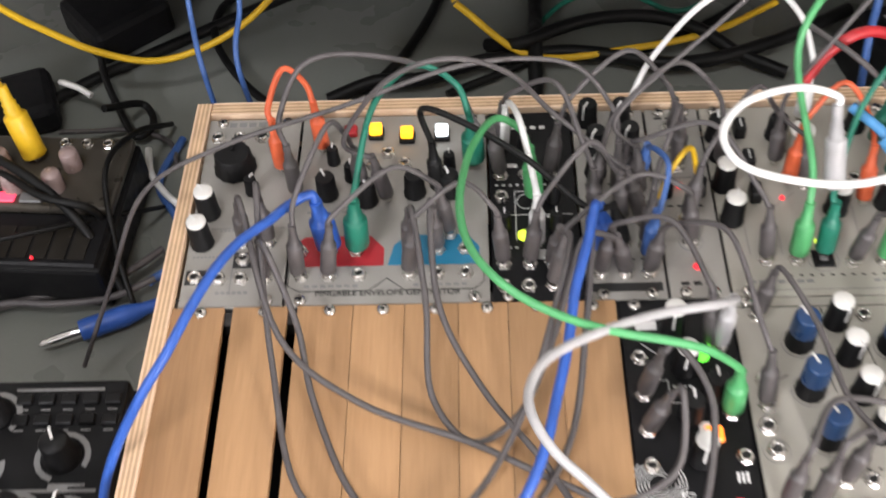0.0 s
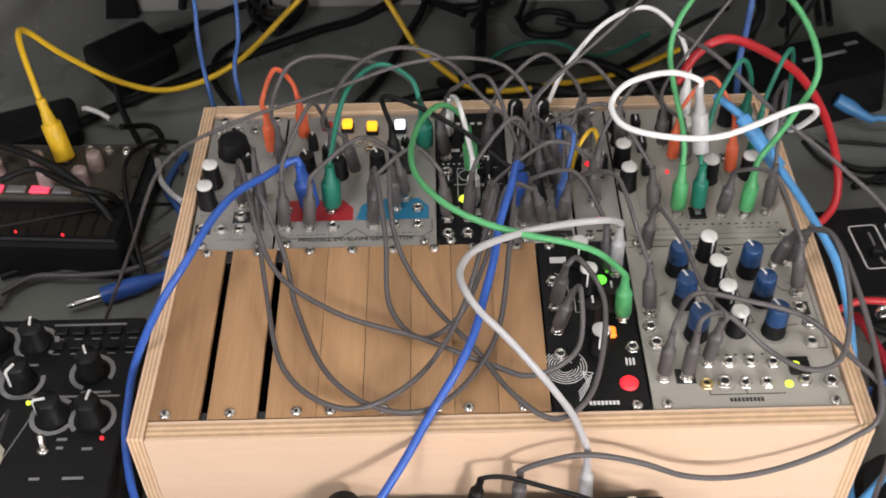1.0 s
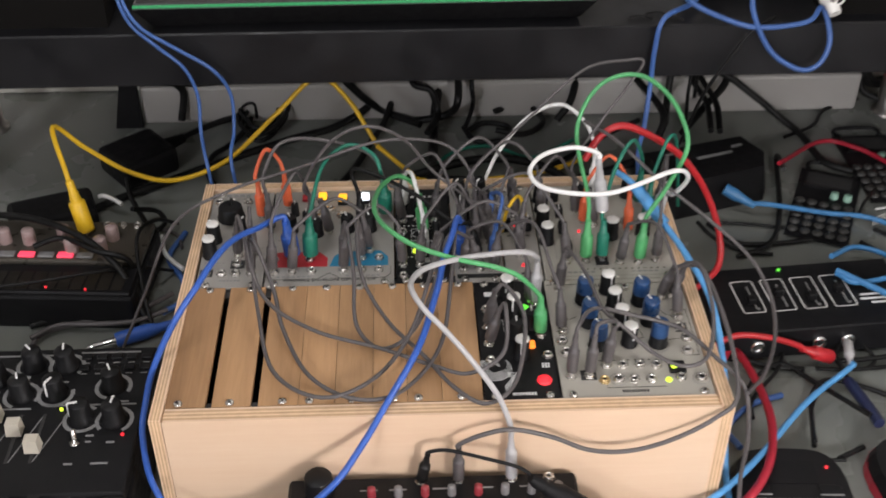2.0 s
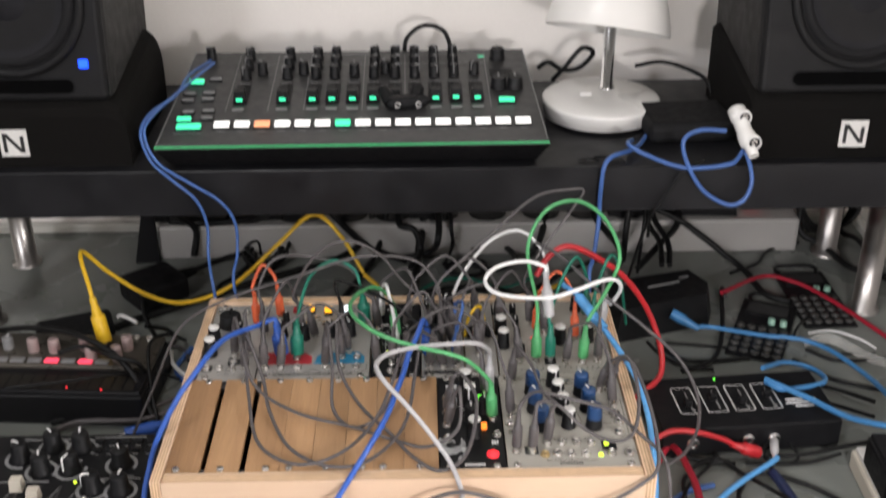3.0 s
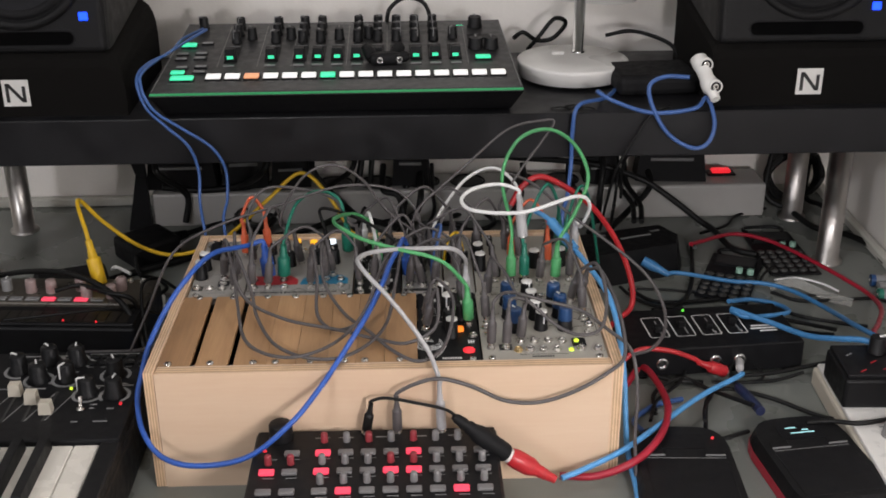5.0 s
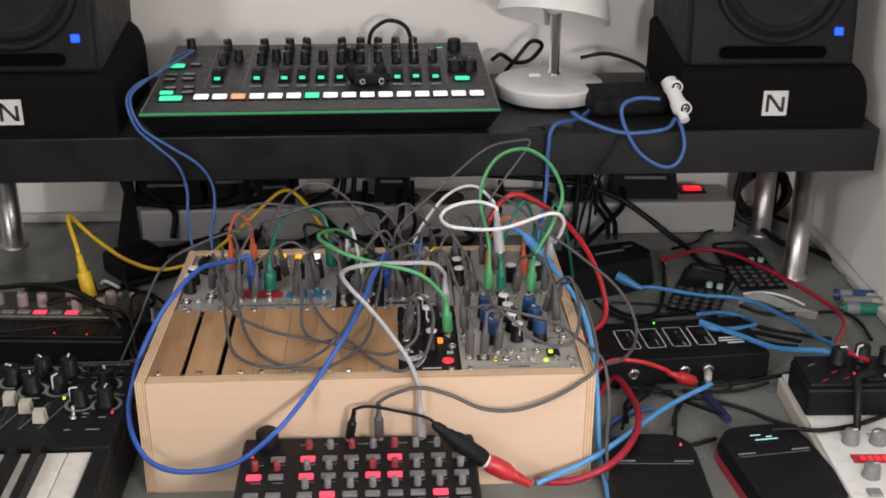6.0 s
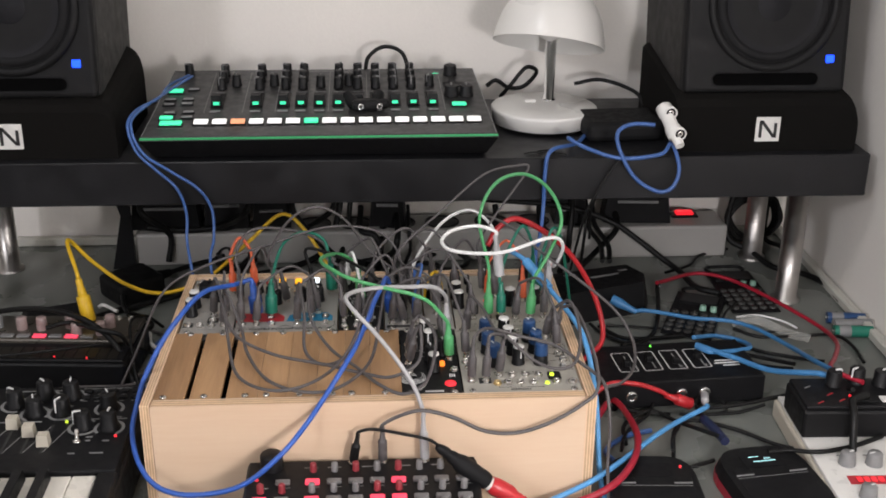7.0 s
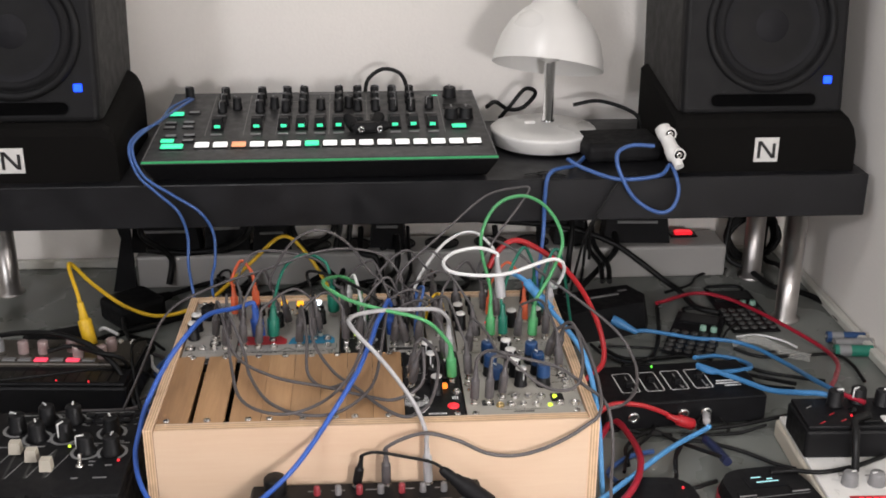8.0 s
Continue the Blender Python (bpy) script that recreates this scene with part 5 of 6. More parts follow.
lf = solid("plug_strap", Shape().hull([(-0.016, -0.004, 0.0), (0.014, -0.004, 0.0), (0.014, 0.004, 0.0), (-0.016, 0.004, 0.0)], [(0.000, -0.003, 0.075), (0.013, -0.003, 0.075), (0.013, 0.003, 0.075), (0.000, 0.003, 0.075)], RUBBER).hull([(0.000, -0.003, 0.0752), (0.013, -0.003, 0.0752), (0.013, 0.003, 0.0752), (0.000, 0.003, 0.0752)], [(-0.012, -0.004, 0.120), (0.010, -0.004, 0.120), (0.010, 0.004, 0.120), (-0.012, 0.004, 0.120)], RUBBER), "upright black strap hanging behind the shelf", "strap", (0.366, 0.90, 0.0))


# ---- cables ----
taken = set()


def plug_shape(m, length, fat=1.0):
    """A slim jack plug standing on its ring, along z."""
    k = length / 0.034
    return (Shape().lathe([(0.0038 * fat, 0.0030), (0.0041 * fat, 0.0036), (0.0040 * fat, 0.0205 * k), (0.0037 * fat, 0.0212 * k), (0.0026 * fat, 0.0216 * k), (0.0027 * fat, 0.0240 * k), (0.0022 * fat, 0.0245 * k), (0.0025 * fat, 0.0265 * k), (0.0020 * fat, 0.0272 * k), (0.0020 * fat, length)], m, 16))


tip_mesh = Shape().lathe([(0.0026, 0.0), (0.0026, 0.0034)], NICKEL, 12).mesh("tip")


def lead(colour, points, plugs, r, label, barrel=None, length=0.034, fat=1.0, barrelat=None):
    """A cord through the points, with a plug at its first (a) and last (b) end."""
    pts = [Vector(p) for p in points]
    r = r * 0.87 if plugs else r
    t = thing("patch_lead" if plugs else "cable", label, "patch lead" if plugs else "cable", pts[0])
    base = pts[0].copy()
    sleeve = CORD[barrel or colour]
    for end in plugs:
        if end == "b":
            pts.reverse()
        while (round(pts[0].x, 3), round(pts[0].y, 3)) in taken and abs(pts[0].z - 0.113) < 0.004:
            pts[0].y += 0.0085
        taken.add((round(pts[0].x, 3), round(pts[0].y, 3)))
        way = (pts[1] - pts[0]).normalized()
        if abs(pts[0].z - 0.113) < 0.004:
            way = (way + Vector((0, 0, 1.2))).normalized()
        turn = Matrix.Translation(pts[0] - base) @ way.to_track_quat("Z", "Y").to_matrix().to_4x4()
        body = part("plug", plug_shape(sleeve, length, fat), t, m=turn)
        part("tip", tip_mesh, body, "nickel jack tip")
        pts[0] = pts[0] + way * (length - 0.002)
        if (pts[1] - pts[0]).dot(way) < 0.004:
            pts[1] = pts[0] + way * 0.006 + (pts[1] - pts[0]) * 0.4
        if end == "b":
            pts.reverse()
    if barrelat:
        a, b = pts[barrelat - 1] - base, pts[barrelat] - base
        part("plug", Shape().sweep([a, a.lerp(b, 0.5), b], r * 1.9, sleeve, 10, 4), t)
    part("cord", Shape().sweep([p - base for p in pts], r, CORD[colour], 8, 7), t)
    return t



# patch leads over the case
lead("blue", [(0.580, 0.507, 0.113), (0.573, 0.512, 0.144), (0.565, 0.506, 0.149), (0.557, 0.494, 0.152), (0.546, 0.478, 0.157), (0.538, 0.459, 0.162), (0.530, 0.437, 0.163), (0.521, 0.416, 0.158), (0.509, 0.403, 0.145), (0.496, 0.393, 0.124), (0.487, 0.385, 0.105), (0.482, 0.377, 0.088), (0.479, 0.362, 0.070), (0.490, 0.325, 0.061), (0.509, 0.303, 0.050), (0.539, 0.292, 0.048), (0.581, 0.288, 0.058), (0.616, 0.294, 0.084), (0.638, 0.317, 0.101), (0.655, 0.340, 0.117), (0.671, 0.357, 0.136), (0.680, 0.375, 0.144), (0.686, 0.397, 0.148), (0.692, 0.421, 0.151), (0.697, 0.449, 0.153), (0.704, 0.473, 0.156), (0.709, 0.494, 0.157), (0.714, 0.507, 0.113)], "ab", 0.0027, "bright blue patch lead looping over the case front", fat=1.6)
lead("orange", [(0.551, 0.562, 0.113), (0.548, 0.571, 0.150), (0.557, 0.581, 0.167), (0.567, 0.582, 0.156), (0.572, 0.576, 0.113)], "ab", 0.0019, "short orange patch lead in a tight arch")
lead("teal", [(0.594, 0.507, 0.113), (0.596, 0.513, 0.152), (0.605, 0.548, 0.172), (0.625, 0.570, 0.177), (0.645, 0.561, 0.173), (0.651, 0.552, 0.160), (0.653, 0.565, 0.113)], "ab", 0.0019, "dark green patch lead arching over the buttons", fat=1.5)
lead("green", [(0.684, 0.538, 0.113), (0.676, 0.550, 0.152), (0.664, 0.549, 0.160), (0.653, 0.520, 0.172), (0.648, 0.490, 0.182), (0.647, 0.465, 0.190), (0.650, 0.445, 0.194), (0.658, 0.428, 0.196), (0.672, 0.416, 0.193), (0.691, 0.407, 0.190), (0.711, 0.403, 0.186), (0.731, 0.402, 0.181), (0.747, 0.403, 0.172), (0.762, 0.408, 0.152), (0.766, 0.410, 0.113)], "ab", 0.0021, "light green patch lead hanging between two rows", fat=1.2)
lead("green", [(0.811, 0.496, 0.113), (0.812, 0.515, 0.160), (0.806, 0.555, 0.195), (0.822, 0.566, 0.228), (0.850, 0.562, 0.240), (0.873, 0.540, 0.232), (0.883, 0.511, 0.210), (0.872, 0.505, 0.178), (0.857, 0.500, 0.152), (0.853, 0.494, 0.113)], "ab", 0.0021, "light green patch lead in a high loop", fat=1.2)
lead("white", [(0.738, 0.600, 0.120), (0.750, 0.612, 0.140), (0.775, 0.622, 0.168), (0.803, 0.625, 0.178), (0.824, 0.615, 0.165), (0.830, 0.600, 0.146), (0.830, 0.590, 0.113)], "b", 0.0019, "white patch lead in a low arch")
lead("white", [(0.823, 0.507, 0.148), (0.819, 0.526, 0.192), (0.800, 0.526, 0.198), (0.775, 0.519, 0.196), (0.764, 0.503, 0.191), (0.776, 0.485, 0.188), (0.820, 0.475, 0.190), (0.869, 0.489, 0.199), (0.884, 0.500, 0.185), (0.880, 0.522, 0.155), (0.876, 0.548, 0.113)], "ab", 0.0021, "white patch lead in a flat loop", barrel='pale', length=0.044, fat=1.25)
lead("teal", [(0.824, 0.498, 0.113), (0.823, 0.507, 0.150), (0.835, 0.535, 0.170), (0.850, 0.550, 0.188), (0.862, 0.562, 0.165), (0.866, 0.572, 0.113)], "ab", 0.0019, "dark green stacked patch lead", fat=1.2)
lead("red", [(0.816, 0.566, 0.160), (0.828, 0.572, 0.178), (0.846, 0.576, 0.186), (0.873, 0.581, 0.172), (0.903, 0.591, 0.145), (0.930, 0.598, 0.105), (0.946, 0.591, 0.065), (0.946, 0.576, 0.040), (0.928, 0.561, 0.030), (0.913, 0.566, 0.012)], "", 0.003, "thick red lead over the case corner")
lead("azure", [(0.838, 0.551, 0.160), (0.852, 0.534, 0.156), (0.873, 0.507, 0.137), (0.886, 0.475, 0.128), (0.898, 0.436, 0.114), (0.903, 0.392, 0.075), (0.902, 0.350, 0.020), (0.902, 0.300, 0.008), (0.895, 0.250, 0.006)], "", 0.0026, "light blue lead down the case side", barrelat=2)
lead("pale", [(0.766, 0.446, 0.113), (0.763, 0.433, 0.165), (0.752, 0.421, 0.179), (0.727, 0.414, 0.183), (0.701, 0.402, 0.188), (0.681, 0.389, 0.191), (0.673, 0.375, 0.193), (0.673, 0.362, 0.194), (0.681, 0.350, 0.188), (0.694, 0.343, 0.176), (0.710, 0.335, 0.158), (0.728, 0.327, 0.132), (0.737, 0.322, 0.108), (0.739, 0.320, 0.058)], "ab", 0.0023, "pale grey patch lead to the sequencer", barrel='pale', length=0.044)
lead("grey", [(0.702, 0.320, 0.058), (0.702, 0.318, 0.088), (0.716, 0.317, 0.105), (0.737, 0.317, 0.110), (0.764, 0.317, 0.102), (0.791, 0.317, 0.088), (0.819, 0.318, 0.085), (0.848, 0.320, 0.093), (0.876, 0.325, 0.107), (0.892, 0.335, 0.119), (0.894, 0.380, 0.135), (0.886, 0.430, 0.150), (0.870, 0.452, 0.113)], "ab", 0.0019, "grey patch lead across the case front", length=0.036)
lead("black", [(0.676, 0.320, 0.058), (0.680, 0.318, 0.082), (0.694, 0.315, 0.094), (0.718, 0.308, 0.093), (0.742, 0.300, 0.091), (0.753, 0.292, 0.086)], "a", 0.0016, "black lead to a red plug adapter", length=0.03)

# loops resting on the blanks
lead("grey", [(0.548, 0.514, 0.113), (0.550, 0.508, 0.160), (0.553, 0.474, 0.140), (0.560, 0.430, 0.125), (0.575, 0.372, 0.117), (0.610, 0.345, 0.117), (0.646, 0.362, 0.118), (0.672, 0.402, 0.125), (0.690, 0.450, 0.150), (0.697, 0.480, 0.150), (0.691, 0.497, 0.113)], "ab", 0.0018, "grey patch lead resting on the blanks")
lead("grey", [(0.548, 0.491, 0.113), (0.556, 0.478, 0.150), (0.570, 0.450, 0.128), (0.579, 0.415, 0.118), (0.600, 0.368, 0.116), (0.632, 0.344, 0.116), (0.664, 0.350, 0.116), (0.692, 0.390, 0.120), (0.702, 0.440, 0.140), (0.708, 0.490, 0.155), (0.714, 0.507, 0.113)], "ab", 0.0018, "grey patch lead resting on the blanks")
lead("grey", [(0.536, 0.514, 0.113), (0.543, 0.500, 0.155), (0.562, 0.444, 0.128), (0.600, 0.414, 0.118), (0.650, 0.394, 0.116), (0.688, 0.374, 0.116), (0.712, 0.364, 0.118), (0.736, 0.374, 0.128), (0.742, 0.395, 0.145), (0.728, 0.402, 0.113)], "ab", 0.0018, "grey patch lead resting on the blanks")
lead("grey", [(0.620, 0.507, 0.113), (0.624, 0.497, 0.150), (0.630, 0.455, 0.136), (0.632, 0.418, 0.118), (0.650, 0.395, 0.115), (0.672, 0.408, 0.118), (0.688, 0.440, 0.130), (0.702, 0.475, 0.155), (0.727, 0.490, 0.113)], "ab", 0.0018, "grey patch lead resting on the blanks")
lead("grey", [(0.634, 0.507, 0.113), (0.632, 0.500, 0.152), (0.636, 0.455, 0.134), (0.655, 0.420, 0.119), (0.680, 0.385, 0.117), (0.700, 0.352, 0.117), (0.722, 0.336, 0.116), (0.743, 0.352, 0.122), (0.752, 0.395, 0.140), (0.740, 0.420, 0.150), (0.728, 0.420, 0.113)], "ab", 0.0018, "grey patch lead resting on the blanks")

# arches between the upper modules
lead("grey", [(0.430, 0.500, 0.020), (0.455, 0.520, 0.070), (0.485, 0.532, 0.130), (0.530, 0.540, 0.155), (0.590, 0.548, 0.172), (0.650, 0.560, 0.186), (0.700, 0.568, 0.178), (0.722, 0.555, 0.160), (0.727, 0.540, 0.113)], "b", 0.0015, "thin grey lead coming in over the case side")
lead("grey", [(0.560, 0.545, 0.113), (0.557, 0.552, 0.160), (0.570, 0.572, 0.178), (0.600, 0.578, 0.178), (0.640, 0.572, 0.168), (0.655, 0.555, 0.150), (0.667, 0.556, 0.113)], "ab", 0.0017, "grey patch lead beside the blue-capped knobs")
lead("grey", [(0.608, 0.540, 0.113), (0.590, 0.536, 0.160), (0.613, 0.528, 0.205), (0.642, 0.527, 0.220), (0.670, 0.536, 0.202), (0.693, 0.546, 0.165), (0.738, 0.523, 0.113)], "ab", 0.0015, "thin grey patch lead in a high arch")
lead("grey", [(0.738, 0.540, 0.113), (0.723, 0.544, 0.165), (0.768, 0.566, 0.200), (0.813, 0.586, 0.232), (0.846, 0.580, 0.243), (0.858, 0.578, 0.242), (0.846, 0.571, 0.225), (0.823, 0.558, 0.198), (0.803, 0.548, 0.165), (0.824, 0.545, 0.113)], "ab", 0.0013, "thin grey patch lead in a high arch")
lead("black", [(0.634, 0.545, 0.113), (0.628, 0.552, 0.165), (0.650, 0.540, 0.166), (0.680, 0.520, 0.160), (0.705, 0.500, 0.150), (0.727, 0.507, 0.113)], "ab", 0.0019, "black patch lead over the envelope module")
lead("grey", [(0.816, 0.581, 0.188), (0.838, 0.554, 0.186), (0.868, 0.524, 0.168), (0.905, 0.500, 0.146), (0.936, 0.478, 0.124), (0.949, 0.452, 0.104), (0.943, 0.415, 0.096), (0.922, 0.370, 0.104), (0.900, 0.338, 0.117)], "", 0.0015, "thin grey lead looping out beside the case")
lead("grey", [(0.580, 0.491, 0.113), (0.589, 0.499, 0.146), (0.614, 0.516, 0.162), (0.631, 0.517, 0.144), (0.640, 0.517, 0.113)], "ab", 0.0016, "grey patch lead between two modules")
lead("grey", [(0.595, 0.545, 0.113), (0.590, 0.541, 0.161), (0.584, 0.530, 0.177), (0.569, 0.503, 0.159), (0.565, 0.491, 0.113)], "ab", 0.0016, "grey patch lead between two modules")
lead("grey", [(0.666, 0.575, 0.113), (0.673, 0.571, 0.156), (0.694, 0.561, 0.172), (0.707, 0.535, 0.154), (0.714, 0.523, 0.113)], "ab", 0.0016, "grey patch lead between two modules")
lead("grey", [(0.680, 0.497, 0.113), (0.687, 0.505, 0.154), (0.708, 0.522, 0.170), (0.720, 0.523, 0.152), (0.727, 0.523, 0.113)], "ab", 0.0016, "grey patch lead between two modules")
lead("grey", [(0.693, 0.556, 0.113), (0.703, 0.563, 0.161), (0.730, 0.577, 0.177), (0.750, 0.574, 0.159), (0.760, 0.573, 0.113)], "ab", 0.0016, "grey patch lead between two modules")
lead("grey", [(0.691, 0.483, 0.113), (0.701, 0.491, 0.146), (0.730, 0.508, 0.162), (0.751, 0.509, 0.144), (0.761, 0.509, 0.113)], "ab", 0.0016, "grey patch lead between two modules")
lead("grey", [(0.714, 0.540, 0.113), (0.724, 0.547, 0.166), (0.752, 0.562, 0.182), (0.773, 0.561, 0.164), (0.783, 0.560, 0.113)], "ab", 0.0016, "grey patch lead between two modules")
lead("grey", [(0.727, 0.540, 0.113), (0.737, 0.537, 0.156), (0.766, 0.530, 0.172), (0.786, 0.507, 0.154), (0.796, 0.496, 0.113)], "ab", 0.0016, "grey patch lead between two modules")
lead("grey", [(0.738, 0.507, 0.113), (0.741, 0.519, 0.151), (0.753, 0.546, 0.167), (0.757, 0.556, 0.149), (0.760, 0.560, 0.113)], "ab", 0.0016, "grey patch lead between two modules")
lead("grey", [(0.714, 0.490, 0.113), (0.721, 0.487, 0.146), (0.742, 0.480, 0.162), (0.755, 0.457, 0.144), (0.762, 0.446, 0.113)], "ab", 0.0016, "grey patch lead between two modules")
lead("grey", [(0.761, 0.524, 0.113), (0.769, 0.533, 0.156), (0.790, 0.554, 0.172), (0.803, 0.559, 0.154), (0.811, 0.560, 0.113)], "ab", 0.0016, "grey patch lead between two modules")
lead("grey", [(0.738, 0.490, 0.113), (0.745, 0.483, 0.156), (0.764, 0.464, 0.172), (0.775, 0.429, 0.154), (0.782, 0.414, 0.113)], "ab", 0.0016, "grey patch lead between two modules")
lead("grey", [(0.838, 0.494, 0.113), (0.843, 0.488, 0.146), (0.858, 0.473, 0.162), (0.865, 0.441, 0.144), (0.870, 0.427, 0.113)], "ab", 0.0016, "grey patch lead between two modules")
lead("grey", [(0.867, 0.496, 0.113), (0.869, 0.510, 0.161), (0.877, 0.540, 0.177), (0.878, 0.554, 0.159), (0.880, 0.560, 0.113)], "ab", 0.0016, "grey patch lead between two modules")
lead("grey", [(0.667, 0.497, 0.113), (0.660, 0.500, 0.146), (0.647, 0.506, 0.162), (0.627, 0.497, 0.144), (0.620, 0.492, 0.113)], "ab", 0.0016, "grey patch lead between two modules")

# leads on the wide lower module
lead("grey", [(0.783, 0.366, 0.113), (0.786, 0.370, 0.154), (0.800, 0.392, 0.150), (0.830, 0.395, 0.140), (0.862, 0.388, 0.133), (0.882, 0.366, 0.126), (0.899, 0.344, 0.117), (0.9035, 0.330, 0.085), (0.9030, 0.325, 0.045), (0.9040, 0.312, 0.008), (0.900, 0.280, 0.004)], "a", 0.0018, "grey patch lead leaving over the case edge")
lead("grey", [(0.796, 0.366, 0.113), (0.800, 0.371, 0.154), (0.815, 0.378, 0.148), (0.838, 0.368, 0.130), (0.858, 0.357, 0.126), (0.876, 0.362, 0.130), (0.884, 0.390, 0.145), (0.880, 0.425, 0.160), (0.862, 0.450, 0.113)], "ab", 0.0018, "grey patch lead beside the blue-capped knobs")
lead("grey", [(0.786, 0.463, 0.113), (0.790, 0.458, 0.152), (0.800, 0.430, 0.150), (0.806, 0.395, 0.148), (0.815, 0.375, 0.145), (0.809, 0.376, 0.113)], "ab", 0.0016, "grey patch lead beside the blue-capped knobs")
lead("white", [(0.684, 0.507, 0.113), (0.682, 0.517, 0.150), (0.676, 0.545, 0.162), (0.672, 0.570, 0.150), (0.668, 0.575, 0.113)], "ab", 0.0019, "short white patch lead on the black module")
lead("orange", [(0.815, 0.545, 0.113), (0.818, 0.552, 0.150), (0.835, 0.560, 0.168), (0.850, 0.552, 0.150), (0.850, 0.530, 0.113)], "ab", 0.0017, "short orange patch lead on the pale module")
lead("yellow", [(0.748, 0.536, 0.113), (0.752, 0.536, 0.135), (0.762, 0.545, 0.140), (0.769, 0.548, 0.113)], "", 0.0015, "short pale yellow jumper lead")
lead("navy", [(0.738, 0.540, 0.113), (0.742, 0.530, 0.155), (0.745, 0.515, 0.160), (0.741, 0.500, 0.150), (0.738, 0.490, 0.113)], "ab", 0.0017, "dark blue patch lead beside the bright one")
lead("teal", [(0.868, 0.548, 0.113), (0.874, 0.560, 0.155), (0.886, 0.575, 0.175), (0.900, 0.600, 0.150), (0.920, 0.640, 0.060)], "a", 0.0019, "dark green lead leaving over the case back")

# mains, usb and audio cables
lead("yellow", [(0.379, 0.640, 0.043), (0.366, 0.658, 0.100), (0.348, 0.704, 0.119), (0.369, 0.720, 0.085), (0.404, 0.730, 0.050), (0.444, 0.738, 0.035), (0.494, 0.758, 0.045), (0.544, 0.788, 0.080), (0.584, 0.808, 0.108), (0.614, 0.798, 0.088), (0.642, 0.773, 0.050)], "a", 0.0028, "yellow lead arching out of the small synth", length=0.052, fat=1.9)
lead("yellow", [(0.642, 0.773, 0.048), (0.694, 0.753, 0.016), (0.764, 0.760, 0.014), (0.824, 0.778, 0.012), (0.874, 0.808, 0.012)], "", 0.0026, "yellow lead lying behind the case")
lead("navy", [(0.470, 0.893, 0.264), (0.452, 0.850, 0.262), (0.451, 0.780, 0.265), (0.434, 0.730, 0.264), (0.430, 0.695, 0.256), (0.438, 0.690, 0.228), (0.458, 0.688, 0.207), (0.479, 0.688, 0.185), (0.487, 0.690, 0.155), (0.487, 0.680, 0.124), (0.495, 0.650, 0.100), (0.505, 0.640, 0.012)], "", 0.0017, "thin blue cable hanging from the shelf")
lead("navy", [(0.476, 0.880, 0.266), (0.460, 0.830, 0.264), (0.436, 0.720, 0.263), (0.434, 0.694, 0.251), (0.446, 0.688, 0.226), (0.474, 0.686, 0.206), (0.503, 0.686, 0.185), (0.516, 0.690, 0.158), (0.517, 0.680, 0.127), (0.516, 0.650, 0.104), (0.532, 0.640, 0.012)], "", 0.0017, "thin blue cable hanging from the shelf")
lead("navy", [(0.960, 0.790, 0.216), (0.935, 0.735, 0.218), (0.899, 0.694, 0.222), (0.893, 0.690, 0.192), (0.893, 0.690, 0.158), (0.887, 0.670, 0.125), (0.880, 0.650, 0.111), (0.885, 0.640, 0.045)], "", 0.0024, "blue cable hanging over the shelf edge")
lead("navy", [(0.935, 0.760, 0.216), (0.922, 0.710, 0.232), (0.942, 0.700, 0.223), (0.979, 0.690, 0.214), (1.024, 0.690, 0.218), (1.039, 0.700, 0.227), (1.046, 0.685, 0.203), (1.039, 0.680, 0.182), (1.022, 0.680, 0.177), (0.996, 0.685, 0.192), (0.978, 0.690, 0.222), (0.975, 0.695, 0.243), (0.992, 0.700, 0.251), (1.018, 0.700, 0.250)], "", 0.0024, "blue cable looped over the shelf edge")
lead("sky", [(1.010, 0.702, 0.016), (1.029, 0.697, 0.018), (1.084, 0.695, 0.008), (1.123, 0.686, 0.008), (1.149, 0.659, 0.010), (1.166, 0.592, 0.020), (1.156, 0.503, 0.050), (1.155, 0.458, 0.064)], "", 0.0026, "blue network cable across the desk")
lead("sky", [(1.048, 0.564, 0.040), (1.081, 0.531, 0.040), (1.105, 0.494, 0.045), (1.123, 0.463, 0.058), (1.140, 0.449, 0.064), (1.153, 0.437, 0.064)], "", 0.003, "blue cable from the mixer")
lead("azure", [(1.041, 0.496, 0.018), (1.034, 0.470, 0.020), (0.983, 0.420, 0.024), (0.931, 0.362, 0.030), (0.894, 0.329, 0.028), (0.861, 0.313, 0.022), (0.839, 0.305, 0.018)], "a", 0.003, "light blue cable plugged into the mixer", barrel='pale')
lead("red", [(1.026, 0.482, 0.012), (1.010, 0.481, 0.019), (0.990, 0.480, 0.030), (0.964, 0.479, 0.040), (0.936, 0.481, 0.040), (0.917, 0.474, 0.026), (0.912, 0.450, 0.008)], "a", 0.003, "red audio lead lying before the mixer", fat=1.5)
lead("wine", [(1.050, 0.752, 0.030), (1.116, 0.820, 0.012), (1.150, 0.807, 0.012), (1.178, 0.775, 0.010), (1.208, 0.711, 0.010), (1.229, 0.653, 0.010), (1.220, 0.593, 0.022), (1.185, 0.517, 0.045), (1.157, 0.459, 0.063), (1.175, 0.425, 0.066)], "", 0.0026, "dark red lead across the desk")
lead("wine", [(0.839, 0.317, 0.012), (0.871, 0.313, 0.014), (0.904, 0.317, 0.026), (0.930, 0.345, 0.032), (0.947, 0.394, 0.028), (0.950, 0.450, 0.020), (0.942, 0.494, 0.014), (0.920, 0.470, 0.006), (0.915, 0.520, 0.006)], "", 0.0034, "dark red lead curving round the case")
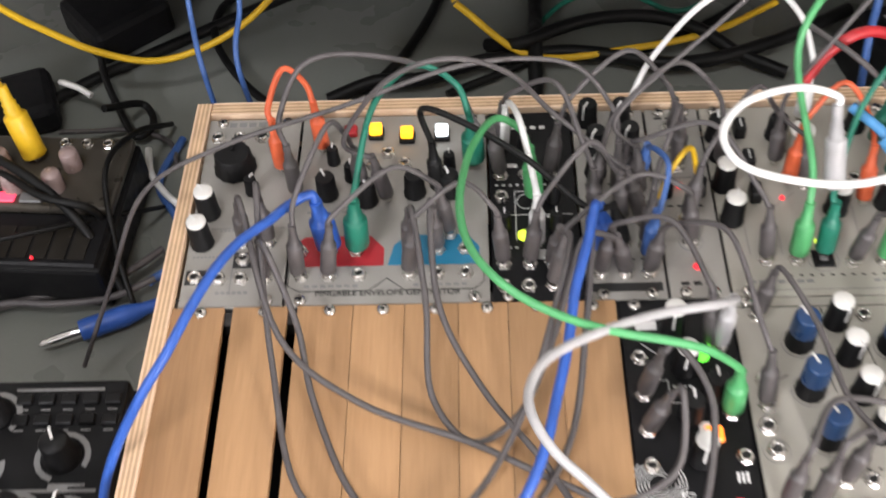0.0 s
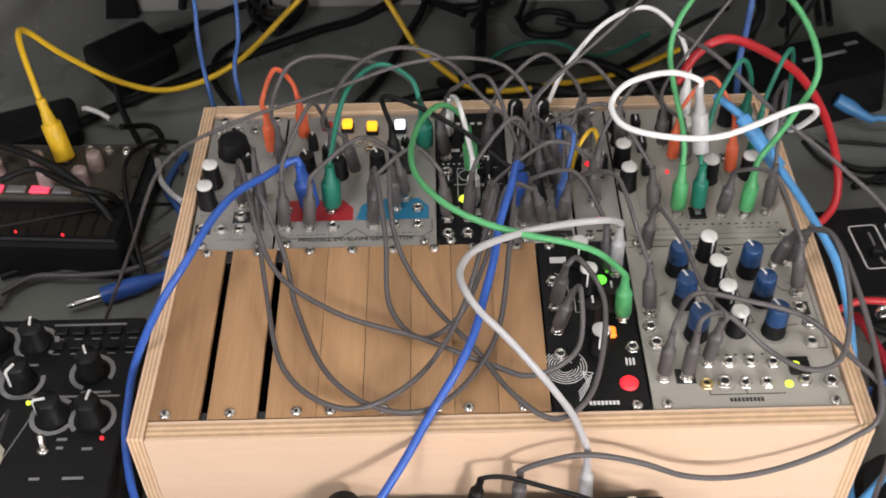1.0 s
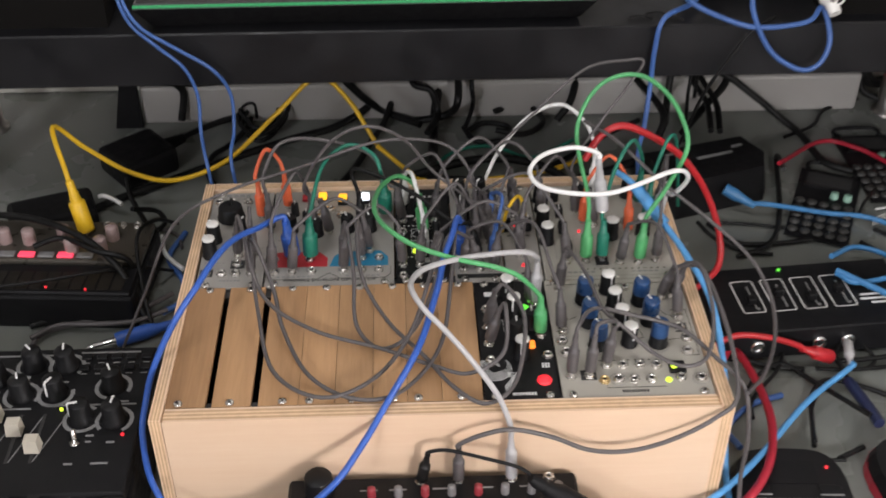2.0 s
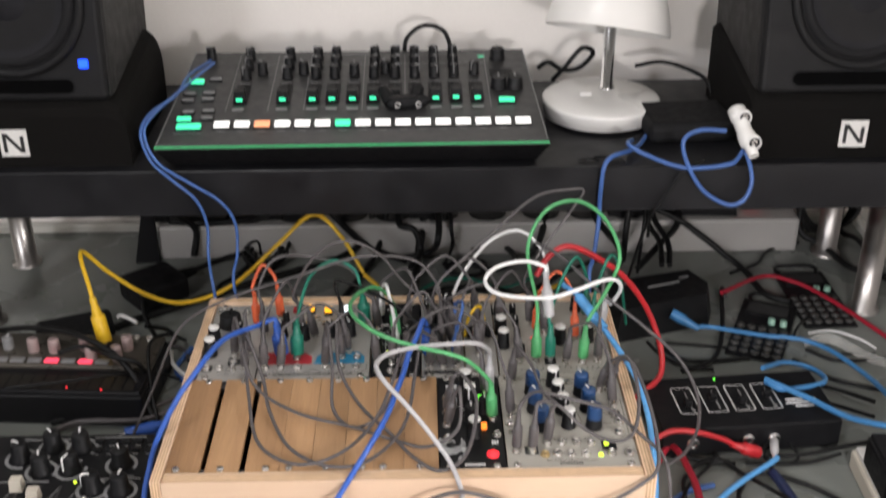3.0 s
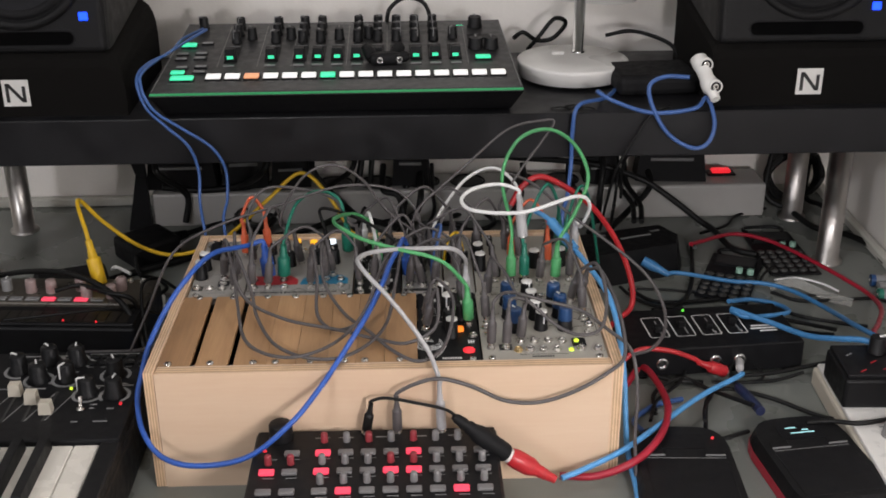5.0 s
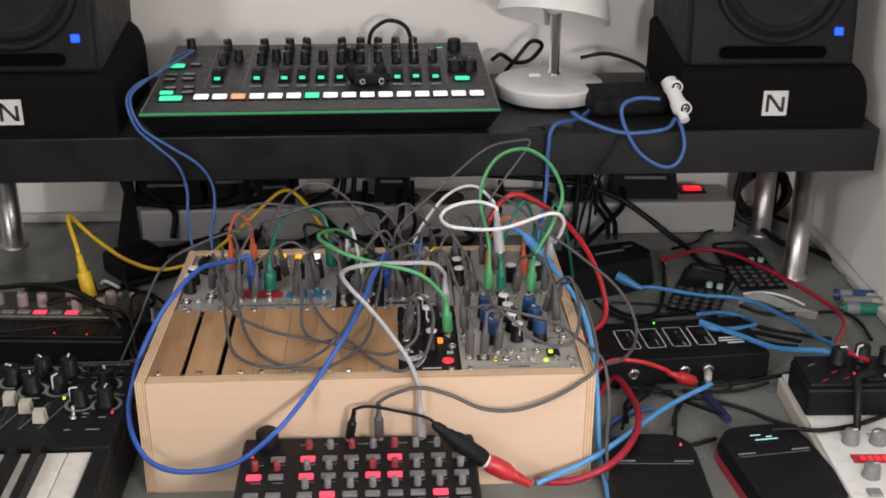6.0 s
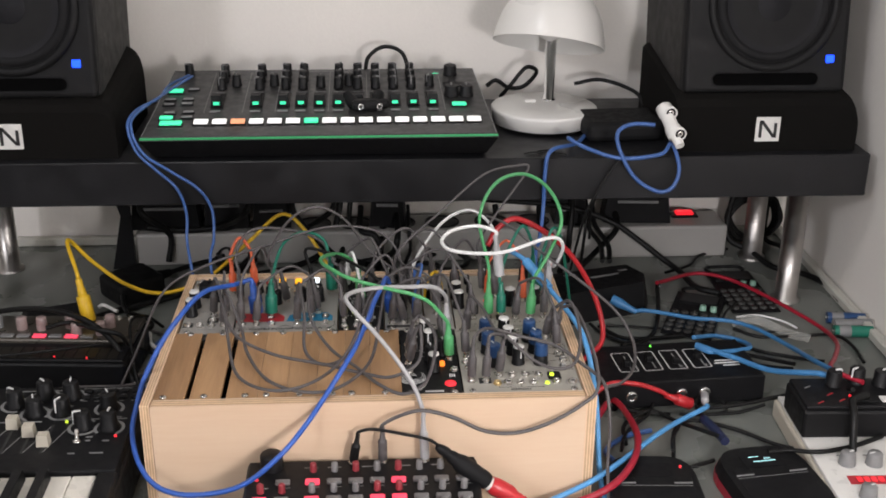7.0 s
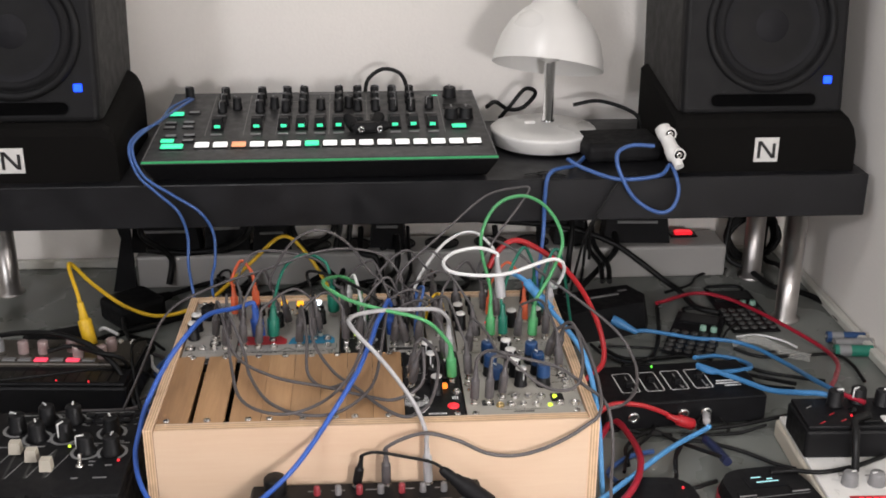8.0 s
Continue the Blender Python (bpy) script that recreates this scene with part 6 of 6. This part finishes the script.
lead("black", [(0.845, 0.930, 0.080), (0.950, 0.905, 0.078), (1.015, 0.893, 0.060), (1.055, 0.880, 0.036), (1.086, 0.866, 0.014), (1.104, 0.842, 0.006), (1.112, 0.790, 0.006), (1.137, 0.770, 0.006)], "", 0.004, "thick black mains cable")
lead("black", [(1.215, 0.945, 0.158), (1.200, 0.930, 0.110), (1.187, 0.916, 0.030), (1.215, 0.897, 0.012), (1.234, 0.851, 0.006), (1.262, 0.835, 0.005), (1.283, 0.800, 0.005), (1.284, 0.740, 0.005)], "", 0.004, "thick black mains cable")
lead("black", [(1.192, 0.922, 0.004), (1.146, 0.899, 0.004), (1.123, 0.866, 0.004), (1.085, 0.843, 0.004)], "", 0.002, "thin black cable on the desk")
lead("black", [(1.052, 0.742, 0.030), (1.062, 0.794, 0.010), (1.042, 0.705, 0.005), (1.019, 0.652, 0.005), (0.982, 0.632, 0.005)], "", 0.0026, "black cable from the junction box")
lead("black", [(0.966, 0.687, 0.004), (0.987, 0.656, 0.004), (1.019, 0.652, 0.004), (1.061, 0.657, 0.004)], "", 0.0024, "black cable on the desk")
lead("black", [(1.126, 0.672, 0.004), (1.153, 0.649, 0.004), (1.202, 0.651, 0.004), (1.242, 0.649, 0.004), (1.252, 0.622, 0.004), (1.249, 0.581, 0.004)], "", 0.002, "thin black cable on the desk")
lead("black", [(1.107, 0.653, 0.003), (1.136, 0.616, 0.004), (1.170, 0.598, 0.004), (1.205, 0.585, 0.004)], "", 0.0022, "black cable on the desk")
lead("black", [(0.943, 0.423, 0.004), (0.949, 0.457, 0.006), (0.981, 0.483, 0.006), (1.005, 0.459, 0.006), (1.029, 0.405, 0.022)], "", 0.0022, "black cable to the touch pad")
lead("black", [(0.981, 0.386, 0.010), (0.997, 0.443, 0.006), (1.018, 0.462, 0.006), (1.059, 0.444, 0.005), (1.095, 0.411, 0.005), (1.128, 0.394, 0.008)], "", 0.0022, "black cable on the desk")
lead("ink", [(1.034, 0.398, 0.020), (1.032, 0.423, 0.017), (1.029, 0.454, 0.012)], "", 0.0046, "dark blue plug boot at the touch pad")
lead("black", [(1.030, 0.453, 0.012), (1.030, 0.472, 0.010), (1.029, 0.486, 0.012), (1.037, 0.497, 0.014)], "", 0.002, "thin black cable before the mixer")
lead("black", [(0.997, 0.374, 0.008), (1.021, 0.387, 0.006)], "", 0.0022, "short black cable between the touch pads")
lead("navy", [(0.974, 0.448, 0.004), (0.946, 0.438, 0.004), (0.921, 0.413, 0.004), (0.925, 0.390, 0.006)], "", 0.0026, "blue cable loop on the desk")
lead("black", [(1.145, 0.362, 0.028), (1.146, 0.369, 0.045), (1.148, 0.378, 0.060), (1.152, 0.392, 0.066), (1.170, 0.402, 0.065)], "", 0.0038, "black lead with an upright plug")
lead("black", [(1.029, 0.484, 0.006), (1.071, 0.486, 0.008), (1.115, 0.493, 0.012), (1.142, 0.486, 0.022), (1.159, 0.458, 0.040), (1.161, 0.415, 0.064)], "", 0.0022, "black cable up to the stacked boxes")
lead("black", [(1.068, 0.373, 0.023), (1.090, 0.373, 0.024), (1.112, 0.361, 0.029), (1.149, 0.371, 0.028), (1.184, 0.387, 0.028)], "", 0.0022, "black cable over the white box")

# dark tangle behind the case
lead("black", [(0.681, 0.935, 0.070), (0.681, 0.897, 0.050), (0.700, 0.888, 0.045), (0.707, 0.879, 0.020), (0.695, 0.841, 0.020)], "", 0.004, "black cable in the tangle behind the case")
lead("black", [(0.745, 0.935, 0.070), (0.745, 0.884, 0.050), (0.747, 0.897, 0.020), (0.736, 0.863, 0.010)], "", 0.0026, "black cable in the tangle behind the case")
lead("black", [(0.645, 0.935, 0.110), (0.645, 0.877, 0.090), (0.621, 0.905, 0.060), (0.594, 0.951, 0.030), (0.571, 0.945, 0.020)], "", 0.0036, "black cable in the tangle behind the case")
lead("black", [(0.772, 0.900, 0.010), (0.804, 0.919, 0.010), (0.824, 0.878, 0.010), (0.800, 0.851, 0.010), (0.770, 0.857, 0.012)], "", 0.0036, "black cable in the tangle behind the case")
lead("black", [(0.966, 0.935, 0.100), (0.966, 0.902, 0.080), (0.960, 0.880, 0.040), (0.953, 0.849, 0.020)], "", 0.004, "black cable in the tangle behind the case")
lead("black", [(0.989, 0.935, 0.070), (0.989, 0.894, 0.050), (0.998, 0.858, 0.040), (0.990, 0.801, 0.040)], "", 0.0034, "black cable in the tangle behind the case")
lead("black", [(0.999, 0.935, 0.070), (0.999, 0.905, 0.050), (1.008, 0.858, 0.040), (0.999, 0.800, 0.040)], "", 0.0034, "black cable in the tangle behind the case")
lead("black", [(0.980, 0.935, 0.110), (0.980, 0.874, 0.090), (0.975, 0.854, 0.050), (0.957, 0.779, 0.042)], "", 0.002, "black cable in the tangle behind the case")
lead("black", [(1.000, 0.935, 0.160), (1.000, 0.842, 0.140), (0.982, 0.847, 0.100), (0.982, 0.854, 0.050)], "", 0.002, "black cable in the tangle behind the case")
lead("black", [(0.738, 0.862, 0.008), (0.759, 0.876, 0.010), (0.785, 0.869, 0.008), (0.778, 0.845, 0.006), (0.747, 0.846, 0.006), (0.736, 0.871, 0.008)], "", 0.0034, "black cable in the tangle behind the case")
lead("black", [(0.975, 0.690, 0.003), (1.005, 0.686, 0.003), (1.040, 0.679, 0.003)], "", 0.0015, "black cable on the desk among the boxes")
lead("black", [(0.954, 0.682, 0.010), (0.966, 0.661, 0.006), (0.989, 0.642, 0.004), (1.016, 0.633, 0.006)], "", 0.002, "black cable on the desk among the boxes")
lead("black", [(0.930, 0.511, 0.006), (0.946, 0.496, 0.006), (0.970, 0.482, 0.005), (1.001, 0.478, 0.004)], "", 0.0023, "black cable on the desk among the boxes")
lead("black", [(0.993, 0.517, 0.010), (0.980, 0.480, 0.006), (0.948, 0.442, 0.006), (0.933, 0.399, 0.012)], "", 0.0018, "black cable on the desk among the boxes")
lead("black", [(1.057, 0.502, 0.010), (1.063, 0.485, 0.006), (1.048, 0.476, 0.004), (1.011, 0.478, 0.004)], "", 0.0015, "black cable on the desk among the boxes")
lead("black", [(1.048, 0.476, 0.004), (1.075, 0.479, 0.004), (1.102, 0.483, 0.010)], "", 0.0018, "black cable on the desk among the boxes")
lead("black", [(0.977, 0.378, 0.024), (0.988, 0.419, 0.012), (1.005, 0.457, 0.005), (0.994, 0.473, 0.005)], "", 0.0016, "black cable on the desk among the boxes")
lead("black", [(0.982, 0.371, 0.010), (1.001, 0.371, 0.010)], "", 0.0016, "black cable on the desk among the boxes")
lead("black", [(1.147, 0.732, 0.010), (1.128, 0.709, 0.010), (1.119, 0.696, 0.004)], "", 0.0016, "black cable on the desk among the boxes")
lead("black", [(1.163, 0.662, 0.004), (1.199, 0.661, 0.004)], "", 0.0015, "black cable on the desk among the boxes")
lead("black", [(1.106, 0.600, 0.010), (1.136, 0.584, 0.010), (1.156, 0.551, 0.020)], "", 0.0024, "black cable on the desk among the boxes")
lead("black", [(1.081, 0.550, 0.030), (1.114, 0.530, 0.030), (1.127, 0.486, 0.050)], "", 0.002, "black cable on the desk among the boxes")
lead("sky", [(1.053, 0.591, 0.035), (1.088, 0.623, 0.020), (1.113, 0.610, 0.020), (1.111, 0.572, 0.030), (1.063, 0.549, 0.038), (1.048, 0.563, 0.038)], "", 0.0026, "blue cable coiled on the mixer")
lead("white", [(1.140, 0.706, 0.003), (1.167, 0.710, 0.003), (1.192, 0.693, 0.003), (1.204, 0.673, 0.003)], "", 0.0014, "thin white wire on the desk")
lead("black", [(0.592, 0.935, 0.100), (0.592, 0.895, 0.080), (0.621, 0.894, 0.040), (0.649, 0.905, 0.010), (0.688, 0.875, 0.010)], "", 0.0042, "thick black cable below the shelf")
lead("black", [(0.729, 0.935, 0.070), (0.729, 0.864, 0.050), (0.718, 0.879, 0.020), (0.680, 0.881, 0.010)], "", 0.0042, "thick black cable below the shelf")
lead("black", [(0.865, 0.935, 0.070), (0.865, 0.921, 0.050), (0.855, 0.888, 0.030), (0.839, 0.878, 0.010)], "", 0.0042, "thick black cable below the shelf")
lead("black", [(0.926, 0.935, 0.070), (0.926, 0.908, 0.050), (0.947, 0.840, 0.040), (0.937, 0.813, 0.020)], "", 0.0042, "thick black cable below the shelf")
lead("black", [(0.397, 0.935, 0.110), (0.397, 0.876, 0.090), (0.421, 0.892, 0.060), (0.429, 0.901, 0.040), (0.424, 0.895, 0.010)], "", 0.0042, "thick black cable below the shelf")
lead("black", [(0.538, 0.935, 0.120), (0.538, 0.854, 0.100), (0.502, 0.899, 0.060), (0.448, 0.906, 0.050), (0.399, 0.893, 0.060)], "", 0.0042, "thick black cable below the shelf")
lead("black", [(1.027, 0.935, 0.070), (1.027, 0.893, 0.050), (0.996, 0.863, 0.030), (0.968, 0.830, 0.020)], "", 0.0042, "thick black cable below the shelf")
lead("teal", [(0.694, 0.783, 0.010), (0.725, 0.817, 0.012), (0.765, 0.824, 0.012), (0.803, 0.801, 0.012), (0.851, 0.829, 0.015)], "", 0.002, "dark green cable behind the case")
lead("black", [(0.388, 0.767, 0.020), (0.394, 0.746, 0.012), (0.412, 0.710, 0.010), (0.425, 0.691, 0.008), (0.434, 0.704, 0.008), (0.424, 0.721, 0.010), (0.407, 0.697, 0.030)], "", 0.0026, "thin black cable by the small synth")
lead("black", [(0.340, 0.607, 0.055), (0.363, 0.617, 0.056), (0.397, 0.595, 0.058), (0.425, 0.591, 0.050), (0.426, 0.603, 0.010)], "", 0.0026, "thin black cable over the small synth")
lead("black", [(0.339, 0.556, 0.006), (0.365, 0.567, 0.006), (0.399, 0.566, 0.006), (0.425, 0.583, 0.006), (0.434, 0.606, 0.006)], "", 0.003, "black cable on the desk")
lead("grey", [(0.346, 0.526, 0.006), (0.353, 0.547, 0.006), (0.388, 0.558, 0.008), (0.421, 0.561, 0.010), (0.444, 0.576, 0.012), (0.458, 0.592, 0.010)], "", 0.0024, "grey cable on the desk")
lead("grey", [(0.345, 0.536, 0.010), (0.366, 0.552, 0.010), (0.399, 0.550, 0.012), (0.431, 0.555, 0.010), (0.457, 0.569, 0.010)], "", 0.0022, "grey cable on the desk")

# long cables crossing the desk behind the case
lead("black", [(0.322, 0.690, 0.008), (0.371, 0.742, 0.006), (0.426, 0.780, 0.006), (0.486, 0.820, 0.006), (0.548, 0.857, 0.006), (0.595, 0.878, 0.008), (0.634, 0.908, 0.020), (0.650, 0.930, 0.060), (0.655, 0.938, 0.100)], "", 0.0042, "thick black mains cable crossing behind the case")
lead("black", [(0.420, 0.842, 0.012), (0.442, 0.874, 0.008), (0.470, 0.896, 0.008), (0.492, 0.902, 0.010)], "", 0.0034, "black adapter cable running to a coil")
lead("black", [(0.553, 0.722, 0.008), (0.585, 0.735, 0.012), (0.619, 0.737, 0.012), (0.652, 0.751, 0.012), (0.686, 0.758, 0.012), (0.720, 0.761, 0.012), (0.754, 0.755, 0.012), (0.791, 0.746, 0.012), (0.830, 0.752, 0.012), (0.880, 0.775, 0.010), (0.925, 0.800, 0.010)], "", 0.0050, "thick black cable lying along the case back")
lead("black", [(0.520, 0.715, 0.005), (0.496, 0.738, 0.006), (0.474, 0.771, 0.006), (0.464, 0.798, 0.006), (0.466, 0.826, 0.006), (0.483, 0.850, 0.006), (0.500, 0.880, 0.010)], "", 0.0030, "black cable bending round towards the coil")
lead("black", [(0.575, 0.720, 0.005), (0.589, 0.744, 0.006), (0.605, 0.770, 0.006), (0.621, 0.807, 0.006), (0.633, 0.845, 0.006), (0.650, 0.890, 0.010), (0.662, 0.920, 0.040), (0.668, 0.936, 0.090)], "", 0.0036, "black cable climbing to the power strip")
lead("black", [(0.696, 0.720, 0.008), (0.697, 0.760, 0.020), (0.699, 0.797, 0.012), (0.701, 0.840, 0.008), (0.704, 0.885, 0.014), (0.712, 0.920, 0.050)], "", 0.0052, "thick black cable running back to the power strip")
lead("black", [(0.664, 0.775, 0.008), (0.686, 0.757, 0.024), (0.712, 0.773, 0.022), (0.743, 0.786, 0.020), (0.781, 0.789, 0.018), (0.814, 0.776, 0.016), (0.840, 0.756, 0.010), (0.870, 0.740, 0.006)], "", 0.0048, "thick black cable in a shallow bow behind the case")
lead("black", [(0.635, 0.728, 0.005), (0.673, 0.748, 0.005), (0.716, 0.770, 0.006), (0.763, 0.766, 0.005), (0.816, 0.790, 0.005), (0.850, 0.815, 0.006), (0.890, 0.850, 0.008), (0.930, 0.875, 0.010)], "", 0.0030, "black cable among the tangle behind the case")
lead("grey", [(0.455, 0.668, 0.004), (0.446, 0.690, 0.004), (0.420, 0.700, 0.006), (0.396, 0.694, 0.012), (0.376, 0.686, 0.020)], "", 0.0018, "thin dark cable curling behind the small synth")
lead("black", [(0.262, 0.668, 0.046), (0.300, 0.655, 0.056), (0.345, 0.632, 0.064), (0.385, 0.610, 0.060), (0.418, 0.585, 0.044), (0.440, 0.560, 0.008)], "", 0.0032, "black cable hanging over the small synth")
lead("black", [(0.446, 0.705, 0.006), (0.436, 0.664, 0.040), (0.428, 0.622, 0.052), (0.436, 0.580, 0.030), (0.446, 0.552, 0.006)], "", 0.0019, "black cable draped over the small synth's end")
lead("black", [(0.300, 0.560, 0.046), (0.352, 0.566, 0.048), (0.400, 0.580, 0.046), (0.436, 0.604, 0.030), (0.452, 0.630, 0.006)], "", 0.0016, "thin black cable lying across the small synth")
lead("white", [(0.436, 0.676, 0.012), (0.441, 0.655, 0.010), (0.452, 0.640, 0.008), (0.462, 0.630, 0.008)], "", 0.0024, "short white cable by the small synth")
lead("black", [(1.000, 0.705, 0.216), (0.979, 0.691, 0.212), (0.959, 0.688, 0.182), (0.944, 0.690, 0.151), (0.938, 0.705, 0.109), (0.936, 0.730, 0.060)], "", 0.0016, "thin black cable hanging over the shelf edge")
bundle = thing("cable_bundle", "flat coiled bundle of black cable on the desk", "cable", (0.512, 0.905, 0.0))
turns = []
for k in range(44):
    a_ = k * 2 * math.pi / 8
    r_ = 0.030 + 0.006 * math.sin(1.3 * k) + 0.002 * (k // 8)
    turns.append((0.62 * r_ * math.cos(a_) + 0.003 * math.sin(2.1 * k), 1.25 * r_ * math.sin(a_), 0.0036 + 0.0034 * (k // 8) + 0.0015 * math.sin(1.9 * k)))
part("cord", Shape().sweep(turns, 0.0026, CORD["black"], 7, 4), bundle)
part("tie", Shape().sweep([(-0.026, -0.004, 0.004), (-0.020, -0.004, 0.022), (-0.008, -0.002, 0.024), (-0.006, -0.002, 0.006)], 0.0016, CORD["black"], 6, 5), bundle, "black cable tie")
film_strip = Shape()
edge_a = smooth_line([(1.128, 0.684, 0.008), (1.156, 0.688, 0.014), (1.187, 0.656, 0.010), (1.206, 0.634, 0.013)], 5)
edge_b = smooth_line([(1.126, 0.677, 0.004), (1.155, 0.679, 0.006), (1.183, 0.648, 0.003), (1.202, 0.628, 0.006)], 5)
film_strip.add([*edge_a, *edge_b, *[p + Vector((0, 0, 0.0006)) for p in edge_a], *[p + Vector((0, 0, 0.0006)) for p in edge_b]],
               [(k, k + 1, len(edge_a) + k + 1, len(edge_a) + k) for k in range(len(edge_a) - 1)]
               + [(2 * len(edge_a) + k, 3 * len(edge_a) + k, 3 * len(edge_a) + k + 1, 2 * len(edge_a) + k + 1) for k in range(len(edge_a) - 1)], FILM, True)
solid("plastic_wrap", film_strip, "crumpled clear plastic wrapper lying over a blue cable", "wrapper")

# plug adapter in front of the case: black barrel into a red plug
pj = thing("plug_adapter", "black jack coupler joined to a red audio plug", "adapter", (0.751, 0.292, 0.087))
run = [Vector((0.0, 0.0, 0.0)), Vector((0.042, 0.0, -0.036)), Vector((0.074, -0.004, -0.054))]
way = (run[1] - run[0]).to_track_quat("Z", "Y").to_matrix().to_4x4()
part("coupler", Shape().lathe([(0.0028, -0.004), (0.0042, 0.000), (0.0048, 0.006), (0.0040, 0.009), (0.0056, 0.012), (0.0056, 0.016), (0.0078, 0.022), (0.0080, 0.050), (0.0070, 0.053)], RUBBER, 20, way), pj)
part("collar", Shape().lathe([(0.0062, 0.053), (0.0062, 0.0565)], WHITEPL, 20, way), pj, "white collar")
way2 = Matrix.Translation(run[1]) @ (run[2] - run[1]).to_track_quat("Z", "Y").to_matrix().to_4x4()
part("red_plug", Shape().lathe([(0.0072, 0.0015), (0.0082, 0.006), (0.0080, 0.020), (0.0056, 0.026), (0.0050, 0.028), (0.0054, 0.030), (0.0046, 0.032), (0.0050, 0.034), (0.0042, 0.036), (0.0034, 0.044)], CORD["red"], 20, way2), pj, "red audio plug")

# white three-way connector on the blue cable
wc = thing("jack_hub", "white three-way jack hub leaning at the shelf edge", "adapter", (1.031, 0.722, 0.266))
down = (Vector((1.043, 0.674, 0.230)) - Vector((1.031, 0.722, 0.266))).to_track_quat("Z", "Y").to_matrix().to_4x4()
part("body", Shape().lathe([(0.0065, 0.0), (0.0092, 0.002), (0.0092, 0.013), (0.0080, 0.015), (0.0080, 0.030), (0.0092, 0.033), (0.0090, 0.044), (0.0060, 0.047), (0.0052, 0.058)], ENAMEL, 22, down), wc)
for h_, dx in ((0.008, 0.004), (0.038, 0.004)):
    c_ = down @ Vector((0, 0, h_)) + Vector((dx, -0.0095, 0.001))
    part("socket", Shape().lathe([(0.0072, -0.004), (0.0072, 0.003), (0.0056, 0.003), (0.0056, 0.001)], ENAMEL, 20, pose(*c_, 90)).lathe([(0.0056, 0.0022), (0.0046, 0.0032), (0.0036, 0.0032), (0.0034, 0.0016)], RUBBER, 18, pose(*c_, 90), caps=False).lathe([(0.0034, 0.0024), (0.0024, 0.0028), (0.0016, 0.0026)], NICKEL, 16, pose(*c_, 90), caps=False).lathe([(0.0034, 0.0018), (0.0001, 0.0018)], INK, 14, pose(*c_, 90), caps=False), wc, "socket with a black and nickel ring")

# blue quarter-inch plug lying on the desk
bj = thing("audio_lead", "blue quarter-inch jack plug lying loose on the desk", "audio lead", (0.395, 0.523, 0.0075))
ax = (Vector((0.483, 0.560, 0.0085)) - Vector((0.395, 0.523, 0.0075))).to_track_quat("Z", "Y").to_matrix().to_4x4()
part("tip", Shape().lathe([(0.0006, 0.0), (0.0030, 0.003), (0.0022, 0.005), (0.0031, 0.0065), (0.0031, 0.025)], CHROME, 16, ax), bj, "chrome jack tip")
part("plug", Shape().lathe([(0.0062, 0.025), (0.0066, 0.028), (0.0066, 0.052), (0.0055, 0.058), (0.0040, 0.064), (0.0040, 0.078)], CORD["blue"], 18, ax), bj)
part("cord", Shape().sweep([(0.058, 0.044, 0.001), (0.072, 0.062, -0.001), (0.068, 0.095, -0.004), (0.050, 0.130, -0.004), (0.060, 0.170, -0.004)], 0.0028, CORD["navy"], 8, 7), bj)

# network plug at the junction box
rj = thing("network_plug", "blue moulded network plug at the junction box", "plug", (0.985, 0.712, 0.028))
part("boot", Shape().lathe([(0.0058, 0.0), (0.0062, 0.012), (0.0046, 0.020), (0.0038, 0.028), (0.0028, 0.034)], CORD["sky"], 12, (Vector((0.033, -0.016, -0.014))).to_track_quat("Z", "Y").to_matrix().to_4x4()), rj)

# desk clutter on the shelf
bx = thing("power_brick", "low black adapter box behind the lamp on the shelf", "adapter", (1.000, 0.790, SHZ1), 4)
part("body", Shape().box(-0.050, 0.046, -0.034, 0.040, 0.0, 0.024, RUBBER, 0.008, 3), bx)
lead("black", [(0.868, 0.935, 0.222), (0.880, 0.925, 0.240), (0.900, 0.930, 0.262), (0.915, 0.935, 0.255), (0.900, 0.940, 0.235), (0.880, 0.942, 0.232), (0.862, 0.935, 0.244), (0.850, 0.938, 0.236)], "", 0.0028, "black lamp cord coiled on the shelf")
lead("black", [(0.965, 0.930, 0.240), (1.000, 0.925, 0.246), (1.040, 0.900, 0.236), (1.050, 0.880, 0.218)], "", 0.0026, "black lamp cord on the shelf")
lead("black", [(0.690, 0.932, 0.255), (0.695, 0.940, 0.275), (0.715, 0.946, 0.287), (0.738, 0.944, 0.280), (0.748, 0.936, 0.255)], "", 0.0026, "black cable behind the drum machine")
for k, (cx_, cy_) in enumerate(((0.872, 0.715), (0.888, 0.722), (0.900, 0.712))):
    lead("black", [(cx_, cy_, SHZ1 + 0.0012), (cx_ + 0.012, cy_ + 0.002, SHZ1 + 0.0018), (cx_ + 0.020, cy_ - 0.004, SHZ1 + 0.0012)], "", 0.0009, "tiny black cable tie on the shelf")
